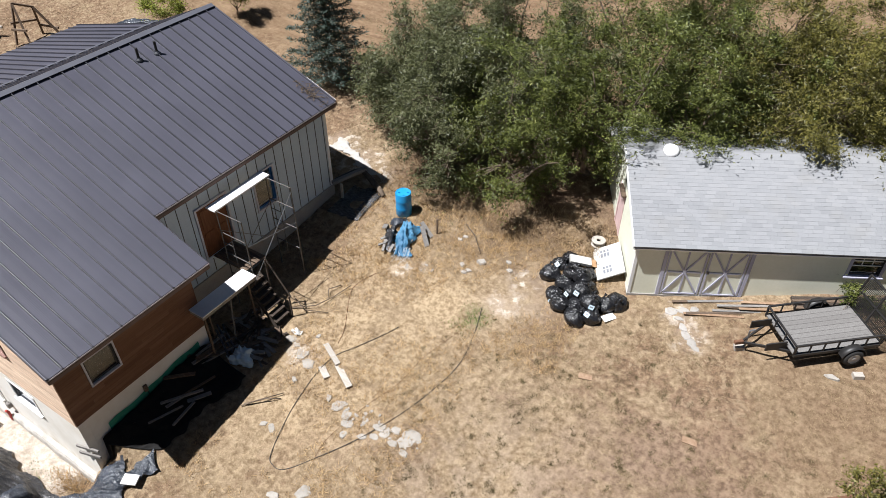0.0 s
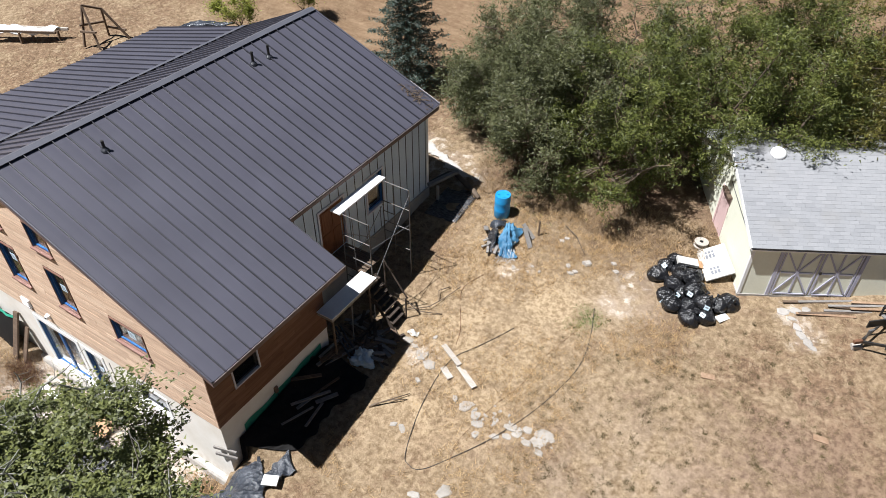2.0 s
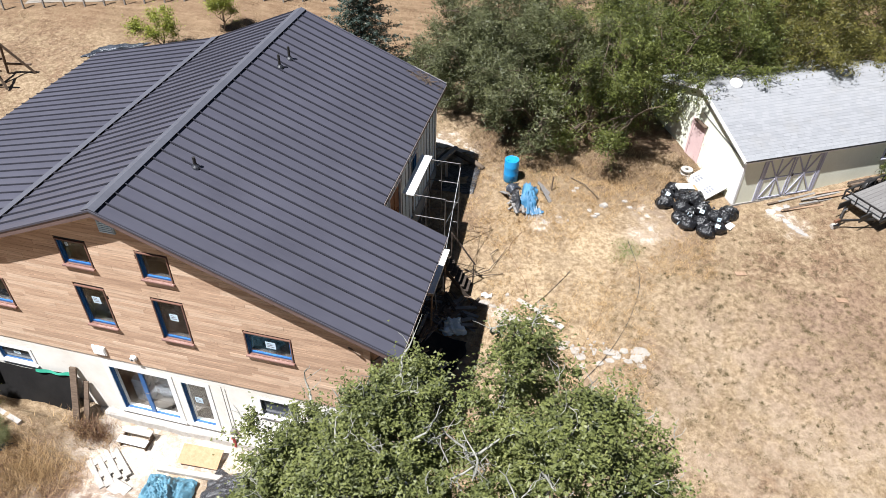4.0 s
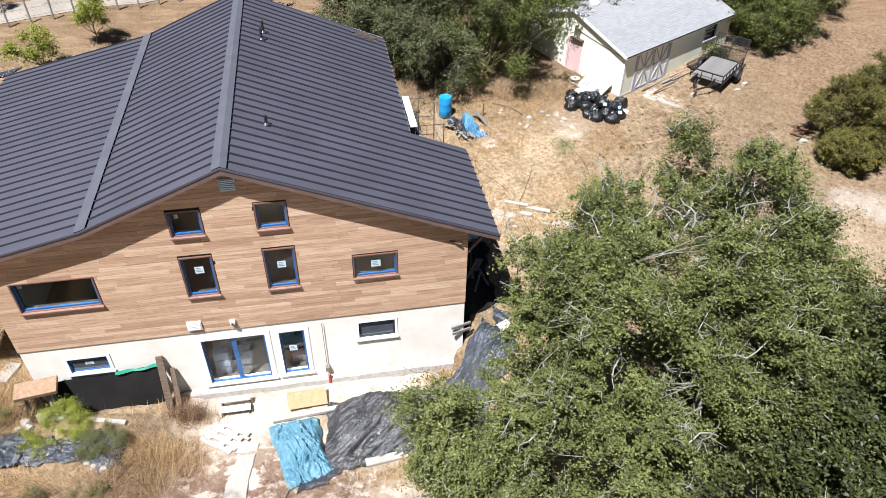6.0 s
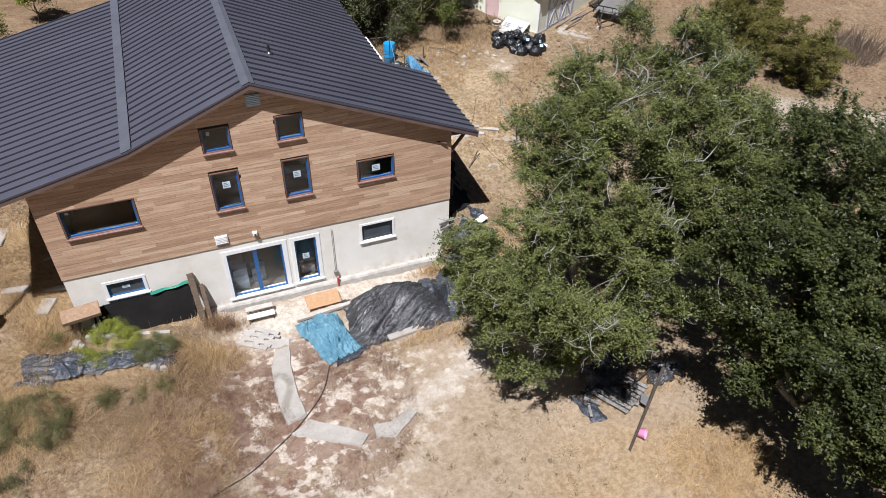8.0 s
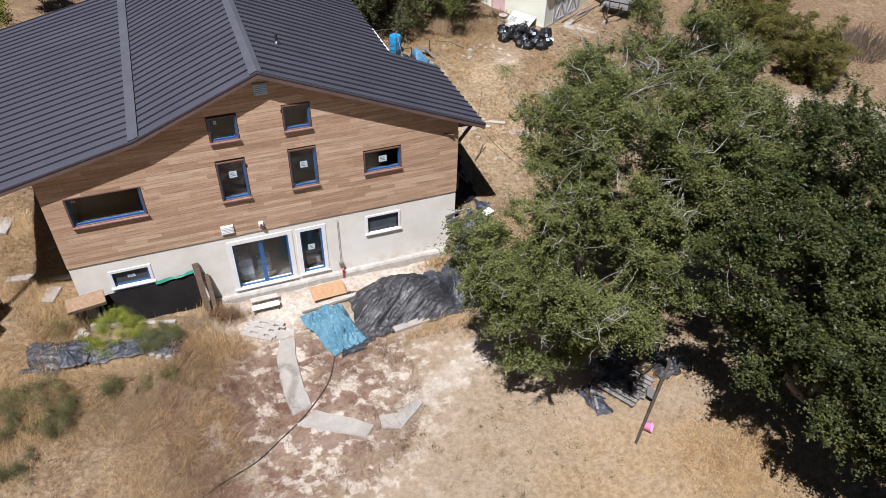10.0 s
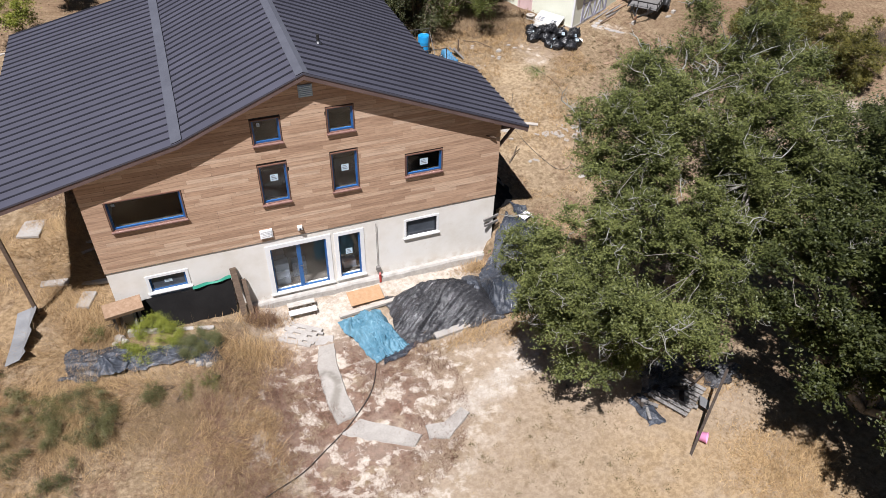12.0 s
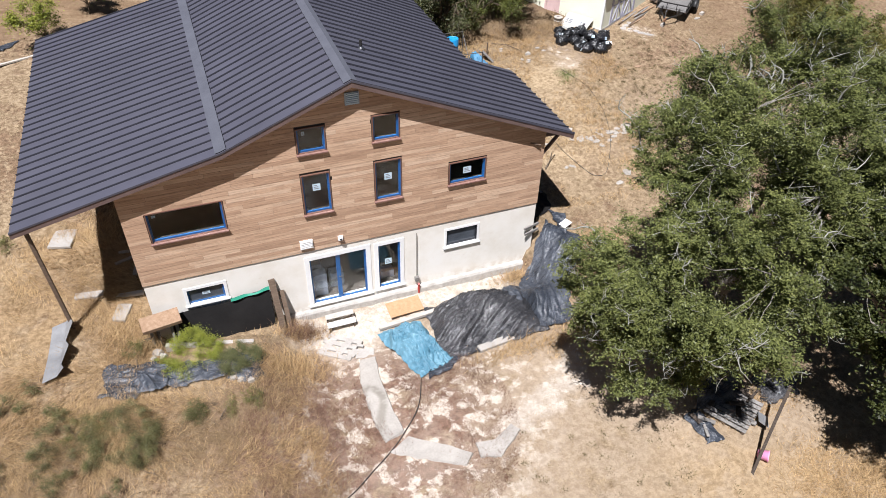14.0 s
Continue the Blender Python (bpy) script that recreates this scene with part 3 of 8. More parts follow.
def make_ground_sheet():
    far = [8 * 1.33 ** k for k in range(1, 16)]
    xs = np.array([-26 - d for d in reversed(far)] + list(np.arange(-26, 26.01, 0.2)) + [26 + d for d in far])
    ys = np.array([-18 - d for d in reversed(far)] + list(np.arange(-18, 34.01, 0.2)) + [34 + d for d in far])
    gx, gy = np.meshgrid(xs, ys, indexing="ij")
    z = height(gx, gy)
    near = (np.abs(gx) < 26) & (gy > -18) & (gy < 34)
    z = z + near * nrng.normal(0, 0.012, z.shape)
    nx, ny = len(xs), len(ys)
    verts = np.stack([gx, gy, z], -1).reshape(-1, 3)
    i, j = np.meshgrid(np.arange(nx - 1), np.arange(ny - 1), indexing="ij")
    a = (i * ny + j).ravel()
    faces = np.stack([a, a + ny, a + ny + 1, a + 1], 1)
    me = bpy.data.meshes.new("ground")
    me.from_pydata(verts.tolist(), [], faces.tolist())
    me.polygons.foreach_set("use_smooth", [True] * len(me.polygons))
    me.materials.append(GROUND)
    me.update()
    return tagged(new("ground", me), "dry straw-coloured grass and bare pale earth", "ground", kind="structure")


ground = make_ground_sheet()


# ---- house ----
def roof_z(x):
    """Height of the roof's top above x."""
    if x >= RIDGE_X:
        return RIDGE_Z - SLOPE_R * (x - RIDGE_X)
    if x >= KINK_X:
        return RIDGE_Z - (RIDGE_Z - KINK_Z) / (RIDGE_X - KINK_X) * (RIDGE_X - x)
    return KINK_Z - 0.236 * (KINK_X - x)


def holed_wall(u0, u1, z0, top, holes, thick, place, cuts=()):
    """A wall in one piece with its openings. top(u) is its upper edge, place(u, w, z) lays it into the world, w into the wall."""
    us = sorted({u0, u1, *(c for c in cuts if u0 < c < u1), *(min(max(h[k], u0), u1) for h in holes for k in (0, 1))})
    zs = sorted({z0, *(h[k] for h in holes for k in (2, 3)), 99.0})
    bm = bmesh.new()
    for a, b in zip(us, us[1:]):
        for lo, hi in zip(zs, zs[1:]):
            ta, tb = top(a), top(b)
            if any(h[0] < (a + b) / 2 < h[1] and h[2] < (lo + hi) / 2 < h[3] for h in holes) or lo >= max(ta, tb) - 1e-4:
                continue
            low = ((a, min(lo, ta)), (b, min(lo, tb)), (b, min(hi, tb)), (a, min(hi, ta)))
            vs = [[bm.verts.new(place(u, w, zz)) for u, zz in low] for w in (0, thick)]
            p, q = vs
            for face in ((p[0], p[1], p[2], p[3]), (q[3], q[2], q[1], q[0]), (p[1], p[0], q[0], q[1]), (p[2], p[1], q[1], q[2]), (p[3], p[2], q[2], q[3]), (p[0], p[3], q[3], q[0])):
                bm.faces.new(face)
    bmesh.ops.remove_doubles(bm, verts=bm.verts, dist=1e-4)
    inner = {}
    bm.verts.index_update()
    for f in bm.faces:
        inner.setdefault(frozenset(v.index for v in f.verts), []).append(f)
    bmesh.ops.delete(bm, geom=[f for fs in inner.values() if len(fs) > 1 for f in fs], context="FACES_ONLY")
    bm.normal_update()
    me = Mesh()
    bm.verts.index_update()
    me.v, me.f = [tuple(v.co) for v in bm.verts], [tuple(v.index for v in f.verts) for f in bm.faces]
    bm.free()
    return me


house = thing("house", "unfinished wood-clad house over pale stucco with a dark metal roof", "house")

# openings of the front: left, right, bottom, top
UPPER = [(-12.58, -10.50, 3.98, 5.00), (-8.12, -7.32, 6.10, 6.90), (-5.87, -5.08, 6.10, 6.93),
         (-8.12, -7.30, 3.92, 5.32), (-5.86, -5.04, 3.92, 5.34), (-3.38, -2.14, 3.98, 4.78)]
LOWER = [(-8.20, -6.30, 0.06, 2.04), (-5.87, -5.10, 0.10, 2.03), (-3.40, -2.25, 1.32, 2.04), (-12.08, -10.96, 1.30, 1.90)]
BAND = 2.45
under = lambda x: roof_z(x) - 0.14
front_place = lambda u, w, z: (u, 0.035 + w, z)
part("wall", holed_wall(WALL_L, WALL_R, -0.9, lambda u: BAND - 0.02, LOWER, 0.25, front_place), STUCCO, house, "pale cream stucco lower wall")
clad_front = part("wall", holed_wall(WALL_L + 0.002, WALL_R - 0.002, BAND - 0.02, under, UPPER, 0.25, lambda u, w, z: (u, 0.030 + w, z), (RIDGE_X, KINK_X)), SHEATH, house, "horizontal brown wood plank cladding")

SIDE_WIN = (0.84, 1.70, 3.32, 4.20)
wing_top = lambda u: roof_z(0.0) - 0.14
side_low = part("wall", holed_wall(0.29, WING_Y, -0.9, lambda u: BAND - 0.02, [], 0.25, lambda u, w, z: (-0.01 - w, u, z)), STUCCO, house, "stucco side wall with a green membrane strip")
side_clad = part("wall", holed_wall(0.285, WING_Y, BAND - 0.02, wing_top, [SIDE_WIN], 0.25, lambda u, w, z: (-0.014 - w, u, z)), SHEATH, house, "brown plank cladding with its shade put into the wood colour")
part("wall", holed_wall(BACK_X - 0.25, -0.27, -0.9, under, [], 0.25, lambda u, w, z: (u, WING_Y - w - 0.003, z)), BATTEN, house)
DOOR_B, WIN_B = (6.05, 7.20, 3.25, 5.14), (8.42, 9.26, 3.66, 5.02)
back_wall = part("wall", holed_wall(WING_Y, BACK_Y, 0.9, lambda u: roof_z(BACK_X) - 0.14, [DOOR_B, WIN_B], 0.25, lambda u, w, z: (BACK_X - w, u, z)), BATTEN, house, "blue-grey board-and-batten siding")
part("wall", holed_wall(WALL_L, BACK_X - 0.25, 0.5, under, [], 0.25, lambda u, w, z: (u, BACK_Y - w, z), (RIDGE_X, KINK_X)), BATTEN, house)
part("wall", holed_wall(0.29, BACK_Y - 0.25, -0.9, lambda u: roof_z(WALL_L) - 0.14, [], 0.25, lambda u, w, z: (WALL_L + w, u, z)), STUCCO, house)
def footing_edge(u, v):
    x = WALL_L - 0.02 + (13.28) * u
    out = 0.16 + 0.06 * noise.noise(Vector((x * 0.9, 0, 3))) + 0.02 * noise.noise(Vector((x * 6, 2, 3)))
    fall = 0.03 * noise.noise(Vector((x * 0.8, 5, 0)))
    return ((x, 0.03, -0.12), (x, -out * 0.7, -0.13 + fall), (x, -out, -0.20 + fall), (x, -out - 0.05, -1.0))[round(v * 3)]


part("foundation", sheet(190, 3, footing_edge), RUBBLE, house, "rough pale footing ledge")
part("foundation", Mesh().box(BACK_X - 0.1, BACK_X + 0.05, WING_Y, BACK_Y + 0.04, 0.8, 2.62), CONCRETE, house, "pale footing under the siding")
part("floor", Mesh().box(WALL_L + 0.26, BACK_X - 0.26, 0.30, BACK_Y - 0.26, 2.30, 2.46).box(BACK_X - 0.26, -0.27, 0.30, WING_Y - 0.27, 2.30, 2.46), DARK_FLOOR, house)
part("floor", Mesh().box(WALL_L + 0.26, BACK_X - 0.26, 0.30, BACK_Y - 0.26, -0.2, -0.04), DARK_FLOOR, house)
for k, (x, y) in enumerate(((-7.85, 0.66), (-7.2, 0.95), (-7.9, 1.2), (-5.4, 0.8))):
    crate = thing("crate", "dark grey plastic crate stacked inside the door", "crate", "crates behind the door")
    for q in range((3, 2, 3, 1)[k]):
        part("crate_box", Mesh().box(x - 0.24, x + 0.24, y - 0.17, y + 0.17, -0.03 + 0.33 * q, 0.27 + 0.33 * q, c=0.015), INK, crate)
part("partition", Mesh().box(WALL_L + 0.26, -1.7, 4.2, 4.3, -0.03, 5.4), DARK_FLOOR, house)


def window(name, cx, cz, w, h, m, parent, label, casing=CASING, casing_w=0.032, sash=BLUE_FILM, sill=True, mullions=(), bars=(), sticker=None, deep=0.08, pane=GLASS, casing_out=0.02):
    """A window in an opening; local x along the wall, z up, y into the wall."""
    win = part(name, Mesh(), None, parent, label)
    win.matrix_basis = m @ Matrix.Translation((cx, 0, cz))
    a, b = w / 2, h / 2
    me, t, o = Mesh(), casing_w, casing_out
    for x0, x1, z0, z1 in ((-a - t, a + t, b, b + t), (-a - t, -a, -b, b), (a, a + t, -b, b)):
        me.box(x0, x1, -o, 0.05, z0, z1)
    if not sill:
        me.box(-a - t, a + t, -o, 0.05, -b - t, -b)
    part("casing", me, casing, win)
    f = 0.055
    me = Mesh()
    part("reveal", Mesh().box(-a, a, 0.0, deep - 0.031, b - 0.018, b), casing, win)
    part("reveal", Mesh().box(-a, a, 0.0, deep - 0.031, -b, -b + 0.018), casing, win)
    me.box(-a, -a + 0.018, 0.0, deep, -b + 0.018, b - 0.018).box(a - 0.018, a, 0.0, deep, -b + 0.018, b - 0.018)
    me.box(-a + 0.018, a - 0.018, deep - 0.03, deep + 0.02, b - f, b - 0.018).box(-a + 0.018, a - 0.018, deep - 0.03, deep + 0.02, -b + 0.018, -b + f + 0.02)
    me.box(-a + 0.018, -a + f, deep - 0.03, deep + 0.02, -b + f + 0.02, b - f).box(a - f, a - 0.018, deep - 0.03, deep + 0.02, -b + f + 0.02, b - f)
    for u in mullions:
        me.box(u - 0.07, u + 0.07, deep - 0.035, deep + 0.018, -b + 0.02, b - 0.02)
    part("sash", me, sash, win)
    part("pane", Mesh().box(-a + f, a - f, deep - 0.008, deep, -b + f, b - f), pane, win).visible_shadow = False
    for u, v0, v1 in bars:
        part("glazing_bar", Mesh().box(v0, v1, deep - 0.022, deep - 0.012, u - 0.02, u + 0.02), sash, win)
    if sill:
        part("sill", Mesh().box(-a - t - 0.03, a + t + 0.03, -0.075, 0.06, -b - 0.05, -b, c=0.01), SILL if casing is CASING else casing, win)
    if sticker:
        u, v, sw, sh = sticker
        st = part("sticker", Mesh().box(u - sw / 2, u + sw / 2, deep - 0.013, deep - 0.010, v - sh / 2, v + sh / 2), STICKER, win, "pale factory sticker")
        me = Mesh()
        for k in range(3):
            me.box(u - sw * 0.35, u + sw * (0.1 + 0.12 * k), deep - 0.016, deep - 0.014, v + sh * (0.22 - 0.24 * k), v + sh * (0.32 - 0.24 * k))
        part("print", me, INK, st)
    return win


FRONT = Matrix.Translation((0, 0.0, 0))
for (x0, x1, z0, z1), st in zip(UPPER, ((-0.85, 0.36, 0.1, 0.08), (-0.2, 0.22, 0.09, 0.12), None, (0.02, 0.2, 0.24, 0.24), (0.02, 0.1, 0.24, 0.24), (0.02, 0.02, 0.28, 0.24))):
    window("window", (x0 + x1) / 2, (z0 + z1) / 2, x1 - x0, z1 - z0, FRONT, house, "blue-taped window with a pale wooden sill", sticker=st)
STUC = Matrix.Translation((0, 0.035, 0))
x0, x1, z0, z1 = LOWER[2]
window("window", (x0 + x1) / 2, (z0 + z1) / 2, x1 - x0, z1 - z0, STUC, house, "low dull-paned window in a white trim", WHITE, 0.08, sash=SASH, pane=SKY_TONED_PANE)
x0, x1, z0, z1 = LOWER[3]
window("window", (x0 + x1) / 2, (z0 + z1) / 2, x1 - x0, z1 - z0, STUC, house, "low dull-paned window in a white trim", WHITE, 0.10, sticker=(0.0, 0.02, 0.24, 0.12), pane=SKY_TONED_PANE)
x0, x1, z0, z1 = LOWER[1]
window("window", (x0 + x1) / 2, (z0 + z1) / 2, x1 - x0, z1 - z0, STUC, house, "tall glazed side light with blue film and white trim", WHITE, 0.14, sticker=(-0.02, 0.15, 0.24, 0.24))
x0, x1, z0, z1 = LOWER[0]
door = window("door", (x0 + x1) / 2, (z0 + z1) / 2, x1 - x0, z1 - z0, STUC, house, "glazed double door with blue film, white trim", WHITE, 0.16, mullions=(0.0,))
part("handle", Mesh().tube([(0.0, 0.06, 0.0), (0.0, 0.02, 0.0), (0.10, 0.02, 0.0)], 0.014, 6), STEEL, door)
SIDE = pose(-0.002, 0, 0, 0, 0, 90)
window("window", (SIDE_WIN[0] + SIDE_WIN[1]) / 2, (SIDE_WIN[2] + SIDE_WIN[3]) / 2, SIDE_WIN[1] - SIDE_WIN[0], SIDE_WIN[3] - SIDE_WIN[2], SIDE, house, "window in a pale frame on the shaded side", PALE_CASING, 0.045, sash=SASH, sill=False, casing_out=0.03)
BACK = pose(BACK_X, 0, 0, 0, 0, 90)
window("window", (WIN_B[0] + WIN_B[1]) / 2, (WIN_B[2] + WIN_B[3]) / 2, WIN_B[1] - WIN_B[0], WIN_B[3] - WIN_B[2], BACK, house, "window with dark blue film and a pale casing", PALE_CASING, 0.06, sill=False, casing_out=0.04)

# wooden entrance door, half open outwards
dw, dh = DOOR_B[1] - DOOR_B[0], DOOR_B[3] - DOOR_B[2]
entry = part("door", Mesh(), None, house, "orange-brown panelled wooden entrance door")
entry.matrix_basis = BACK @ Matrix.Translation((DOOR_B[0], 0, DOOR_B[2]))
part("door_frame", Mesh().box(-0.07, 0, -0.045, 0.1, 0, dh + 0.07).box(dw, dw + 0.07, -0.045, 0.1, 0, dh + 0.07).box(0, dw, -0.045, 0.1, dh, dh + 0.07), PALE_CASING, entry)
leaf = part("door_leaf", Mesh().box(0.02, dw - 0.02, 0.03, 0.075, 0.01, dh - 0.01), ORANGE_DOOR, entry)
for u0, u1, v0, v1 in ((0.14, 0.52, 0.2, 0.9), (0.62, 1.0, 0.2, 0.9), (0.14, 0.52, 1.02, 1.75), (0.62, 1.0, 1.02, 1.75)):
    part("door_panel", Mesh().box(u0, u1, 0.012, 0.03, v0, v1, c=0.0), ORANGE_DOOR, leaf)

# battens of the siding
for k in range(19):
    y = WING_Y + 0.2 + 0.405 * k
    if y > BACK_Y - 0.05:
        break
    spans = [(2.66, roof_z(BACK_X) - 0.18)]
    for h in (DOOR_B, WIN_B):
        if h[0] - 0.10 < y < h[1] + 0.10:
            spans = [(2.66, h[2] - 0.09), (h[3] + 0.09, spans[0][1])]
    for z0, z1 in spans:
        if z1 - z0 > 0.05:
            part("batten", Mesh().box(BACK_X, BACK_X + 0.018, y - 0.010, y + 0.010, z0, z1), GROOVE, back_wall)
part("corner_board", Mesh().box(BACK_X - 0.02, BACK_X + 0.03, BACK_Y - 0.09, BACK_Y + 0.03, 2.64, roof_z(BACK_X) - 0.18), WHITE, house)

# green membrane and wooden blocks on the shaded stucco
part("membrane", sheet(14, 3, lambda u, v: (0.006 + 0.004 * math.sin(9 * u), 0.75 + 3.3 * u, ground_z(0.1, 0.75 + 3.3 * u) - 0.10 + v * (0.38 + 0.03 * math.sin(7 * u + 1) + 0.03 * math.sin(19 * u)))), GREEN_PAINT, side_low, "bright green waterproof membrane")
for y, z in ((0.55, 1.35), (2.05, 1.95), (3.6, 1.75)):
    part("block", Mesh().box(-0.005, 0.05, y - 0.06, y + 0.06, z - 0.12, z + 0.12, c=0.01), OLD_WOOD, side_low)
part("conduit", Mesh().tube([(0.03, 2.06, 1.9), (0.03, 2.15, 1.2)], 0.014, 6), BLACK_STEEL, side_low)

# vents and fittings of the front
part("gable_vent", Mesh().box(-6.66, -6.24, -0.05, 0.0, 7.45, 7.83), VENT_BLUE, house, "grey-blue louvred gable vent")
gable = [o for o in house.children if o.name.startswith("gable_vent")][0]
for k in range(6):
    part("slat", Mesh().box(-6.63, -6.27, -0.075, -0.05, 7.48 + 0.057 * k, 7.515 + 0.057 * k), STICKER, gable)
wv = part("wall_vent", Mesh().box(-8.43, -8.02, -0.05, 0.0, 2.61, 2.94, c=0), WHITE, house, "white louvred wall vent")
for k in range(5):
    part("slat", Mesh().box(-8.40, -8.05, -0.07, -0.05, 2.64 + 0.06 * k, 2.675 + 0.06 * k), WHITE, wv)
fl = part("floodlight", Mesh().box(-7.20, -7.04, -0.05, 0.0, 2.68, 2.84).box(-7.19, -7.06, -0.12, -0.05, 2.72, 2.82), WHITE, house, "small white security light")
part("lens", Mesh().lathe([(0.0, 0), (0.035, 0), (0.03, 0.02)], (0, 0, 0), 10, Matrix.Translation((-7.125, -0.12, 2.77)) @ Matrix.Rotation(math.pi / 2, 4, "X")), SASH, fl)
pipe = part("pipe", Mesh().tube([(-4.53, -0.03, 2.28), (-4.52, -0.03, 0.35)], 0.011, 8), GREY_PLANK, house, "thin supply pipe with a red valve")
part("valve", Mesh().box(-4.58, -4.44, -0.10, 0.02, 0.12, 0.32, c=0.02), GREY_PLANK, pipe)
part("standpipe", Mesh().tube([(-4.48, -0.16, -0.35), (-4.48, -0.16, 0.02), (-4.50, -0.2, 0.10)], 0.045, 8), RED, pipe, "red standpipe")
part("bracket", Mesh().beam((-0.55, 0.0, 5.02), (-0.2, -0.1, 4.93), 0.03, 0.03), OLD_WOOD, house)
part("stud_end", Mesh().beam((-0.42, -0.08, 1.42), (0.25, 0.12, 1.40), 0.05, 0.09), GREY_PLANK, house, "timber ends sticking out of the wall")
part("stud_end", Mesh().beam((-0.38, -0.10, 1.17), (0.25, 0.10, 1.15), 0.05, 0.09), GREY_PLANK, house)

# ---- roof ----
Y0, Y1, YW = -0.30, 12.36, 4.58
PW = 0.4085


def slope_frame(xa, za, xb, zb, y):
    """Local x down the slope from (xa, za) to (xb, zb), y along the ridge, z out of the roof."""
    d = Vector((xb - xa, 0, zb - za)).normalized()
    s = Vector((0, 1, 0)) if d.x > 0 else Vector((0, -1, 0))
    n = d.cross(s)
    return Matrix(((d.x, s.x, n.x, xa), (d.y, s.y, n.y, y), (d.z, s.z, n.z, za), (0, 0, 0, 1)))


def panel_mesh(length):
    """One pan with its raised seam and a slightly crowned face."""
    prof = [(-0.0135, 0.0), (-0.0125, 0.0495), (-0.0025, 0.0520), (0.0025, 0.0520), (0.0125, 0.0495), (0.0135, 0.0)]
    prof += [(PW / 2, 0.004)]
    prof += [(PW - 0.021, 0.0)]
    n = len(prof)
    me = Mesh()
    me.v = [(x, y, z) for x in (0.0, length) for y, z in prof] + [(length, y, -0.02) for y, z in prof]
    me.f = [(i, i + n, i + n + 1, i + 1) for i in range(n - 1)] + [(i + n, i + 2 * n, i + 2 * n + 1, i + n + 1) for i in range(n - 1)]
    data = me.data("roof_panel", ROOF)
    # seams coloured darker than the pan, carrying the dark of their steep faces
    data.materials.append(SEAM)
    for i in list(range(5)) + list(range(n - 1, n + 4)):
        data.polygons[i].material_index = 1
    return data


def roof_field(xa, xb, za, zb, y0, y1, label):
    length = math.hypot(xb - xa, zb - za)
    deck = Mesh()
    for w0, w1 in ((-0.10, -0.01),):
        deck.add([(xa, y0, za + w0), (xb, y0, zb + w0), (xb, y1, zb + w0), (xa, y1, za + w0), (xa, y0, za + w1), (xb, y0, zb + w1), (xb, y1, zb + w1), (xa, y1, za + w1)],
                 [(3, 2, 1, 0), (4, 5, 6, 7), (0, 1, 5, 4), (1, 2, 6, 5), (2, 3, 7, 6), (3, 0, 4, 7)])
    field = part("roof", deck, SHEATH, house, label)
    me = panel_mesh(length)
    n = round((y1 - y0) / PW)
    for k in range(n):
        p = new("roof_panel", me)
        p.parent = field
        y = y0 + (y1 - y0) * k / n
        m = slope_frame(xa, za, xb, zb, y if xb > xa else y + (y1 - y0) / n)
        p.matrix_basis = m @ Matrix.Diagonal((1, (y1 - y0) / n / PW, 1, 1))
    return field


EAVE_F, EAVE_B = 0.88, -1.04
roof_field(RIDGE_X, EAVE_F, RIDGE_Z, roof_z(EAVE_F), Y0, YW, "dark grey standing-seam metal roof")
roof_field(RIDGE_X, EAVE_B, RIDGE_Z, roof_z(EAVE_B), YW, Y1, "dark grey standing-seam metal roof")
roof_field(RIDGE_X, KINK_X, RIDGE_Z, KINK_Z, Y0, Y1, "dark grey standing-seam metal roof")
roof_field(KINK_X, EAVE_L, KINK_Z, roof_z(EAVE_L), Y0, Y1, "shallower metal roof over the side porch")


def strip(points, y0, y1, lift, thick):
    """A folded strip along the ridge; points are (x, z)."""
    me = Mesh()
    for (xa, za), (xb, zb) in zip(points, points[1:]):
        me.add([(xa, y0, za + lift), (xb, y0, zb + lift), (xb, y1, zb + lift), (xa, y1, za + lift),
                (xa, y0, za + lift - thick), (xb, y0, zb + lift - thick), (xb, y1, zb + lift - thick), (xa, y1, za + lift - thick)],
               [(0, 1, 2, 3), (7, 6, 5, 4), (0, 4, 5, 1), (1, 5, 6, 2), (2, 6, 7, 3), (3, 7, 4, 0)])
    return me


part("ridge_cap", strip([(x, roof_z(x)) for x in (RIDGE_X - 0.22, RIDGE_X, RIDGE_X + 0.16)], Y0 - 0.01, Y1 + 0.01, 0.073, 0.015), FLASHING, house, "folded grey ridge cap")
part("flashing", strip([(x, roof_z(x)) for x in (KINK_X - 0.14, KINK_X, KINK_X + 0.17)], Y0 - 0.01, Y1 + 0.01, 0.070, 0.012), FLASHING, house, "pale grey flashing at the change of pitch")


def rake(xs, y, h, w, drop=0.0):
    """A board along the edge of a gable."""
    me = Mesh()
    for a, b in zip(xs, xs[1:]):
        za, zb = roof_z(a) - drop, roof_z(b) - drop
        me.add([(a, y, za - h), (b, y, zb - h), (b, y, zb), (a, y, za), (a, y + w, za - h), (b, y + w, zb - h), (b, y + w, zb), (a, y + w, za)],
               [(0, 1, 2, 3), (7, 6, 5, 4), (1, 0, 4, 5), (2, 1, 5, 6), (3, 2, 6, 7), (0, 3, 7, 4)])
    return me


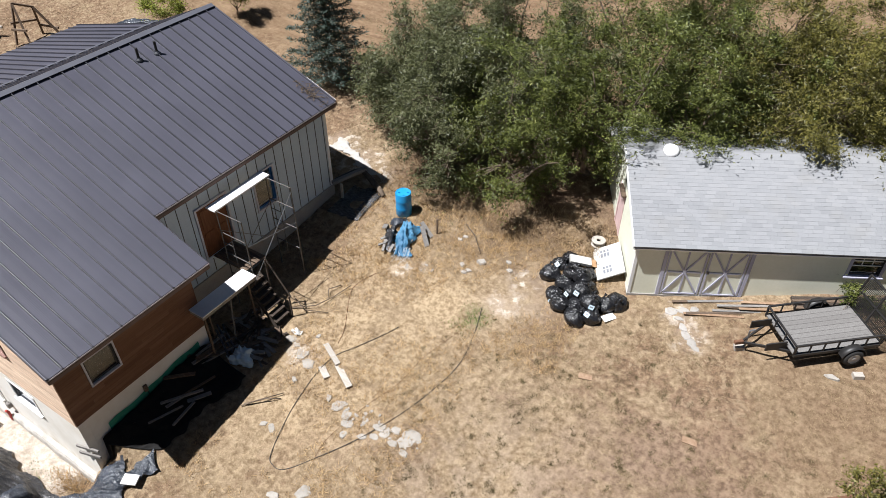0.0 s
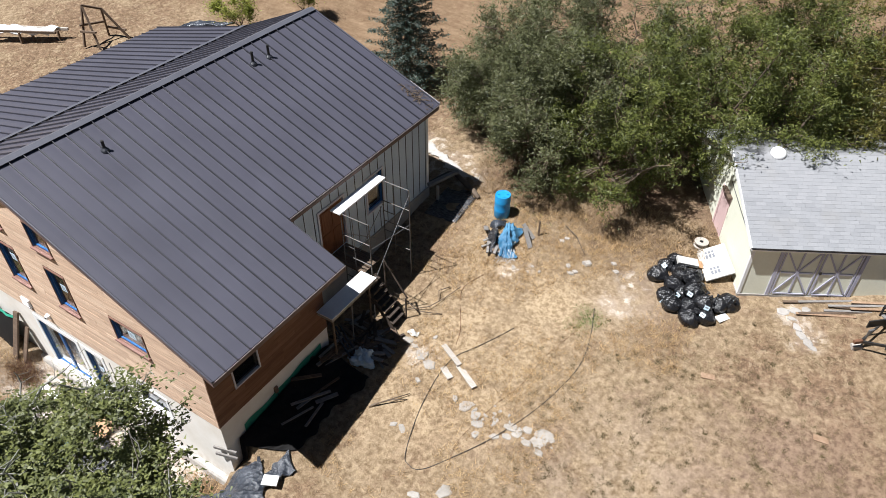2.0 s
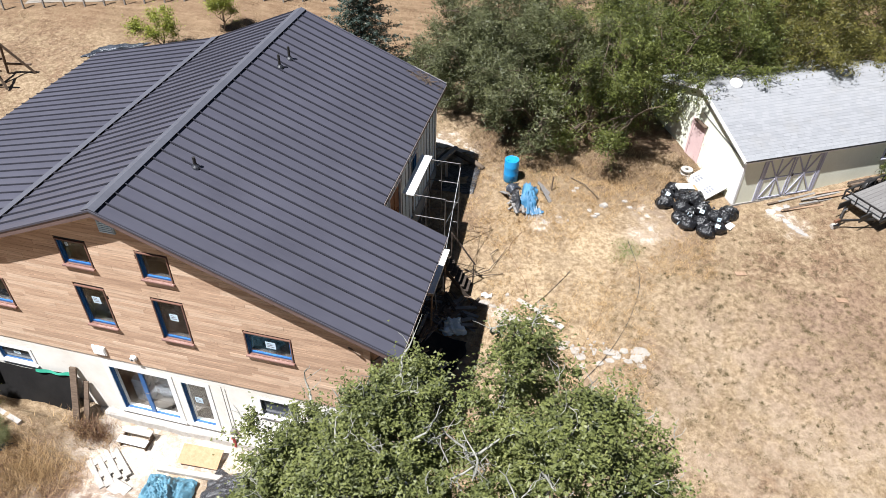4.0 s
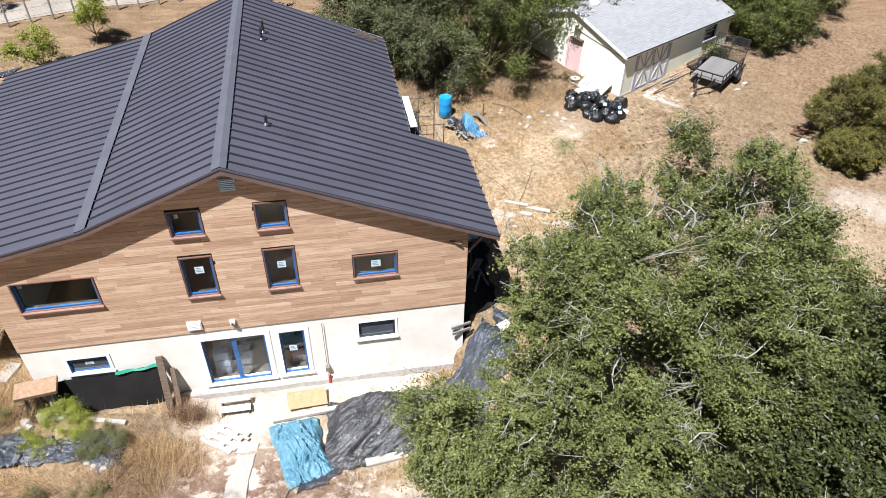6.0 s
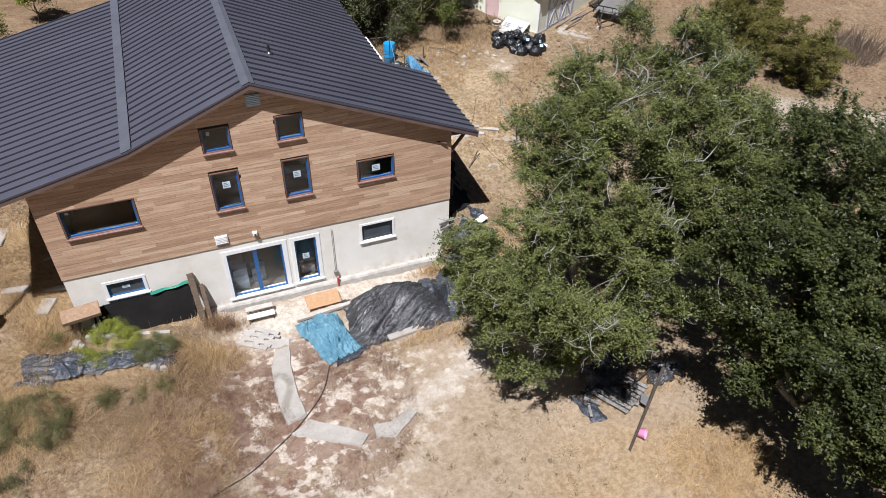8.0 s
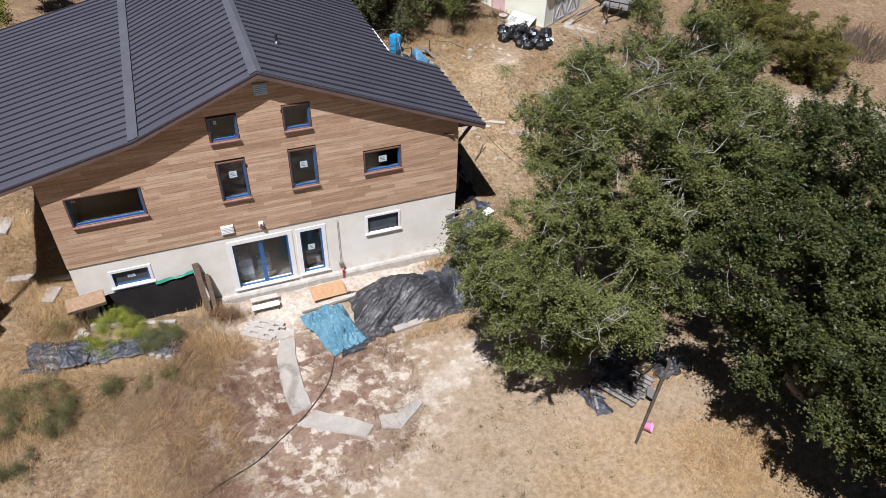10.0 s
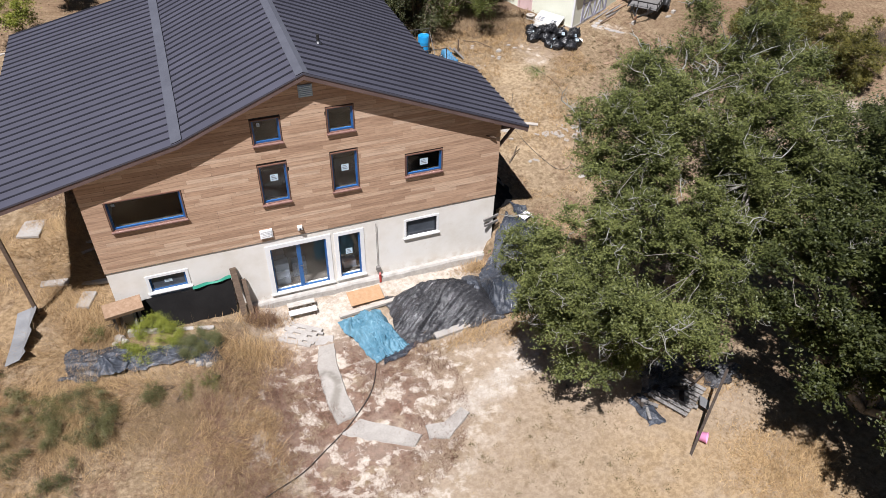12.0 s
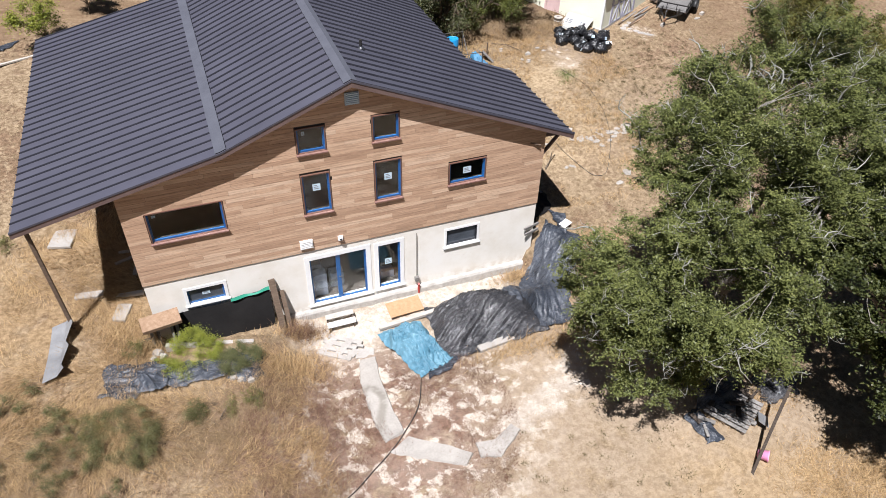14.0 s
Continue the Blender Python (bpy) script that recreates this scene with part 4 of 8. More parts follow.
part("rake_board", rake([EAVE_L, KINK_X, RIDGE_X, EAVE_F], Y0 - 0.012, 0.17, 0.035, 0.012), FASCIA, house, "brown rake board along the gable edge")
part("rake_trim", rake([EAVE_L, KINK_X, RIDGE_X, EAVE_F], Y0 - 0.030, 0.055, 0.06, -0.035), ROOF, house)
part("rake_board", rake([EAVE_L, KINK_X, RIDGE_X, EAVE_B], Y1 - 0.02, 0.17, 0.035, 0.012), FASCIA, house)
part("rake_trim", rake([RIDGE_X, EAVE_B], Y1 - 0.015, 0.055, 0.06, -0.035), ROOF, house)
part("rake_board", rake([EAVE_B, EAVE_F], YW - 0.03, 0.17, 0.03, 0.015), FASCIA, house)
for xe, ya, yb in ((EAVE_F, Y0, YW), (EAVE_B, YW, Y1)):
    part("fascia", Mesh().box(xe - 0.045, xe - 0.008, ya + 0.02, yb - 0.02, roof_z(xe) - 0.21, roof_z(xe) - 0.03), FASCIA, house, "brown eave board with a pale drip edge")
    part("drip_edge", Mesh().box(xe - 0.03, xe + 0.022, ya, yb, roof_z(xe) - 0.055, roof_z(xe) - 0.021), DRIP, house)
part("fascia", Mesh().box(EAVE_L + 0.008, EAVE_L + 0.045, Y0 + 0.02, Y1, roof_z(EAVE_L) - 0.2, roof_z(EAVE_L) - 0.03), FASCIA, house)
part("soffit", strip([(x, roof_z(x)) for x in (EAVE_L + 0.06, KINK_X, RIDGE_X, EAVE_F - 0.06)], Y0 + 0.03, 0.03, -0.115, 0.02), FASCIA, house)

part("rake_trim", rake([-2.3, EAVE_B], Y1 + 0.047, 0.06, 0.01, -0.036), WHITE, house)
# knee brace under the front corner of the eave, porch beam and posts
part("brace", Mesh().beam((0.0, 0.10, roof_z(0.6) - 0.22), (0.72, 0.10, roof_z(0.6) - 0.24), 0.09, 0.12).beam((0.02, 0.10, 4.45), (0.55, 0.10, roof_z(0.6) - 0.28), 0.09, 0.09), FASCIA, house, "brown timber knee brace")
part("porch_beam", Mesh().beam((-15.65, 0.0, 5.22), (-15.65, 12.1, 5.22), 0.10, 0.2), OLD_WOOD, house)
for y, dx in ((0.35, 0.10), (6.2, 0.0), (11.9, 0.0)):
    gz = ground_z(-15.62, y)
    part("post", Mesh().beam((-15.62 + dx, y, gz - 0.1), (-15.66, y, 5.14), 0.10, 0.10, (0, 1, 0)), OLD_WOOD, house, "slim brown porch post")
part("soffit", strip([(x, roof_z(x)) for x in (EAVE_L + 0.06, WALL_L)], 0.05, Y1 - 0.05, -0.118, 0.02), OLD_WOOD, house)

# plumbing vents
for x, y, hgt in ((-5.62, 9.10, 0.42), (-5.66, 8.42, 0.42), (-5.45, 2.55, 0.30)):
    z = roof_z(x)
    v = part("vent_pipe", Mesh().tube([(x, y, z - 0.05), (x, y, z + hgt)], 0.045, 10), BLACK_STEEL, house, "black plumbing vent pipe")
    part("boot", Mesh().lathe([(0.13, 0.0), (0.11, 0.05), (0.06, 0.10), (0.05, 0.13)], (x, y, z - 0.02), 12), SASH, v)


# ---- wood cladding, plank by plank ----
PLANK = Mesh().box(-0.5, 0.5, -0.5, 0.5, -0.5, 0.5).data("plank", WOOD)
SIDE_PLANK = Mesh().box(-0.5, 0.5, -0.5, 0.5, -0.5, 0.5).data("plank", SHADE_WOOD)


def clad(u0, u1, z0, z1, holes, limits, put, parent, plank=PLANK, row=0.142):
    z, n = z0, 0
    while z < z1 - 0.03:
        lo, hi = limits(z + row * 0.5)
        lo, hi = max(lo, u0), min(hi, u1)
        if hi - lo > 0.2:
            u = lo - rng.uniform(0, 1.2)
            while u < hi:
                v = u + rng.choice((1.1, 1.5, 1.9, 2.3))
                pieces = [(max(u, lo), min(v, hi))]
                for a, b, c, d in holes:
                    if c - 0.08 < z + row * 0.5 < d + 0.05:
                        pieces = [q for p, r in pieces for q in ((p, min(r, a - 0.05)), (max(p, b + 0.05), r))]
                for p, r in pieces:
                    if r - p > 0.06:
                        ob = new("plank", plank)
                        ob.parent = parent
                        ob.matrix_basis = put((p + r) / 2, z + row / 2, r - p - 0.004, row - 0.006, rng.uniform(0.0, 0.005))
                        n += 1
                u = v
        z += row
    return n


def gable_limits(z):
    """Left and right ends of the gable at a height."""
    right = RIDGE_X + (RIDGE_Z - 0.16 - z) / SLOPE_R
    k = (RIDGE_Z - KINK_Z) / (RIDGE_X - KINK_X)
    left = RIDGE_X - (RIDGE_Z - 0.16 - z) / k if z > KINK_Z - 0.16 else KINK_X - (KINK_Z - 0.16 - z) / 0.236
    return left, right


clad(WALL_L - 0.02, WALL_R + 0.012, BAND, 8.1, UPPER, gable_limits,
     lambda u, z, lu, lz, out: Matrix.Translation((u, 0.017 - out, z)) @ Matrix.Diagonal((lu, 0.026, lz, 1)), clad_front)
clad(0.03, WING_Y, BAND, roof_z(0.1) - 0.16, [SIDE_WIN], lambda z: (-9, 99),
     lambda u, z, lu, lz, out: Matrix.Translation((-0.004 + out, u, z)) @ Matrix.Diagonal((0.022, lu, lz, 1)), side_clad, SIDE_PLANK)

# ---- shed ----
# local x along the long front, y into the shed, z up from its floor
SHED = pose(10.16, 12.80, 2.40, 0, 0, 29.4)
SH_L, SH_D, SH_E, SH_P = 8.65, 6.7, 2.045, 3.22
shed = thing("shed", "long cream-painted outbuilding with a pale grey shingle roof", "shed", m=SHED)
S_DOOR, S_WIN = (0.96, 3.42, 0.02, 1.92), (6.41, 7.33, 1.10, 1.92)
gable_top = lambda u: SH_E + (SH_P - SH_E) * (1 - abs(u - SH_D / 2) / (SH_D / 2)) - 0.03
part("wall", holed_wall(0, SH_L, -0.4, lambda u: SH_E, [S_DOOR, S_WIN], 0.14, lambda u, w, z: (u, w, z)), CREAM, shed, "cream-painted front wall under the eave")
s_gable = part("wall", holed_wall(0.14, SH_D, -0.6, gable_top, [(2.72, 3.45, -0.1, 1.75)], 0.14, lambda u, w, z: (w - 0.002, u, z), (SH_D / 2,)), CREAM, shed, "cream gable wall")
part("wall", holed_wall(0.14, SH_D, -0.6, gable_top, [], 0.14, lambda u, w, z: (SH_L - w, u, z), (SH_D / 2,)), CREAM, shed)
part("wall", holed_wall(0.14, SH_L - 0.14, -0.6, lambda u: SH_E, [], 0.14, lambda u, w, z: (u, SH_D - w, z)), CREAM, shed)
part("foundation", Mesh().box(-0.03, SH_L + 0.03, -0.035, -0.004, -0.5, 0.0).box(-0.03, -0.004, 0.0, SH_D, -0.6, 0.0), CONCRETE, shed)
part("floor", Mesh().box(0.15, SH_L - 0.15, 0.15, SH_D - 0.15, -0.2, -0.02), CONCRETE, shed)
part("corner_board", Mesh().box(-0.022, 0.07, -0.022, 0.0, 0.0, SH_E - 0.05).box(-0.022, 0.0, 0.0, 0.07, 0.0, SH_E - 0.05), WHITE, shed)
# double barn doors with crossed boards
def barn_door(x0, x1):
    z0, z1 = S_DOOR[2], S_DOOR[3]
    d = part("barn_door", Mesh().box(x0 + 0.01, x1 - 0.01, 0.0, 0.035, z0, z1), CREAM, shed, "cream barn door with lilac-grey crossed boards")
    t, cx, cz = 0.052, (x0 + x1) / 2, (z0 + z1) / 2
    bars = [((x0 + 0.06, z0 + 0.03), (x0 + 0.06, z1 - 0.03)), ((x1 - 0.06, z0 + 0.03), (x1 - 0.06, z1 - 0.03)), ((x0 + 0.12, z1 - 0.06), (x1 - 0.12, z1 - 0.06)),
            ((x0 + 0.12, z0 + 0.06), (x1 - 0.12, z0 + 0.06)), ((x0 + 0.12, cz), (x1 - 0.12, cz)), ((cx, z0 + 0.12), (cx, z1 - 0.12)),
            ((x0 + 0.12, z0 + 0.12), (x1 - 0.12, z1 - 0.12)), ((x0 + 0.12, z1 - 0.12), (x1 - 0.12, z0 + 0.12))]
    for k, ((a, b), (c, e)) in enumerate(bars):
        part("door_board", Mesh().beam((a, -0.012 - 0.004 * (k % 4), b), (c, -0.012 - 0.004 * (k % 4), e), 0.024, t, (0, 0, 1) if abs(c - a) > 0.01 else (1, 0, 0)), LILAC, d)
    return d


LILAC = plain("lilac_grey_paint", (0.38, 0.38, 0.47), (0.47, 0.47, 0.56), 2.0, 0.7)
mid_x = (S_DOOR[0] + S_DOOR[1]) / 2
barn_door(S_DOOR[0], mid_x)
latch_door = barn_door(mid_x, S_DOOR[1])
part("latch", Mesh().box(mid_x + 0.05, mid_x + 0.12, -0.055, -0.03, 0.95, 1.05), BLACK_STEEL, latch_door)
part("door_frame", Mesh().box(S_DOOR[0] - 0.11, S_DOOR[0], -0.03, 0.0, 0, 1.98).box(S_DOOR[1], S_DOOR[1] + 0.11, -0.03, 0.0, 0, 1.98).box(S_DOOR[0], S_DOOR[1], -0.03, 0.0, 1.92, 1.98), LILAC, shed)
sw = window("window", (S_WIN[0] + S_WIN[1]) / 2, (S_WIN[2] + S_WIN[3]) / 2 - 0.03, S_WIN[1] - S_WIN[0], S_WIN[3] - S_WIN[2] - 0.06, Matrix.Identity(4), shed, "sash window with lilac-white trim", LILAC, 0.09, sash=SASH, sill=True, bars=((0.0, -0.45, 0.45), (0.2, -0.45, 0.45)), deep=0.08)
for u in (-0.15, 0.15):
    part("glazing_bar", Mesh().box(u - 0.014, u + 0.014, 0.045, 0.056, 0.02, 0.34), WHITE, sw)
for v in (0.0, 0.18):
    part("glazing_bar", Mesh().box(-0.43, 0.43, 0.040, 0.054, v - 0.018, v + 0.018), WHITE, sw)
pd = part("door", Mesh().box(-0.012, 0.05, 2.74, 3.43, -0.1, 1.73), PINK, shed, "faded pink side door")
part("door_frame", Mesh().box(-0.03, 0.0, 2.62, 2.72, -0.1, 1.85).box(-0.03, 0.0, 3.45, 3.55, -0.1, 1.85).box(-0.03, 0.0, 2.72, 3.45, 1.75, 1.85), PINK, pd)
part("door_hood", Mesh().box(-0.16, 0.0, 2.55, 3.3, 1.86, 1.91), OLD_WOOD, shed)
part("conduit", Mesh().tube([(-0.02, 0.2, 1.86), (-0.02, 3.0, 2.30)], 0.012, 5), STEEL, s_gable)

# roof: a slab on each side, then the shingles
OV = 0.14
rise = (SH_P - SH_E) / (SH_D / 2)
s_len = math.hypot(SH_D / 2 + OV, rise * (SH_D / 2 + OV))
s_ang = math.degrees(math.atan(rise))
front_roof = part("roof", Mesh().box(-OV, SH_L + OV, 0, s_len, -0.06, 0.0), SHINGLE, shed, "light grey shingle roof, dusted with dry leaves")
front_roof.matrix_basis = pose(0, -OV, SH_E - OV * rise + 0.04, s_ang, 0, 0)
back_roof = part("roof", Mesh().box(-OV, SH_L + OV, -s_len, 0, -0.06, 0.006), SHINGLE, shed)
back_roof.matrix_basis = pose(0, SH_D + OV, SH_E - OV * rise + 0.04, -s_ang, 0, 0)
part("eave_board", Mesh().box(-OV, SH_L + OV, -0.055, -0.012, -0.125, -0.062), WHITE, front_roof)
part("drip_edge", Mesh().box(-OV, SH_L + OV, -0.045, 0.0, -0.058, -0.006), BLACK_STEEL, front_roof)
part("rake_board", Mesh().box(-OV - 0.03, -OV, -0.02, s_len, -0.12, 0.012), WHITE, front_roof)
part("rake_board", Mesh().box(-OV - 0.03, -OV, -s_len, 0.02, -0.12, 0.012), WHITE, back_roof)
part("roof_vent", Mesh().lathe([(0.26, 0.0), (0.25, 0.05), (0.19, 0.11), (0.08, 0.14), (0.0, 0.145)], (1.30, s_len - 0.05, 0.02), 14), WHITE, front_roof, "white domed roof vent", smooth=True)
TAB_W, TAB_H = 0.305, 0.143
TAB = Mesh().add([(0, 0, 0.004), (TAB_W - 0.004, 0, 0.004), (TAB_W - 0.004, 0.17, 0.004), (0, 0.17, 0.004), (0, 0, 0.012), (TAB_W - 0.004, 0, 0.012), (TAB_W - 0.004, 0.17, 0.006), (0, 0.17, 0.006)],
                 [(4, 5, 6, 7), (0, 1, 5, 4), (1, 2, 6, 5), (3, 0, 4, 7)])
tab_mesh, rest, made = TAB.data("shingle", SHINGLE), Mesh(), 0
for r in range(int(s_len / TAB_H)):
    x = -OV + (0.0, -0.15, -0.08, -0.23)[r % 4]
    while x < SH_L + OV:
        if x < -OV - 0.01 or x + TAB_W > SH_L + OV + 0.02:
            a, b = max(x, -OV), min(x + TAB_W, SH_L + OV)
            rest.add([(a + p[0] * (b - a) / TAB_W, p[1] + r * TAB_H - 0.03, p[2]) for p in TAB.v], TAB.f)
        else:
            at = Matrix.Translation((x, r * TAB_H - 0.03, 0.002 * rng.random()))
            if made < 300 and r < 13 and x < 7.4:
                ob = new("shingle", tab_mesh)
                ob.parent = front_roof
                ob.matrix_basis = at
                made += 1
            else:
                rest.add([at @ Vector(p) for p in TAB.v], TAB.f)
        x += TAB_W
tagged(part("shingles", rest, SHINGLE, front_roof), kind="stuff")

# ---- trees and shrubs ----
def leaf_mesh(name, centres, length, width, material, droop=0.0, spread=1.0, corners=4):
    """Single leaves about the centres, as folded blades of four corners or slim ones of three."""
    n = len(centres)
    d = nrng.normal(0, 1, (n, 3))
    d[:, 2] = d[:, 2] * 0.55 * spread - droop
    d /= np.linalg.norm(d, axis=1)[:, None]
    up = nrng.normal(0, 0.55 * spread, (n, 3)) + np.array((0, 0, 1.0))
    s = np.cross(d, up)
    s /= np.linalg.norm(s, axis=1)[:, None] + 1e-6
    fold = np.cross(s, d)
    l = (length * nrng.uniform(0.6, 1.35, n))[:, None]
    w = (width * nrng.uniform(0.7, 1.3, n))[:, None]
    if corners == 4:
        v = np.stack([centres - d * l / 2, centres + s * w / 2 + fold * w * 0.18, centres + d * l / 2, centres - s * w / 2 + fold * w * 0.18], 1).reshape(-1, 3)
    else:
        v = np.stack([centres - d * l / 2 - s * w / 2, centres - d * l / 2 + s * w / 2, centres + d * l / 2], 1).reshape(-1, 3)
    me = bpy.data.meshes.new(name)
    me.vertices.add(corners * n)
    me.vertices.foreach_set("co", v.astype(np.float32).ravel())
    me.loops.add(corners * n)
    me.loops.foreach_set("vertex_index", np.arange(corners * n, dtype=np.int32))
    me.polygons.add(n)
    me.polygons.foreach_set("loop_start", np.arange(0, corners * n, corners, dtype=np.int32))
    me.materials.append(material)
    me.update(calc_edges=True)
    return me


def scatter_in(blobs, n, shell=0.55, gap=0.0):
    """Places in a union of ellipsoids, more of them near the skin, with ragged gaps."""
    b = np.array(blobs, float)
    share = b[:, 3] * b[:, 4] * b[:, 5]
    out = np.zeros((0, 3))
    while len(out) < n:
        k = nrng.choice(len(b), n, p=share / share.sum())
        d = nrng.normal(0, 1, (n, 3))
        d /= np.linalg.norm(d, axis=1)[:, None]
        lump = 1 + 0.16 * np.sin(4.1 * d[:, 0] + 2.2 * d[:, 1] + k) + 0.13 * np.sin(5.3 * d[:, 1] - 3.7 * d[:, 2] + 2 * k)
        r = nrng.uniform(shell ** 3, 1, n) ** (1 / 3) * lump
        p = b[k, :3] + d * b[k, 3:6] * r[:, None]
        if gap:
            q = p * 0.75
            w = np.sin(q[:, 0] * 1.7 + 1.3 * np.sin(q[:, 1])) + np.sin(q[:, 1] * 1.9 + 1.1 * np.sin(q[:, 2] * 1.4)) + np.sin(q[:, 2] * 2.1 + q[:, 0])
            p = p[w > -2.4 + gap * 3.2 + nrng.normal(0, 0.45, len(w))]
        out = np.concatenate([out, p])
    return out[:n]


def lobed(blobs, n, size, shell, gap, tall=1.0, each=11):
    """Places on many small rounded lobes that together fill the blobs' skin, leaving shaded hollows between."""
    k = max(10, n // each)
    mid = scatter_in(blobs, k, max(shell, 0.72), gap)
    r = size * nrng.uniform(0.5, 1.3, k)
    i = nrng.integers(0, k, n)
    d = nrng.normal(0, 1, (n, 3)) + np.array((0, 0, 0.45))
    d /= np.linalg.norm(d, axis=1)[:, None]
    return mid[i] + d * (r[i] * nrng.uniform(0.55, 1.0, n))[:, None] * np.array((1, 1, 0.8 * tall))


def wavy(a, b, n, bend):
    a, b = Vector(a), Vector(b)
    pts = []
    for i in range(n + 1):
        t = i / n
        p = a.lerp(b, t)
        w = math.sin(math.pi * t) * bend * (b - a).length
        pts.append(p + Vector((rng.uniform(-1, 1) * w, rng.uniform(-1, 1) * w, rng.uniform(-0.4, 1.0) * w)))
    return pts


def tree(name, label, base, blobs, clumps, per, leaf, width, sigma, leaf_mat, bark, trunk_r, stems=1, limbs=7, gap=0.3, droop=0.0, twigs=0, shell=0.5, twig_mat=None, category="tree", floor=0.3, group="", lobe=0.5, lobe_tall=1.0, corners=4, bare=(), each=11, draw_out=1.2, spread=1.0):
    x, y = base
    gz = ground_z(x, y)
    t = thing(name, label, category, group)
    t.location = (x, y, gz)
    off = Vector((x, y, gz))
    c = lobed(blobs, clumps, lobe, shell, gap, lobe_tall, each)
    for bx, by, bz, br, bt, share in bare:
        inside = ((c[:, 0] - bx) / br) ** 2 + ((c[:, 1] - by) / br) ** 2 + ((c[:, 2] - bz) / bt) ** 2 < nrng.uniform(0.5, 1.2, len(c))
        c = c[~(inside & (nrng.random(len(c)) < share))]
    c = c[c[:, 2] > height(c[:, 0], c[:, 1]) + floor]
    top = Vector(np.mean(np.array(blobs)[:, :3], 0))
    wood, hubs = Mesh(), []
    for s in range(stems):
        a = 2 * math.pi * s / stems + rng.random()
        root = off + Vector((math.cos(a), math.sin(a), 0)) * (0 if stems == 1 else trunk_r * 2.2) - Vector((0, 0, 0.15))
        fork = root.lerp(Vector((top.x, top.y, gz + (top.z - gz) * 0.45)), 0.75 if stems == 1 else 0.6) + Vector((math.cos(a), math.sin(a), 0)) * (0.0 if stems == 1 else 0.7)
        pts = wavy(root, fork, 5, 0.05)
        wood.tube(pts, [trunk_r * (1.25 if i == 0 else 1 - 0.07 * i) for i in range(6)], 9)
        hubs.append(pts[-1])
    trunk = part("trunk", wood, bark, t, smooth=True)
    trunk.location = -off
    # limbs to spread places, then twigs from limbs to clumps
    far = c[nrng.permutation(len(c))[:limbs]]
    boughs, nodes = Mesh(), []
    for p in far:
        p = Vector(p)
        h = min(hubs, key=lambda q: (q - p).length)
        pts = wavy(h, h.lerp(p, 0.92), 6, 0.07)
        boughs.tube(pts, [trunk_r * (0.62 - 0.085 * i) for i in range(7)], 6)
        nodes += [(q, trunk_r * (0.62 - 0.085 * i)) for i, q in enumerate(pts) if i > 0]
    where = np.array([q for q, r in nodes])
    for p in c[nrng.permutation(len(c))[:min(len(c), limbs * 9)]]:
        i = int(np.argmin(((where - p) ** 2).sum(1)))
        pts = wavy(where[i], p, 3, 0.10)
        r = min(nodes[i][1] * 0.6, 0.05)
        boughs.tube(pts, [r, r * 0.7, r * 0.45, r * 0.2], 4, cap=False)
    tagged(part("branchwork", boughs, bark, t, smooth=True), kind="stuff").location = -off
    if twigs:
        tw = Mesh()
        starts = list(c[nrng.integers(0, len(c), twigs)] - np.array((0, 0, 0.05)))
        for bx, by, bz, br, bt, share in bare:
            starts += [np.array((bx, by, bz)) + nrng.uniform(-0.75, 0.75, 3) * np.array((br, br, bt)) for k in range(int(30 * br)) if share > 0.5]
        for p in starts:
            if p[2] < ground_z(p[0], p[1]) + (3.2 if floor > 1 else 0.8):
                continue
            out = (Vector(p) - top).normalized()
            lean = (out + Vector((rng.uniform(-1, 1), rng.uniform(-1, 1), rng.uniform(-0.2, 1.0)))).normalized()
            main, bold = [Vector(p)], 2.0 if rng.random() < 0.14 else 1.0
            for k in range(5):
                lean = (lean + Vector((rng.uniform(-1, 1), rng.uniform(-1, 1), rng.uniform(-0.6, 0.8))) * 0.65).normalized()
                main.append(main[-1] + lean * rng.uniform(0.06, 0.13) * bold)
            tw.tube(main, [q * bold for q in (0.013, 0.012, 0.010, 0.008, 0.006, 0.003)], 4, cap=False)
            for k in (1, 2, 3, 4):
                d = Vector((rng.uniform(-1, 1), rng.uniform(-1, 1), rng.uniform(-0.5, 0.9))).normalized()
                e = main[k] + d * rng.uniform(0.07, 0.16) * bold
                g = (d + Vector((rng.uniform(-1, 1), rng.uniform(-1, 1), rng.uniform(-0.5, 0.9))) * 0.8).normalized()
                tw.tube([main[k], e, e + g * rng.uniform(0.06, 0.15)], [0.008, 0.006, 0.003], 3, cap=False)
        tagged(part("twig_mass", tw, twig_mat or bark, t, "pale lichened bare twigs", smooth=True), kind="stuff").location = -off
    n = len(c)
    size = nrng.uniform(0.5, 1.7, n)
    k = np.repeat(np.arange(n), per)
    shoot = nrng.normal(0, 1, (n, 3)) + (c - np.array(top)) * 0.25
    shoot /= np.linalg.norm(shoot, axis=1)[:, None] + 1e-6
    along = nrng.normal(0, sigma * draw_out, (n * per, 1)) * size[k][:, None]
    pos = c[k] + shoot[k] * along + nrng.normal(0, sigma * 0.62, (n * per, 3)) * size[k][:, None] * np.array((1, 1, 0.8))
    pos = pos[pos[:, 2] > height(pos[:, 0], pos[:, 1]) + 0.05]
    crown = part("crown", leaf_mesh("crown", pos - np.array(off), leaf, width, leaf_mat, droop, spread, corners), leaf_mat, t)
    return t


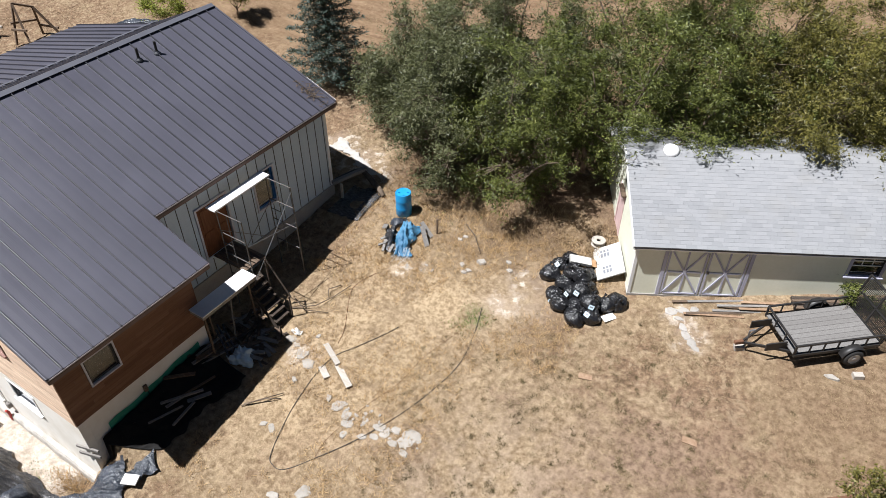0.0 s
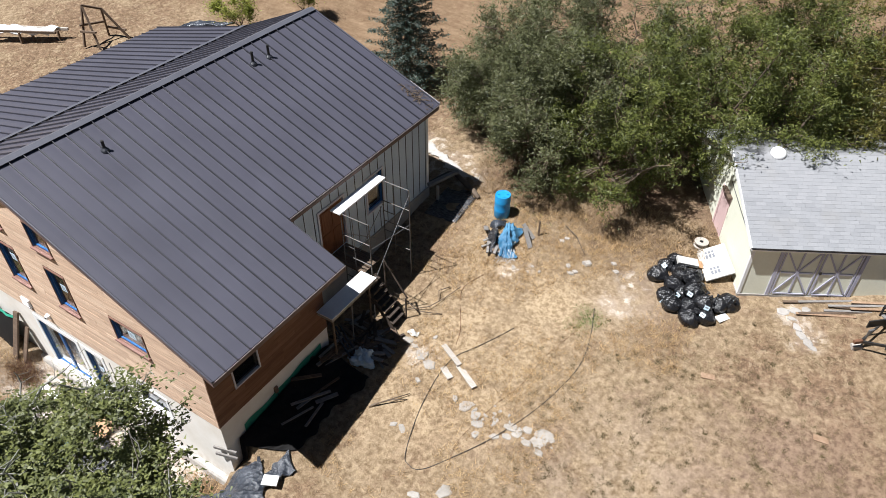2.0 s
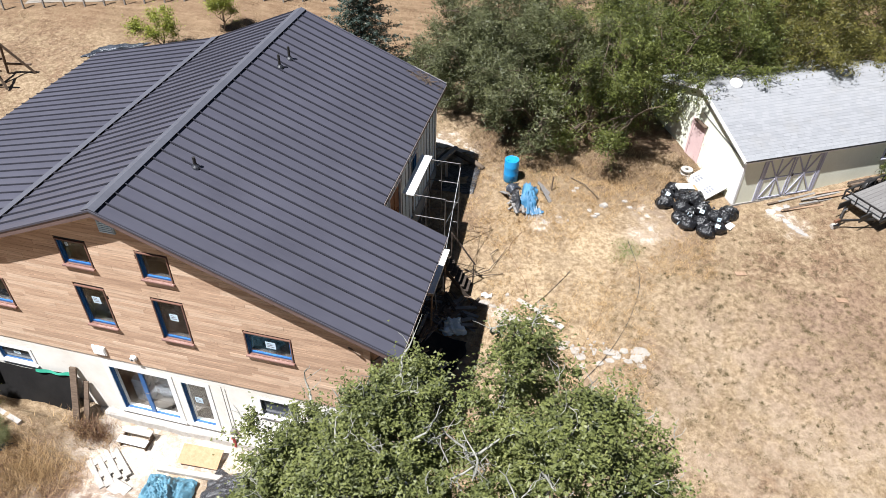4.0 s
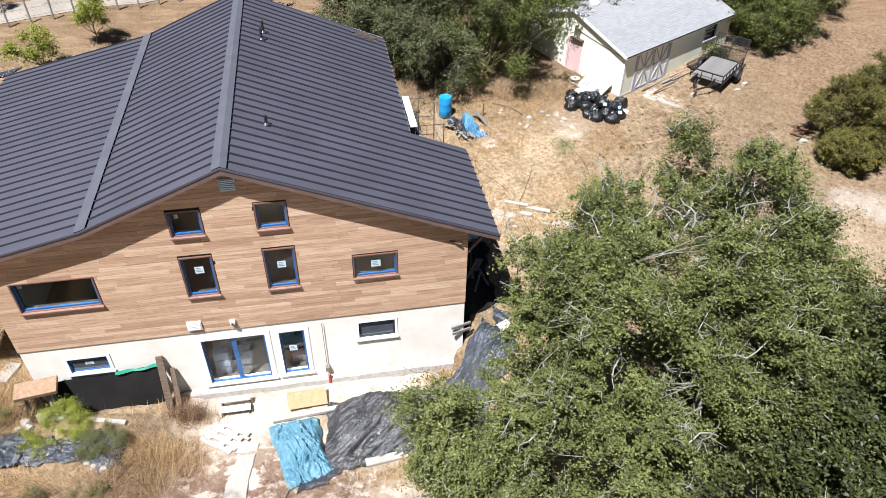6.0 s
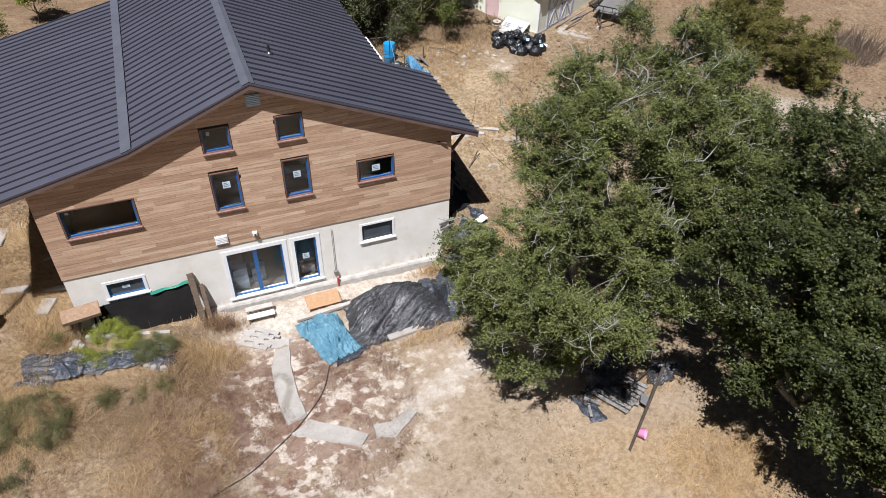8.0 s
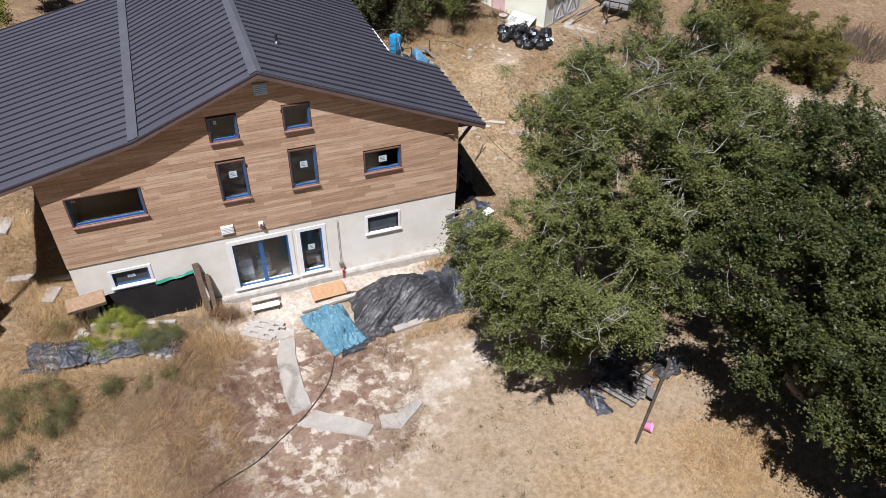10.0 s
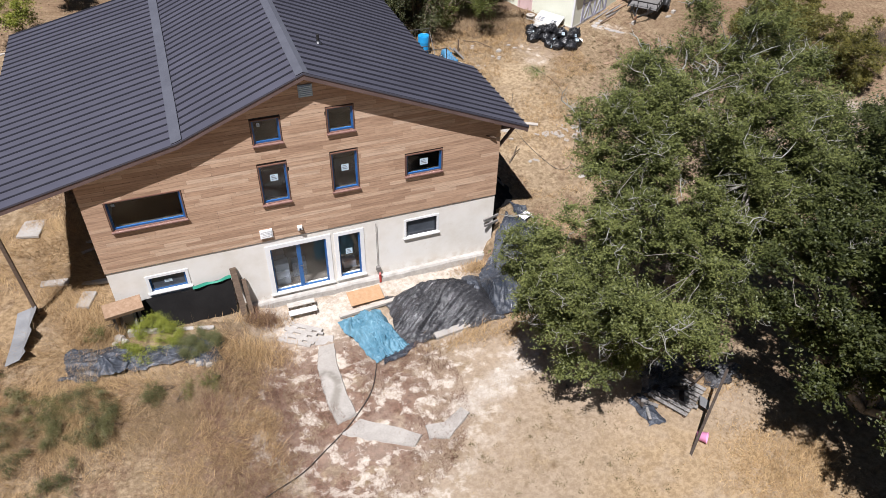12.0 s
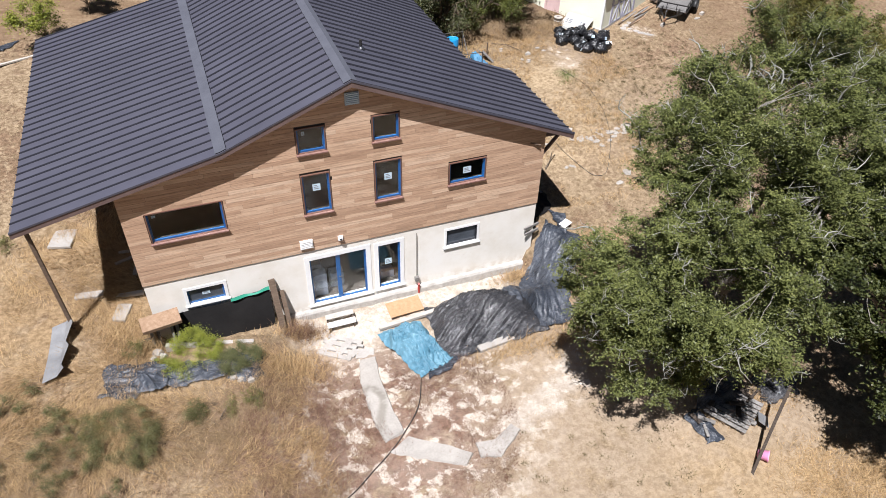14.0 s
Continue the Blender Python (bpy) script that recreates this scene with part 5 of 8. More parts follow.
# the grey-green oak by the corner of the house and the darker one beside it
tree("oak_tree", "sprawling grey-green oak with lichened bare twigs, half thinned out", (3.0, -6.3),
     [(3.9, -5.0, 9.4, 1.8, 1.4, 1.2), (5.4, -5.6, 8.7, 1.6, 1.4, 1.3), (2.0, -4.9, 8.8, 1.5, 1.2, 1.3), (6.6, -6.0, 7.3, 1.5, 1.4, 1.3), (0.7, -5.9, 7.5, 1.25, 1.2, 1.4), (-1.0, -6.9, 6.3, 1.4, 1.3, 1.4), (-1.5, -7.3, 4.6, 1.2, 1.2, 1.4),
      (0.2, -8.4, 5.2, 1.7, 1.5, 1.7), (1.8, -7.6, 7.3, 1.8, 1.6, 1.6), (3.6, -7.2, 7.9, 1.8, 1.6, 1.5), (5.0, -7.4, 6.5, 1.7, 1.5, 1.6), (2.2, -8.6, 6.1, 1.6, 1.2, 1.5), (-0.9, -9.0, 4.0, 1.1, 1.0, 1.1), (6.4, -3.9, 5.8, 1.3, 1.1, 1.2), (7.6, -6.6, 6.8, 1.3, 1.2, 1.3), (8.7, -6.8, 5.8, 1.4, 1.3, 1.3), (3.0, -5.9, 8.5, 1.9, 1.5, 1.4), (4.7, -6.4, 7.9, 1.7, 1.4, 1.5), (0.8, -9.3, 5.0, 1.3, 0.9, 0.9), (2.9, -4.5, 8.9, 1.4, 1.1, 1.2), (1.0, -5.4, 7.9, 1.4, 1.2, 1.4), (3.7, -4.0, 9.1, 1.3, 0.8, 0.9), (4.6, -4.1, 9.5, 1.0, 0.8, 1.0), (2.9, -4.0, 8.8, 1.0, 0.7, 0.9), (5.7, -4.7, 8.5, 1.1, 0.8, 0.9), (2.4, -9.2, 6.1, 1.0, 0.8, 0.8), (-1.7, -6.9, 5.2, 1.1, 1.0, 1.1),
      (-1.35, -7.0, 3.2, 1.0, 1.0, 1.0), (-0.5, -7.9, 3.1, 1.2, 1.1, 1.0), (0.1, -8.0, 3.5, 0.9, 0.8, 0.8), (-1.5, -6.2, 3.9, 0.9, 0.9, 1.0)],
     6900, 92, 0.064, 0.040, 0.080, OAK_LEAF, OAK_BARK, 0.26, stems=3, limbs=30, gap=0.15, twigs=760, twig_mat=LICHEN, shell=0.6, floor=1.0, lobe=0.56, lobe_tall=0.72, each=18, draw_out=2.0, spread=0.55, corners=3,
     bare=((4.5, -5.8, 8.4, 0.85, 1.9, 0.88), (5.3, -5.2, 8.2, 0.75, 1.8, 0.88), (4.1, -7.0, 7.6, 0.65, 1.4, 0.9), (5.9, -4.2, 6.4, 0.95, 1.8, 0.9), (5.6, -6.3, 7.3, 0.7, 1.8, 0.95), (3.4, -5.1, 9.1, 0.35, 0.9, 0.9),
           (1.4, -7.0, 7.6, 0.5, 0.7, 0.9), (2.2, -7.9, 7.3, 0.5, 0.7, 0.9), (0.0, -7.3, 6.6, 0.4, 0.6, 0.9), (3.8, -5.0, 8.6, 2.2, 1.8, 0.35), (2.4, -7.4, 7.4, 1.6, 1.2, 0.35)))
tree("oak_tree", "dense dark green oak casting deep shade", (7.6, -9.9),
     [(7.0, -9.4, 6.6, 2.9, 2.7, 2.2), (4.8, -10.8, 5.4, 1.9, 1.8, 2.1), (9.6, -8.4, 6.2, 2.7, 2.7, 2.2), (7.6, -12.0, 5.6, 2.8, 2.2, 2.4), (6.0, -7.6, 5.8, 2.0, 1.8, 1.9), (10.2, -11.4, 5.2, 2.6, 2.4, 2.2), (4.7, -12.9, 5.3, 1.6, 1.5, 1.4), (5.5, -14.1, 5.0, 1.7, 1.5, 1.4), (8.1, -14.4, 4.9, 2.2, 1.8, 1.8), (4.9, -14.3, 4.8, 1.5, 1.3, 1.2), (4.1, -13.1, 5.0, 1.3, 1.3, 1.2), (6.5, -15.3, 4.6, 1.7, 1.4, 1.4), (3.4, -9.9, 5.8, 1.2, 1.0, 1.0), (5.0, -15.2, 5.2, 1.4, 1.2, 1.1), (4.4, -11.4, 5.6, 1.3, 1.2, 1.0), (4.4, -11.6, 4.1, 1.3, 1.1, 0.9)],
     7000, 48, 0.092, 0.058, 0.085, OAK_LEAF_DEEP, OAK_BARK, 0.20, stems=2, limbs=20, gap=0.2, twigs=120, twig_mat=LICHEN, shell=0.6, floor=1.2, lobe=0.60, lobe_tall=0.72, each=16, corners=3, draw_out=2.0, spread=0.6)
# willows behind the yard and the shed
WILLOWS = [(-1.8, 18.0, 1.7, 3.2, GREY_LEAF), (0.0, 16.6, 2.2, 3.9, GREY_LEAF), (2.1, 16.0, 2.4, 4.7, GREY_LEAF), (-0.4, 20.0, 2.4, 4.8, GREY_LEAF), (4.4, 16.2, 2.7, 5.6, WILLOW_LEAF), (6.6, 18.0, 2.6, 6.2, WILLOW_LEAF),
           (2.6, 19.6, 2.8, 6.4, GREY_LEAF), (9.2, 20.6, 2.7, 5.6, WILLOW_LEAF), (6.0, 21.9, 2.9, 6.6, WILLOW_LEAF), (12.2, 21.8, 2.6, 4.8, OLIVE_LEAF), (15.4, 23.0, 2.8, 4.6, OLIVE_LEAF),
           (10.0, 24.4, 3.0, 5.0, OLIVE_LEAF), (19.0, 22.2, 2.9, 4.2, OLIVE_LEAF), (19.3, 19.6, 2.1, 3.7, WILLOW_LEAF), (19.5, 16.8, 1.35, 2.7, WILLOW_LEAF), (21.4, 18.2, 1.8, 3.0, WILLOW_LEAF), (23.2, 20.8, 2.8, 3.6, WILLOW_LEAF), (14.4, 26.0, 3.0, 4.2, OLIVE_LEAF), (20.5, 26.5, 3.2, 4.2, OLIVE_LEAF), (26.5, 23.0, 3.0, 3.8, WILLOW_LEAF)]
SHED_SIDE = ((6.6, 18.0), (9.2, 20.6), (12.2, 21.8), (15.4, 23.0))
OVER_SHED = [tuple(SHED @ Vector(p)) for p in ((0.4, 4.5, 3.5), (2.2, 4.1, 3.6), (3.6, 3.9, 3.75), (5.2, 4.0, 3.6), (6.6, 3.7, 3.7), (7.8, 3.3, 3.5), (9.0, 2.8, 2.9), (-0.7, 4.7, 2.9))]
for wx, wy, wr, wh, wm in WILLOWS:
    g = ground_z(wx, wy)
    lumps = [(wx, wy, g + wh * 0.62, wr, wr, wh * 0.40)]
    for s in range(4):
        a = rng.uniform(0, 6.28)
        lumps.append((wx + math.cos(a) * wr * 0.7, wy + math.sin(a) * wr * 0.7, g + wh * rng.uniform(0.3, 0.62), wr * 0.62, wr * 0.62, wh * 0.30))
    if wy < 18.5 and 3 < wx < 9:
        lumps += [(wx + dx * wr * 0.6, wy - 0.45 * wr, g + wh * 0.2, wr * 0.5, wr * 0.45, wh * 0.2) for dx in (-0.9, 0.1, 1.0)]
    lumps += [(sx, sy, sz, 1.25, 1.1, 0.55) for sx, sy, sz in OVER_SHED if math.hypot(sx - wx, sy - wy) < 3.6 and (wx, wy) in SHED_SIDE]
    tree("willow_tree", {"grey_willow_leaf": "grey-leaved willow thicket at the yard's edge", "willow_leaf": "tall green willow leaning over the shed", "olive_willow_leaf": "yellowing olive-green willow behind the shed"}[wm.name],
         (wx, wy), lumps, 760, 44, 0.124, 0.042, 0.13, wm, BROWN_BARK, 0.12, stems=3, limbs=12, gap=0.10, droop=0.35, twigs=24, lobe=0.60, lobe_tall=1.3, corners=3, floor=0.15, group="willows behind the yard", draw_out=1.9)
# low round shrubs on the open ground
for bx, by, br, bh, bl in ((19.5, 8.3, 2.1, 2.6, "large olive-green bush"), (21.7, 9.4, 1.9, 3.1, "large olive-green bush"), (18.5, 7.0, 1.15, 1.3, "low olive-green bush"), (21.7, 5.1, 1.6, 2.8, "dark green round bush")):
    g = ground_z(bx, by)
    lumps = [(bx, by, g + bh * 0.5, br, br, bh * 0.52)] + [(bx + math.cos(a) * br * 0.6, by + math.sin(a) * br * 0.6, g + bh * 0.42, br * 0.5, br * 0.5, bh * 0.42) for a in (0.4, 1.7, 3.1, 4.4, 5.5)]
    tree("bush", bl + " on dry ground", (bx, by), lumps, 1250, 46, 0.075, 0.045, 0.085, BUSH_LEAF, BROWN_BARK, 0.05, stems=4, limbs=16, gap=0.15, shell=0.6, floor=0.1, lobe=0.35, corners=3, category="bush", group="bushes")


def spruce(x, y, tall, r):
    gz = ground_z(x, y)
    t = thing("spruce_tree", "young blue spruce behind the house", "tree")
    t.location = (x, y, gz)
    part("trunk", Mesh().tube([(0, 0, -0.1), (0.03, 0, tall * 0.5), (0, 0, tall)], [0.13, 0.08, 0.015], 8), BROWN_BARK, t, smooth=True)
    arms, places = Mesh(), []
    for k in range(210):
        h = 0.25 + (tall - 0.35) * (k / 210) ** 0.92
        reach = r * (1 - h / tall) ** 0.85 * rng.uniform(0.6, 1.15) + 0.06
        a = k * 2.4
        tip = Vector((math.cos(a) * reach, math.sin(a) * reach, h - 0.10 * reach + 0.12 * reach * reach))
        arms.tube([(0, 0, h), tip * 0.5 + Vector((0, 0, h * 0.5 - 0.03)), tip], [0.022, 0.014, 0.005], 4, cap=False)
        side = Vector((-math.sin(a), math.cos(a), 0))
        for q in range(int(26 + 60 * reach)):
            f = rng.uniform(0.18, 1.03)
            p = Vector((0, 0, h)).lerp(tip, f) + side * rng.gauss(0, 0.16 * reach * (1.15 - f) + 0.035) + Vector((0, 0, rng.gauss(0, 0.035)))
            places.append(tuple(p))
    tagged(part("branchwork", arms, BROWN_BARK, t), kind="stuff")
    part("crown", leaf_mesh("crown", np.array(places), 0.16, 0.045, SPRUCE_LEAF, 0.05), SPRUCE_LEAF, t)


spruce(-6.3, 18.0, 6.6, 2.3)


def sapling(x, y, tall, r, label, mat=LIME_LEAF):
    g = ground_z(x, y)
    tree("young_tree", label, (x, y), [(x, y, g + tall * 0.72, r, r, tall * 0.28), (x + r * 0.4, y - 0.1, g + tall * 0.55, r * 0.7, r * 0.7, tall * 0.2)], 210, 30, 0.09, 0.045, 0.14, mat, BROWN_BARK, 0.035, limbs=6, gap=0.1, floor=0.5, lobe=0.25)


sapling(-16.4, 17.5, 2.0, 0.95, "lime-green young tree in the dry field")
sapling(-14.5, 20.2, 2.2, 0.8, "thin yellow-green young tree in the dry field")

# ---- back yard ----
def on_ground(x, y, up=0.0):
    return Vector((x, y, ground_z(x, y) + up))


# landing and steps at the back door
landing = thing("landing", "pale plywood landing on thin posts below the back door", "landing")
part("deck_sheet", Mesh().box(0.034, 0.62, 4.06, 6.20, 3.38, 3.41), WHITE, landing, "pale grey-white painted deck sheet")
part("edge_beam", Mesh().box(0.56, 0.61, 4.07, 6.19, 3.27, 3.377), GREY_PLANK, landing)
part("edge_beam", Mesh().box(0.04, 0.55, 4.07, 4.12, 3.27, 3.377), GREY_PLANK, landing)
for x, y in ((0.54, 4.15), (0.54, 5.9), (0.08, 4.60)):
    part("post", Mesh().beam((x, y, ground_z(x, y) - 0.05), (x, y, 3.27), 0.05, 0.05, (0, 1, 0)), OLD_WOOD, landing)
for k in range(6):
    part("deck_board", Mesh().box(-1.30, 0.10, 6.24 + 0.15 * k, 6.37 + 0.15 * k, 3.27, 3.305), OLD_WOOD, landing, "dark worn deck board")
stairs = thing("stairs", "dark open wooden stairs from the landing to the yard", "stairs")
for k in range(7):
    x, z = 0.24 + 0.145 * k, 3.02 - 0.19 * k
    part("tread", Mesh().box(x, x + 0.21, 6.04, 6.62, z - 0.03, z, c=0.006), DARK_WOOD, stairs)
for y in (6.02, 6.64):
    part("stringer", Mesh().beam((0.22, y, 3.04), (1.34, y, 1.60), 0.035, 0.13, (0, 0, 1)), DARK_WOOD, stairs)
part("handrail", Mesh().beam((0.55, 6.70, 3.75), (1.40, 6.72, 2.50), 0.03, 0.05), DARK_WOOD, stairs)
for x, z0, z1 in ((0.58, 2.5, 3.7), (1.36, 1.6, 2.52)):
    part("rail_post", Mesh().beam((x, 6.68, z0), (x, 6.68, z1), 0.04, 0.04, (0, 1, 0)), DARK_WOOD, stairs)

# scaffold along the back wall
scaffold = thing("scaffold", "thin steel tube scaffold with one white plank", "scaffold")
LEGS = (-0.62, 0.42)
for y in (6.26, 8.34):
    for x in LEGS:
        part("leg", Mesh().tube([(x, y, ground_z(x, y) - 0.02), (x, y, 5.36)], 0.019, 7), DARK_STEEL, scaffold)
    for z in (5.34, 4.55, 3.75, 2.9):
        part("ledger", Mesh().tube([(LEGS[0], y, z), (LEGS[1], y, z)], 0.016, 7), DARK_STEEL, scaffold)
    part("rung", Mesh().tube([(LEGS[0], y, 4.15), (LEGS[0] + 0.42, y, 4.15)], 0.013, 6), DARK_STEEL, scaffold)
    part("rung", Mesh().tube([(LEGS[0], y, 3.35), (LEGS[0] + 0.42, y, 3.35)], 0.013, 6), DARK_STEEL, scaffold)
    part("stile", Mesh().tube([(LEGS[0] + 0.42, y, 2.5), (LEGS[0] + 0.42, y, 5.3)], 0.013, 6), DARK_STEEL, scaffold)
for a, b in (((0.44, 6.26, 3.0), (0.44, 8.34, 5.2)), ((0.44, 6.26, 4.4), (0.44, 8.34, 4.0)), ((-0.64, 6.26, 4.6), (-0.64, 8.34, 2.9)), ((-0.64, 6.26, 2.7), (-0.64, 8.34, 4.4))):
    part("cross_brace", Mesh().tube([a, b], 0.012, 6), STEEL, scaffold)
part("scaffold_plank", Mesh().box(-0.94, -0.56, 6.16, 8.46, 5.362, 5.412, c=0.008), WHITE, scaffold, "white scaffold plank")
for y in (6.5, 7.3, 8.1):
    part("plank_cleat", Mesh().box(-0.91, -0.60, y, y + 0.06, 5.33, 5.36), DARK_STEEL, scaffold)

# splintered boards, pipes and a bag in the house's shade
def boards(name, label, cx, cy, rx, ry, n, lengths, mats, lift=0.02, turn=None, group=""):
    for k in range(n):
        x, y = cx + rng.uniform(-rx, rx), cy + rng.uniform(-ry, ry)
        l, w, h = rng.uniform(*lengths), rng.uniform(0.06, 0.14), rng.uniform(0.02, 0.05)
        a = rng.uniform(0, 180) if turn is None else rng.gauss(turn, 14)
        z = ground_z(x, y) + lift + 0.02 * (k % 8) + h / 2
        ob = new(name, Mesh().box(-l / 2, l / 2, -w / 2, w / 2, -h / 2, h / 2, c=0.004).data(name, rng.choice(mats)))
        ob.matrix_basis = pose(x, y, z, rng.uniform(-5, 5), rng.uniform(-6, 6), a)
        tagged(ob, label, "board", group)


boards("scrap_board", "short weathered scrap board on a heap", 0.85, 5.30, 0.85, 0.75, 70, (0.35, 0.95), (GREY_PLANK, OLD_WOOD, DARK_WOOD), 0.02, None, "scrap heap in the shade")
boards("scrap_board", "short weathered scrap board leaning by the wall", 0.45, 4.1, 0.25, 0.5, 8, (0.5, 1.4), (GREY_PLANK, OLD_WOOD), 0.05, 70, "scrap heap in the shade")
boards("scrap_board", "weathered scrap board on the black sheet", 0.75, 2.9, 0.45, 1.3, 9, (0.5, 1.3), (GREY_PLANK, OLD_WOOD, DARK_WOOD), 0.14, 60, "scrap heap in the shade")


def lump(rx, ry, rz, seed, rough=0.18, n=18, flat=True, wrinkle=0.0):
    """A closed lumpy body on z = 0."""
    r = random.Random(seed)
    ph = [r.uniform(0, 6.3) for _ in range(8)]
    me = Mesh()
    for i in range(n + 1):
        th = math.pi * i / n
        for j in range(2 * n):
            a = math.pi * j / n
            d = Vector((math.sin(th) * math.cos(a), math.sin(th) * math.sin(a), math.cos(th)))
            k = 1 + rough * (math.sin(3 * d.x + ph[0]) * math.sin(3 * d.y + ph[1]) + 0.6 * math.sin(6 * d.y + ph[2]) * math.sin(5 * d.z + ph[3]) + 0.45 * math.sin(11 * d.x + 4 * d.z + ph[4]) + 0.3 * math.sin(17 * a * 0.5 + 7 * d.z + ph[5]))
            if wrinkle:
                q = d + noise.noise_vector(d * 1.7 + Vector((seed, 0, 0))) * 0.45
                k += wrinkle * (0.5 - abs(noise.noise(q * 3.1 + Vector((0, seed, 0)))) * 2.0 + 0.3 - abs(noise.noise(q * 6.5 + Vector((0, 0, seed)))) * 1.2)
            z = d.z * k * rz
            me.v.append((d.x * k * rx, d.y * k * ry, max(z, -rz * 0.55) + rz * 0.55 if flat else z))
    w = 2 * n
    for i in range(n):
        for j in range(w):
            me.f.append((i * w + j, (i + 1) * w + j, (i + 1) * w + (j + 1) % w, i * w + (j + 1) % w))
    return me


def stone(x, y, rx, ry, rz, seed, label="pale rough stone on the dry grass", turn=0.0):
    """A worn flat stone, half sunk in the ground."""
    r = random.Random(seed)
    n = r.choice((7, 8, 9))
    rim = [(2 * math.pi * (k + r.uniform(-0.3, 0.3)) / n, r.uniform(0.72, 1.15)) for k in range(n)]
    me = Mesh()
    for s, z in ((1.08, -0.4 * rz), (1.0, 0.55 * rz), (0.78, 0.9 * rz)):
        me.v += [(rx * q * s * math.cos(a), ry * q * s * math.sin(a), z + (0.18 * rz * r.uniform(-1, 1) if z > 0 else 0)) for a, q in rim]
    me.v.append((0, 0, rz * 0.95))
    for k in range(n):
        j = (k + 1) % n
        me.f += [(k, j, n + j, n + k), (n + k, n + j, 2 * n + j, 2 * n + k), (2 * n + k, 2 * n + j, 3 * n)]
    ob = new("stone", me.data("stone", STONE))
    ob.matrix_basis = pose(x, y, ground_z(x, y) - rz * 0.25, r.uniform(-4, 4), r.uniform(-4, 4), turn)
    return tagged(ob, label, "stone", "stones in the yard")


# near-black sheet shaped to the house's shadow, darkening the ground within it
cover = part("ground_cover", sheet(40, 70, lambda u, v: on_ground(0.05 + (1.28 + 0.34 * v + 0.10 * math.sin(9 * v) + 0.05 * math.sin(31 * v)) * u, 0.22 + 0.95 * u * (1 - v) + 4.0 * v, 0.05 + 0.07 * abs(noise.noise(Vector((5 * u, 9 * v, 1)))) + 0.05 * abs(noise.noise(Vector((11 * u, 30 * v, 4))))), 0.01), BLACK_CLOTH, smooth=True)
tagged(cover, "near-black ground sheet that deepens the shade along the side wall", "sheeting")
sack = thing("plastic_sack", "crumpled pale blue plastic sack in the shade", "sack")
part("body", lump(0.38, 0.30, 0.22, 4, 0.30, 20, True, 0.25), STICKER, sack, smooth=True).matrix_basis = pose(1.15, 4.62, ground_z(1.15, 4.62), 0, 0, 20)
for k, (a, b) in enumerate((((-0.1, 4.9), (0.95, 4.5)), ((-0.05, 5.05), (1.0, 4.6)), ((0.0, 4.75), (0.9, 4.35)))):
    ob = part("pipe", Mesh().tube([on_ground(*a, 0.55 - 0.05 * k), on_ground(*b, 0.10 + 0.05 * k)], 0.035, 8), GREY_TARP)
    tagged(ob, "grey plastic pipe leaning on the heap", "pipe", "pipes in the shade")
lean = part("pole", Mesh().beam(on_ground(0.55, 4.95, 0.0), (0.28, 5.35, 3.0), 0.04, 0.03), GREY_PLANK)
tagged(lean, "thin pale batten leaning on the landing", "pole")
cloth = part("rag", sheet(10, 8, lambda u, v: on_ground(1.75 + 0.36 * u, 6.15 + 0.18 * v, 0.05 + 0.05 * math.sin(9 * u + 5 * v) + 0.03 * math.sin(13 * v)), 0.01), DIRTY_WHITE, smooth=True)
tagged(cloth, "crumpled white plastic at the edge of the shade", "plastic")

# far corner of the house: drain pipe, mat and timber
drain = part("drain_pipe", Mesh().tube([(-1.28, 12.2, 2.75), (-1.1, 13.1, 2.72), (-1.0, 13.5, 2.60)], 0.09, 10), BLACK_STEEL, smooth=True)
tagged(drain, "black drain pipe at the corner of the house", "pipe")
wall_beam = part("beam", Mesh().beam((-1.25, 11.95, 2.78), (-0.75, 13.25, 2.86), 0.16, 0.12), GREY_PLANK)
tagged(wall_beam, "grey squared timber by the corner of the house", "beam")
mat_sheet = part("ground_mat", sheet(14, 10, lambda u, v: on_ground(-0.9 + 1.3 * u, 11.1 + 1.75 * v + 0.2 * u, 0.03 + 0.02 * math.sin(7 * u + 3 * v) + 0.02 * math.sin(11 * v)), 0.01), DARK_TARP, smooth=True)
tagged(mat_sheet, "black rubber mat lying beside the house", "mat")
dp = part("post", Mesh().beam((-0.86, 12.0, 2.2), (-0.86, 12.0, 2.86), 0.10, 0.06, (0, 1, 0)), PALE_WOOD)
tagged(dp, "short white post beside the wall", "post")
log = part("log", Mesh().tube([on_ground(-0.95, 13.45, 0.10), on_ground(0.1, 13.0, 0.10), on_ground(0.5, 12.75, 0.08)], [0.10, 0.11, 0.08], 9), BROWN_BARK, smooth=True)
tagged(log, "dark log lying on pale earth", "log")

# dry branches lying by the stairs
for k, pts in enumerate((((1.1, 6.9), (1.8, 7.35), (2.0, 8.0), (2.25, 8.6)), ((0.9, 7.3), (1.6, 7.0), (2.3, 7.35)), ((2.27, 3.41), (2.6, 3.75), (3.06, 4.39)), ((2.3, 3.5), (2.75, 3.9), (3.1, 4.2)), ((1.9, 8.5), (1.7, 8.1), (1.9, 7.8)), ((4.0, 13.0), (4.6, 12.6), (5.2, 12.0)))):
    b = part("branch", Mesh().tube([on_ground(x, y, 0.05 + 0.10 * (i % 2)) for i, (x, y) in enumerate(pts)], [0.02 - 0.003 * i for i in range(len(pts))], 6), BROWN_BARK, smooth=True)
    tagged(b, "bare dry branch lying on the grass", "branch", "dry branches")

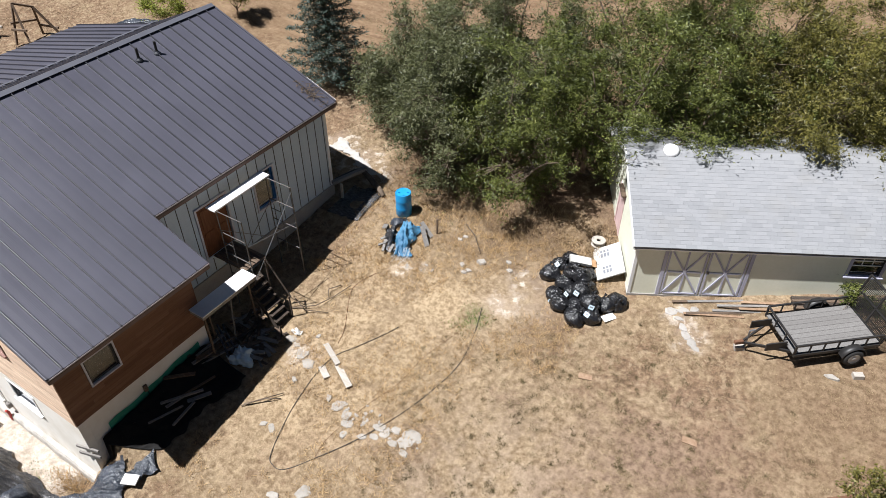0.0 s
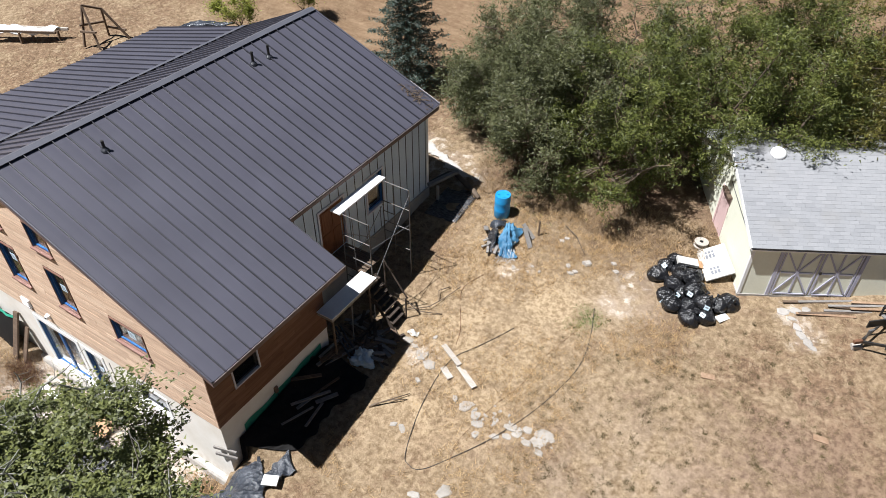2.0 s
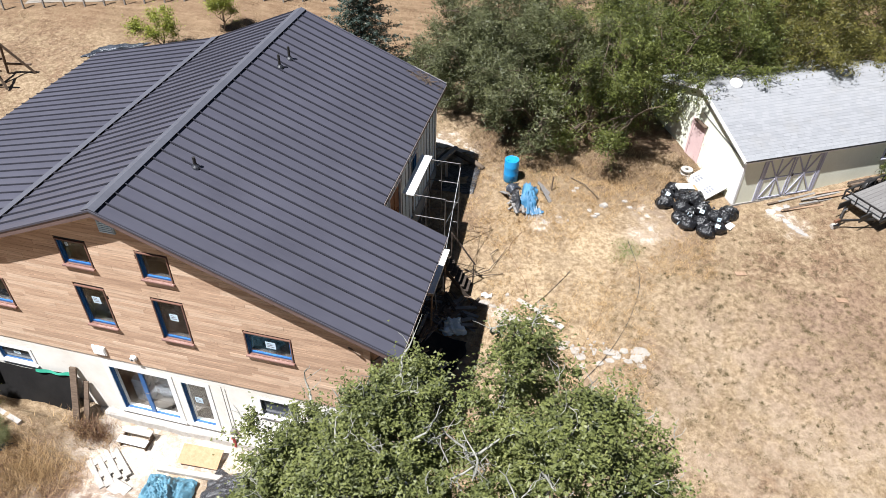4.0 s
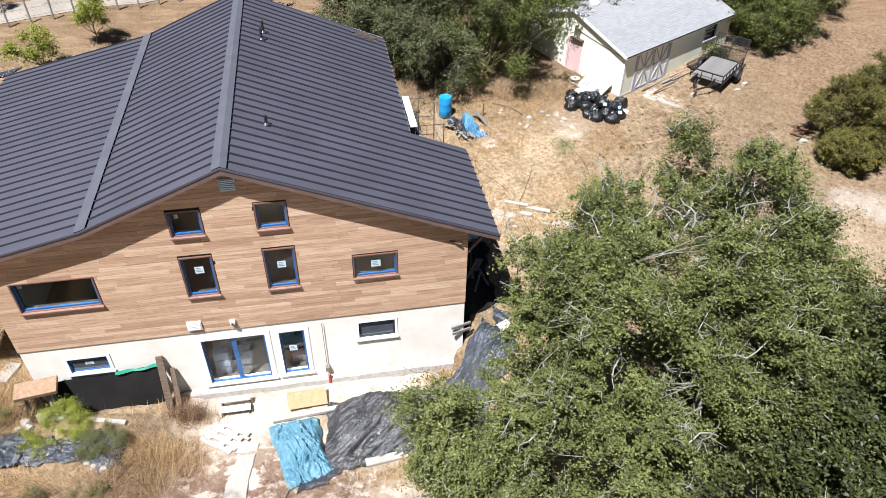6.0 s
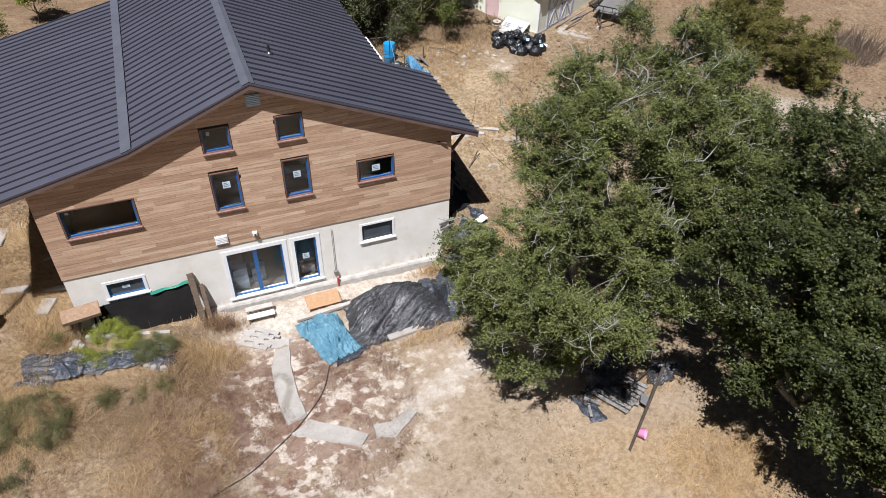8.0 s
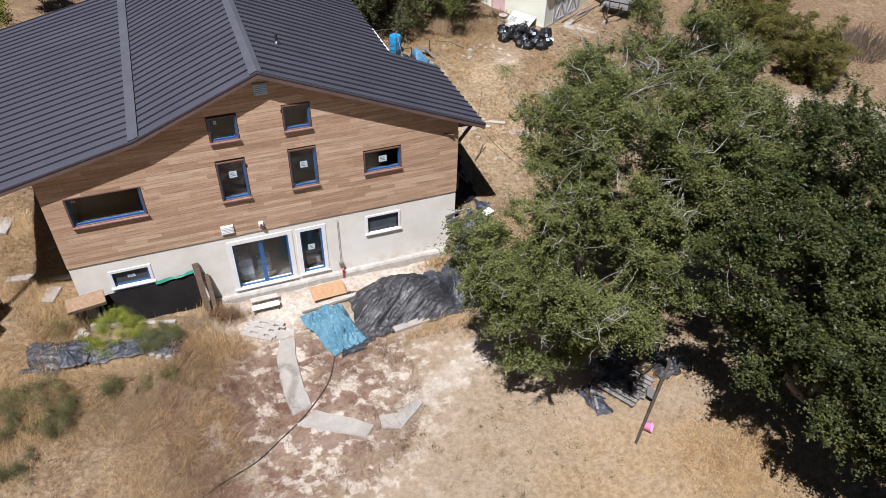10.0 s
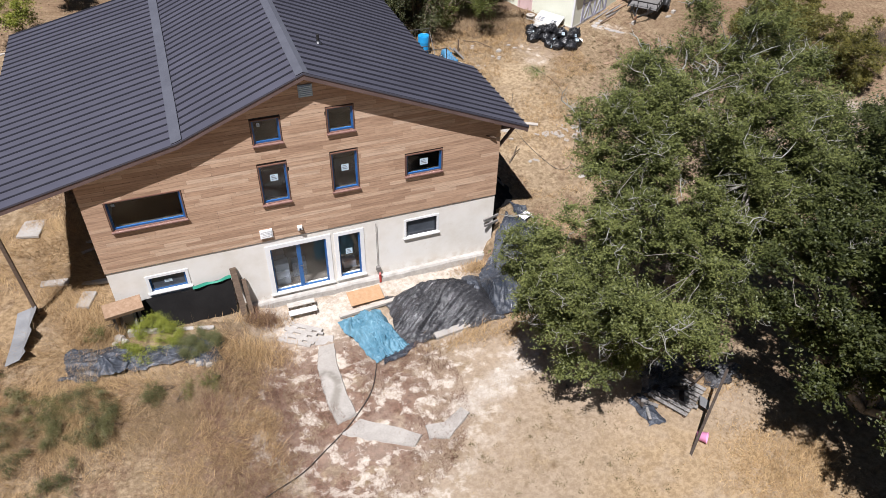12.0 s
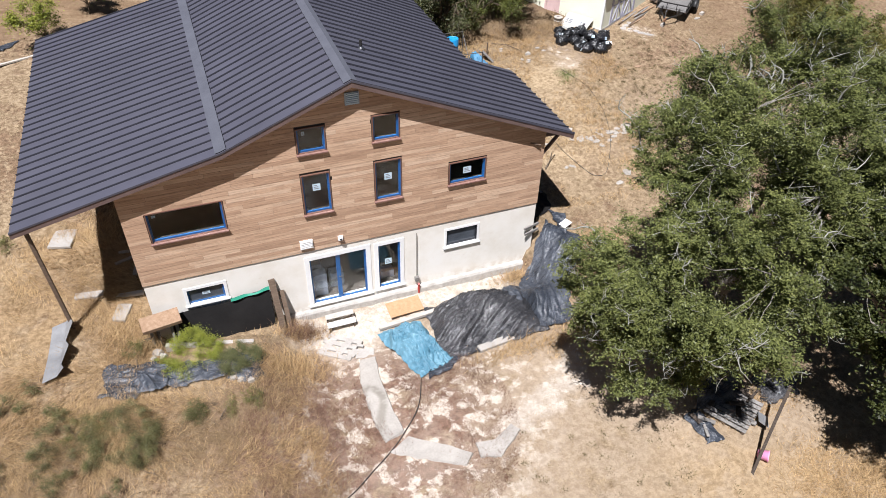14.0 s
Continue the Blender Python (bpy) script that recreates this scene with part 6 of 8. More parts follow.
# blue drum and the tarp-covered junk beside it
drum = thing("drum", "tall blue plastic drum standing on dry grass", "drum")
drum.location = on_ground(1.66, 12.46, -0.02)
part("body", Mesh().lathe([(0.0, 0.0), (0.26, 0.0), (0.285, 0.03), (0.288, 0.32), (0.292, 0.34), (0.288, 0.36), (0.288, 0.66), (0.292, 0.68), (0.288, 0.70), (0.286, 0.93), (0.276, 0.965)], (0, 0, 0), 28), BLUE_PLASTIC, drum, smooth=True)
part("lid", Mesh().lathe([(0.0, 0.955), (0.24, 0.955), (0.255, 0.972), (0.278, 0.972), (0.278, 0.945)], (0, 0, 0), 28), BLUE_PLASTIC, drum, "lighter blue closed lid")
for a in (0.6, 3.7):
    part("bung", Mesh().lathe([(0.0, 0.03), (0.035, 0.03), (0.035, 0.0)], (0.16 * math.cos(a), 0.16 * math.sin(a), 0.955), 10), BLUE_PLASTIC, drum)


def crumple(x, y, seed, stretch=(1.0, 1.0), turn=0.0):
    """Sharp-ridged creases of a crumpled sheet, about 0 to 1."""
    ca, sa = math.cos(math.radians(turn)), math.sin(math.radians(turn))
    p = Vector(((x * ca + y * sa) * stretch[0], (y * ca - x * sa) * stretch[1], seed * 1.7))
    q = p + noise.noise_vector(p * 0.9) * 0.5
    big = max(0.0, 1 - abs(noise.noise(q * 1.5)) * 3.2)
    mid = max(0.0, 1 - abs(noise.noise(q * 3.6 + Vector((5, 2, 0)))) * 2.8)
    fine = max(0.0, 1 - abs(noise.noise(q * 8.5 + Vector((1, 7, 0)))) * 2.4)
    return 0.60 * big ** 2.0 + 0.42 * mid ** 1.8 + 0.20 * fine ** 1.5


def draped(name, label, cat, quad, humps, material, seed, folds=0.09, ragged=0.10, lift=0.03, cell=0.045, stretch=(1.0, 1.0), turn=0.0):
    """A creased sheet over four ground corners, raised by heaps (x, y, radius, height) under it."""
    c = [Vector((x, y, 0)) for x, y in quad]
    nu = max(8, int(max((c[1] - c[0]).length, (c[2] - c[3]).length) / cell))
    nv = max(8, int(max((c[3] - c[0]).length, (c[2] - c[1]).length) / cell))

    def at(u, v):
        p = (c[0] * (1 - u) + c[1] * u) * (1 - v) + (c[3] * (1 - u) + c[2] * u) * v
        rim = max(abs(2 * u - 1), abs(2 * v - 1)) ** 3
        w = noise.noise_vector(Vector((p.x * 1.3, p.y * 1.3, seed))) * 2.2 + noise.noise_vector(Vector((p.x * 4.5, p.y * 4.5, seed + 9))) * 0.9
        x, y = p.x + w.x * ragged * rim, p.y + w.y * ragged * rim
        up = sum(h * math.exp(-(((x - hx) ** 2 + (y - hy) ** 2) / (r * r)) ** 1.3) for hx, hy, r, h in humps)
        inner = 1 - rim
        return (x, y, ground_z(x, y) + lift + up * min(1.0, 0.15 + 1.6 * inner) + folds * crumple(x, y, seed, stretch, turn) * (0.35 + 0.65 * inner))

    return tagged(part(name, sheet(nu, nv, at), material, smooth=True), label, cat)


draped("tarp", "torn faded blue tarp draped over scrap wood", "tarp", ((2.62, 10.45), (3.05, 10.65), (2.60, 11.90), (2.15, 11.70)), ((2.40, 11.55, 0.36, 0.42), (2.65, 11.05, 0.35, 0.24)), OLD_BLUE_TARP, 5, 0.26, 0.20, 0.05, 0.028, (3.2, 0.7), 26)
draped("tarp", "black and grey plastic scraps beside the blue tarp", "tarp", ((1.95, 10.75), (2.45, 10.55), (2.30, 11.45), (1.80, 11.50)), ((2.1, 11.1, 0.3, 0.30),), DARK_TARP, 7, 0.28, 0.22, 0.05, 0.03)
for k in range(14):
    a = rng.uniform(0, 1)
    x, y = 2.55 + 0.5 * a + rng.uniform(-0.05, 0.05), 10.75 + 0.15 * a
    st = part("strand", Mesh().tube([on_ground(x, y, 0.22), on_ground(x + 0.08, y - 0.25, 0.10), on_ground(x + rng.uniform(0, 0.2), y - rng.uniform(0.4, 0.7), 0.03)], [0.006, 0.005, 0.003], 4), STRAND)
    tagged(st, "frayed grey-white strand of the torn tarp", "strand", "frayed strands")
draped("tarp", "grey-blue tarp scrap at the foot of the drum", "tarp", ((1.45, 11.75), (1.95, 11.45), (2.25, 11.85), (1.75, 12.1)), ((1.85, 11.8, 0.3, 0.2),), GREY_TARP, 9, 0.12, 0.16, 0.04, 0.035)
boards("scrap_board", "grey weathered board under the blue tarp", 2.25, 10.9, 0.35, 0.45, 16, (0.3, 0.8), (GREY_PLANK, OLD_WOOD, GREY_PLANK), 0.06, None, "scrap beside the drum")
for x, y, dx, dy, h in ((2.95, 11.75, 0.45, 0.35, 0.45), (2.8, 11.95, 0.5, 0.1, 0.4), (1.75, 11.15, -0.3, -0.5, 0.35)):
    ob = part("board", Mesh().beam(on_ground(x, y, h), on_ground(x + dx, y - dy, 0.02), 0.16, 0.03), GREY_PLANK)
    tagged(ob, "grey board leaning on the tarp heap", "board", "scrap beside the drum")
stake = part("stake", Mesh().beam(on_ground(3.35, 12.1, -0.05), on_ground(3.36, 12.12, 0.62), 0.05, 0.05, (0, 1, 0)), OLD_WOOD)
tagged(stake, "brown wooden stake in the ground", "stake")
for k in range(26):
    a, d = rng.uniform(0, 6.28), rng.uniform(0.2, 0.9)
    if k < 9:
        stone(3.4 + d * math.cos(a), 10.6 + 0.7 * d * math.sin(a), rng.uniform(0.05, 0.10), rng.uniform(0.04, 0.09), 0.05, k)
stone(5.42, 11.72, 0.20, 0.13, 0.15, 3, "white rock on the dry grass", 20)
for x, y in ((4.9, 11.3), (5.2, 11.2), (5.1, 11.05), (4.2, 12.3), (4.3, 12.5), (6.2, 12.2), (6.4, 11.9)):
    stone(x, y, 0.12, 0.09, 0.06, int(10 * x + y))

# black bags against the shed
BAGS = [(7.95, 13.30, 0.9), (7.70, 12.30, 1.0), (7.72, 12.85, 0.8), (8.25, 12.75, 0.9), (8.30, 12.10, 1.0), (8.15, 11.62, 0.9), (8.62, 11.95, 0.85), (8.55, 11.30, 1.0), (9.02, 11.55, 1.0), (8.98, 12.35, 0.95),
        (9.10, 11.02, 1.0), (9.50, 11.25, 1.05), (9.45, 11.85, 0.95), (9.85, 11.95, 0.95), (10.02, 12.30, 1.0), (8.75, 12.85, 0.85)]
UPPER_BAGS = [(8.70, 12.45, 0.95), (8.95, 11.85, 1.0), (9.35, 11.55, 0.9), (8.40, 12.40, 0.8)]


def sack_mesh(rx, ry, rz, seed):
    """A filled plastic sack: taut belly, creases running up to the tied neck."""
    me, n, w = Mesh(), 20, 36
    q = Vector((seed * 3.1, seed * 1.7, 0))
    for i in range(n + 1):
        v = i / n
        belly = math.sin(math.pi * min(1.0, 0.16 + 0.84 * v) ** 0.85) ** 0.62
        for j in range(w):
            a = 2 * math.pi * j / w
            d = Vector((math.cos(a), math.sin(a), 2.0 * v))
            k = 1 + 0.16 * noise.noise(d * 1.3 + q) - 0.10 * abs(noise.noise(Vector((3.2 * d.x, 3.2 * d.y, 0.7 * d.z)) + q)) - (0.05 + 0.22 * v ** 3) * abs(noise.noise(Vector((7 * d.x, 7 * d.y, 0.6)) + q))
            z = v * rz * 1.9 + 0.06 * noise.noise(d * 1.9 - q)
            me.v.append((rx * belly * k * d.x, ry * belly * k * d.y, max(0.0, z if v > 0 else 0.0)))
    for i in range(n):
        me.f += [(i * w + j, i * w + (j + 1) % w, (i + 1) * w + (j + 1) % w, (i + 1) * w + j) for j in range(w)]
    me.f += [tuple(reversed(range(w))), tuple(n * w + j for j in range(w))]
    return me


for k, (x, y, s) in enumerate(BAGS + UPPER_BAGS):
    up = k >= len(BAGS)
    bag = thing("rubbish_bag", "full black plastic rubbish bag, tied and shiny", "bag", "rubbish bags by the shed")
    bag.matrix_basis = pose(x, y, ground_z(x, y) + (0.26 if up else -0.03), rng.uniform(-32, 32), rng.uniform(-32, 32), rng.uniform(-40, 40))
    part("body", sack_mesh(0.37 * s, 0.33 * s, 0.25 * s, 30 + k), BLACK_BAG, bag, smooth=True)
    part("knot", Mesh().tube([(0.0, 0, 0.42 * s), (0.03, 0.02, 0.50 * s), (0.10, 0.04, 0.56 * s)], [0.045, 0.022, 0.06], 7), BLACK_BAG, bag, smooth=True)
    if k % 3 != 1:
        pr = part("print", Mesh().box(-0.085, 0.085, -0.005, 0.004, -0.07, 0.07), STICKER, bag, "pale printed patch")
        pr.matrix_basis = pose(0.04 * s, -0.325 * s, 0.27 * s, -24, 0, rng.uniform(-12, 12))
        part("print_bar", Mesh().box(-0.05, 0.05, -0.009, -0.005, -0.01, 0.03), INK, pr)
box_ = thing("cardboard_box", "flattened white and brown cardboard box among the bags", "box")
box_.matrix_basis = pose(8.35, 13.1, ground_z(8.35, 13.1) + 0.30, 8, 12, 30)
part("side", Mesh().box(-0.36, 0.36, -0.16, 0.16, 0.0, 0.10), DIRTY_WHITE, box_)
part("flap", Mesh().box(0.36, 0.55, -0.15, 0.15, 0.02, 0.04), PLYWOOD, box_, "torn brown flap")
sc = part("scrap_sheet", Mesh().box(-0.22, 0.22, -0.12, 0.12, 0, 0.02), WHITE)
sc.matrix_basis = pose(10.05, 11.62, ground_z(10.05, 11.62) + 0.05, 8, 4, 60)
tagged(sc, "white scrap of panel beside the bags", "panel")
# white panels leaning on the gable, their print unreadable
for k, (y0, y1, x0, zt) in enumerate(((0.45, 1.95, -0.90, 0.42),)):
    pn = thing("insulation_panel", "white insulation panel leaning on the shed wall", "panel", "", SHED)
    d = Vector((-0.06 - x0, 0, zt)).normalized()
    n = Vector((-d.z, 0, d.x))
    base = Vector((x0, y0, 0.02 + 0.05 * k))
    vs = [base + d * u * math.hypot(x0 + 0.06, zt) + Vector((0, v * (y1 - y0), 0)) + n * w for w in (0, 0.04) for u, v in ((0, 0), (1, 0), (1, 1), (0, 1))]
    part("board_face", Mesh().add(vs, [(3, 2, 1, 0), (4, 5, 6, 7), (0, 1, 5, 4), (1, 2, 6, 5), (2, 3, 7, 6), (3, 0, 4, 7)]), DIRTY_WHITE, pn)
    for i in range(3):
        for y_bar, w_bar in ((0.20, 0.16), (0.42, 0.10), (0.98, 0.18), (1.22, 0.10)):
            o = base + d * (0.24 + 0.11 * i) + Vector((0, y_bar, 0)) + n * 0.044
            part("print_bar", Mesh().add([o, o + d * 0.07, o + d * 0.07 + Vector((0, w_bar, 0)), o + Vector((0, w_bar, 0))], [(0, 1, 2, 3)]), INK, pn)
spool = thing("cable_spool", "small pale cable spool lying by the shed", "spool")
spool.location = on_ground(8.45, 14.35, 0.0)
part("flange", Mesh().lathe([(0.07, 0.0), (0.24, 0.0), (0.24, 0.03), (0.07, 0.03)], (0, 0, 0), 18), PALE_WOOD, spool)
part("flange", Mesh().lathe([(0.07, 0.17), (0.24, 0.17), (0.24, 0.20), (0.07, 0.20)], (0, 0, 0), 18), PALE_WOOD, spool)
part("drum_core", Mesh().lathe([(0.15, 0.03), (0.15, 0.17)], (0, 0, 0), 18), PALE_WOOD, spool)

# boards along the shed's foot
for k in range(9):
    l, y = rng.uniform(1.6, 3.0), -0.24 - 0.075 * k + rng.uniform(-0.03, 0.03)
    x = 1.2 + rng.uniform(0, 2.4)
    c = SHED @ Vector((x + l / 2, y, 0))
    ob = new("loose_board", Mesh().box(-l / 2, l / 2, -0.045, 0.045, 0, 0.02, c=0.004).data("loose_board", (GREY_PLANK, OLD_WOOD, OLD_PLY)[k % 3]))
    ob.matrix_basis = pose(c.x, c.y, ground_z(c.x, c.y) + 0.02, 0, 0, 30 + rng.uniform(-5, 5))
    tagged(ob, "long loose board lying along the shed", "board", "boards along the shed")
for k in range(8):
    c = SHED @ Vector((6.6, -0.25 - 0.13 * (k % 4), 0))
    ob = new("stacked_board", Mesh().box(-1.7, 1.7, -0.06, 0.06, 0, 0.04, c=0.004).data("stacked_board", (DARK_WOOD, OLD_WOOD)[k % 2]))
    ob.matrix_basis = pose(c.x, c.y, ground_z(c.x, c.y) + 0.03 + 0.055 * (k // 4), 0, 0, 30 + rng.uniform(-2, 2))
    tagged(ob, "dark reddish board in a low stack by the shed", "board", "board stack by the shed")
def rubble(x, y, rx, ry, seed, turn, label="thin crumbled white plaster on the ground", mat=RUBBLE):
    ob = stone(x, y, rx, ry, 0.035, seed, label, turn)
    ob.data.materials[0] = mat
    ob.name = "rubble_piece"
    return tagged(ob, label, "rubble", "crumbled plaster")


for k, (x, y, rx, ry, a) in enumerate(((11.6, 12.85, 0.26, 0.16, 30), (11.95, 13.05, 0.24, 0.17, 10), (12.2, 13.25, 0.15, 0.12, 60), (11.9, 12.7, 0.16, 0.10, 0), (12.12, 12.45, 0.22, 0.12, -50), (12.32, 12.2, 0.24, 0.13, -40), (12.52, 12.0, 0.22, 0.14, -48), (12.72, 11.82, 0.14, 0.10, -30))):
    rubble(x, y, rx, ry, 500 + k, a, mat=CONCRETE)

draped("plaster_spill", "crumbled white plaster spilt behind the house", "rubble", ((-3.2, 14.35), (-0.25, 13.40), (-0.15, 13.62), (-3.1, 14.85)), ((-1.6, 14.1, 0.5, 0.06), (-2.7, 14.5, 0.4, 0.08)), RUBBLE, 63, 0.07, 0.22, 0.02, 0.05)
for k in range(12):
    f = rng.random()
    rubble(-3.3 + 3.1 * f + rng.gauss(0, 0.2), 14.60 - 0.95 * f + rng.gauss(0, 0.25), rng.uniform(0.05, 0.11), rng.uniform(0.04, 0.09), 540 + k, rng.uniform(0, 180), "crumbled white plaster behind the house")

# utility trailer
TR = pose(15.62, 13.92, ground_z(15.57, 13.86), 0, -1.5, 41.0)
trailer = thing("trailer", "black steel utility trailer with a grey plank bed", "trailer", m=TR)
TRAILER_PLANK = make_weathered("grey_trailer_plank", (0.12, 0.112, 0.107), (0.178, 0.170, 0.162), (0.23, 0.222, 0.213), (3.0, 3.0, 3.0))
BL, BW, BZ = 1.30, 0.80, 0.50
for k in range(9):
    y = -BW + 0.03 + (2 * BW - 0.06) / 9 * k
    part("bed_plank", Mesh().box(-BL, BL, y, y + 0.165, BZ - 0.04, BZ, c=0.004), TRAILER_PLANK, trailer)
for s in (-1, 1):
    part("side_rail", Mesh().beam((-BL, s * BW, BZ + 0.32), (BL, s * BW, BZ + 0.32), 0.05, 0.05), BLACK_STEEL, trailer)
    part("side_frame", Mesh().beam((-BL, s * (BW + 0.01), BZ - 0.06), (BL, s * (BW + 0.01), BZ - 0.06), 0.05, 0.09), BLACK_STEEL, trailer)
    for k in range(7):
        x = -BL + 0.03 + (2 * BL - 0.06) / 6 * k
        part("upright", Mesh().beam((x, s * BW, BZ - 0.02), (x, s * BW, BZ + 0.30), 0.035, 0.035, (0, 1, 0)), BLACK_STEEL, trailer)
    wheel = part("wheel", Mesh(), None, trailer, "black tyre on a pale steel rim")
    wheel.matrix_basis = pose(0.42, s * (BW + 0.19), 0.29, 90, 0, 0)
    part("tyre", Mesh().lathe([(0.17, -0.09), (0.26, -0.10), (0.29, -0.06), (0.295, 0.0), (0.29, 0.06), (0.26, 0.10), (0.17, 0.09)], (0, 0, 0), 26), RUBBER, wheel, smooth=True)
    part("rim", Mesh().lathe([(0.0, -0.085), (0.05, -0.10), (0.06, -0.075), (0.13, -0.065), (0.165, -0.075), (0.178, -0.098), (0.178, 0.098), (0.165, 0.075), (0.13, 0.065), (0.06, 0.075), (0.05, 0.10), (0.0, 0.085)], (0, 0, 0), 22), RIM, wheel, smooth=True)
    fen = Mesh()
    n = 12
    for i in range(n + 1):
        a = math.pi * (0.06 + 0.88 * i / n)
        for y in (s * (BW + 0.04), s * (BW + 0.26)):
            for r in (0.36, 0.375):
                fen.v.append((0.42 + r * math.cos(a), y, 0.29 + r * math.sin(a)))
    for i in range(n):
        k = 4 * i
        fen.f += [(k + 1, k + 3, k + 7, k + 5), (k, k + 4, k + 6, k + 2), (k + 2, k + 6, k + 7, k + 3), (k, k + 1, k + 5, k + 4)]
    part("mudguard", fen, BLACK_STEEL, trailer, smooth=True)
part("front_rail", Mesh().beam((-BL, -BW, BZ + 0.32), (-BL, BW, BZ + 0.32), 0.05, 0.05), BLACK_STEEL, trailer)
for k in range(4):
    y = -BW + 2 * BW / 3 * k
    part("upright", Mesh().beam((-BL, y, BZ - 0.02), (-BL, y, BZ + 0.30), 0.035, 0.035, (0, 1, 0)), BLACK_STEEL, trailer)
part("axle", Mesh().beam((0.42, -BW - 0.1, 0.29), (0.42, BW + 0.1, 0.29), 0.05, 0.05), BLACK_STEEL, trailer)
for s in (-1, 1):
    part("drawbar", Mesh().beam((-BL + 0.1, s * 0.62, BZ - 0.12), (-2.42, 0.0, BZ - 0.16), 0.05, 0.08), BLACK_STEEL, trailer)
part("coupler", Mesh().box(-2.62, -2.36, -0.05, 0.05, BZ - 0.2, BZ - 0.08, c=0.02), RUST, trailer)
part("jack", Mesh().tube([(-2.2, 0.08, 0.02), (-2.2, 0.08, BZ + 0.18), (-2.05, 0.08, BZ + 0.2)], 0.028, 8), STEEL, trailer)
for u in (-0.5, 0.5):
    part("tool_tray", Mesh().box(-1.95, -1.33, u * 0.9 - 0.02, u * 0.9 + 0.02, BZ - 0.12, BZ + 0.15), BLACK_STEEL, trailer)
gate = part("ramp_gate", Mesh(), None, trailer, "raised mesh loading ramp")
gate.matrix_basis = pose(BL + 0.03, 0, BZ - 0.02, 0, 14, 0)
for a, b in (((0, -BW, 0), (0, -BW, 1.2)), ((0, BW, 0), (0, BW, 1.2)), ((0, -BW, 1.2), (0, BW, 1.2)), ((0, -BW, 0.02), (0, BW, 0.02)), ((0, 0, 0), (0, 0, 1.2)), ((0, -BW, 0.6), (0, BW, 0.6))):
    part("gate_bar", Mesh().beam(a, b, 0.04, 0.04, (1, 0, 0)), BLACK_STEEL, gate)
wires = Mesh()
for k in range(1, 34):
    y = -BW + 2 * BW * k / 34
    wires.beam((0, y, 0.03), (0, y, 1.18), 0.010, 0.010, (1, 0, 0))
for k in range(1, 26):
    wires.beam((0.004, -BW, 1.2 * k / 26), (0.004, BW, 1.2 * k / 26), 0.010, 0.010, (1, 0, 0))
tagged(part("wire_mesh", wires, BLACK_STEEL, gate), kind="stuff")
for x, y, lab in ((13.78, 12.42, "pale block under the trailer's coupler"), (16.9, 13.2, "pale wheel chock beside the trailer")):
    ob = new("block", Mesh().box(-0.14, 0.14, -0.09, 0.09, 0, 0.15, c=0.015).data("block", PALE_WOOD))
    ob.matrix_basis = pose(x, y, ground_z(x, y) - 0.01, 0, 0, 30)
    tagged(ob, lab, "block")
stone(16.3, 12.8, 0.24, 0.09, 0.1, 8, "long pale rock beside the trailer wheel", 5)

# hose, planks and stones on the open grass
def hose(name, label, pts, r, material=HOSE):
    """A smooth line through ground points."""
    fine = []
    p = [Vector((x, y, 0)) for x, y in pts]
    for i in range(len(p) - 1):
        a, b, c, d = p[max(i - 1, 0)], p[i], p[i + 1], p[min(i + 2, len(p) - 1)]
        for k in range(8):
            t = k / 8
            q = 0.5 * ((2 * b) + (c - a) * t + (2 * a - 5 * b + 4 * c - d) * t * t + (3 * b - a - 3 * c + d) * t ** 3)
            fine.append(on_ground(q.x, q.y, r * 1.2 + 0.01))
    fine.append(on_ground(p[-1].x, p[-1].y, r * 1.2))
    return tagged(part(name, Mesh().tube(fine, r, 6), material, smooth=True), label, "hose")


hose("hose", "long black irrigation hose lying in a loop", [(4.55, 8.1), (3.95, 6.9), (3.48, 5.95), (3.55, 4.4), (3.94, 2.95), (4.25, 2.55), (4.8, 2.75), (5.93, 4.45), (6.55, 5.9), (6.85, 7.05), (6.95, 8.0), (6.79, 8.95), (6.43, 10.05)], 0.010)
hose("cord", "thin reddish cord lying on the grass", [(6.3, 8.9), (5.9, 7.6), (5.75, 6.4), (5.4, 5.2), (5.1, 3.9), (5.2, 3.2)], 0.005, RUST)
hose("cord", "thin reddish cord lying on the grass", [(2.6, 9.6), (2.3, 8.6), (3.1, 7.2), (3.3, 6.6)], 0.008, RUST)
for x, y, l, w, a, lab in ((3.40, 6.18, 0.95, 0.17, -27, "long pale plank lying on the grass"), (4.20, 5.75, 0.95, 0.19, -29, "long pale plank lying on the grass"), (3.62, 5.55, 0.5, 0.2, -30, "broken pale plank lying on the grass")):
    ob = new("plank_board", Mesh().box(-l / 2, l / 2, -w / 2, w / 2, 0, 0.045, c=0.006).data("plank_board", PALE_WOOD))
    ob.matrix_basis = pose(x, y, ground_z(x, y) + 0.0, 0, 0, a)
    tagged(ob, lab, "plank", "planks on the grass")
FLAGS = [(4.69, 4.89, .24), (5.1, 4.82, .2), (5.3, 4.58, .2), (6.13, 4.96, .22), (6.42, 4.84, .2), (7.02, 5.2, .24), (7.27, 5.22, .2), (7.03, 4.89, .22), (5.41, 4.26, .16), (5.56, 2.44, .27), (3.5, 3.36, .17),
         (6.62, 5.1, .15), (6.75, 4.72, .16), (5.7, 4.9, .14), (2.6, 5.75, .24), (3.0, 5.55, .22), (1.9, 6.0, .18), (2.2, 5.92, .14), (6.2, 4.62, .15), (5.9, 4.45, .12), (7.2, 4.62, .14)]
for k, (x, y, r) in enumerate(FLAGS):
    stone(x, y, r * 1.12, r * rng.uniform(0.65, 0.9), 0.028, 100 + k, "flat pale broken stone sunk in dry grass", rng.uniform(0, 180))
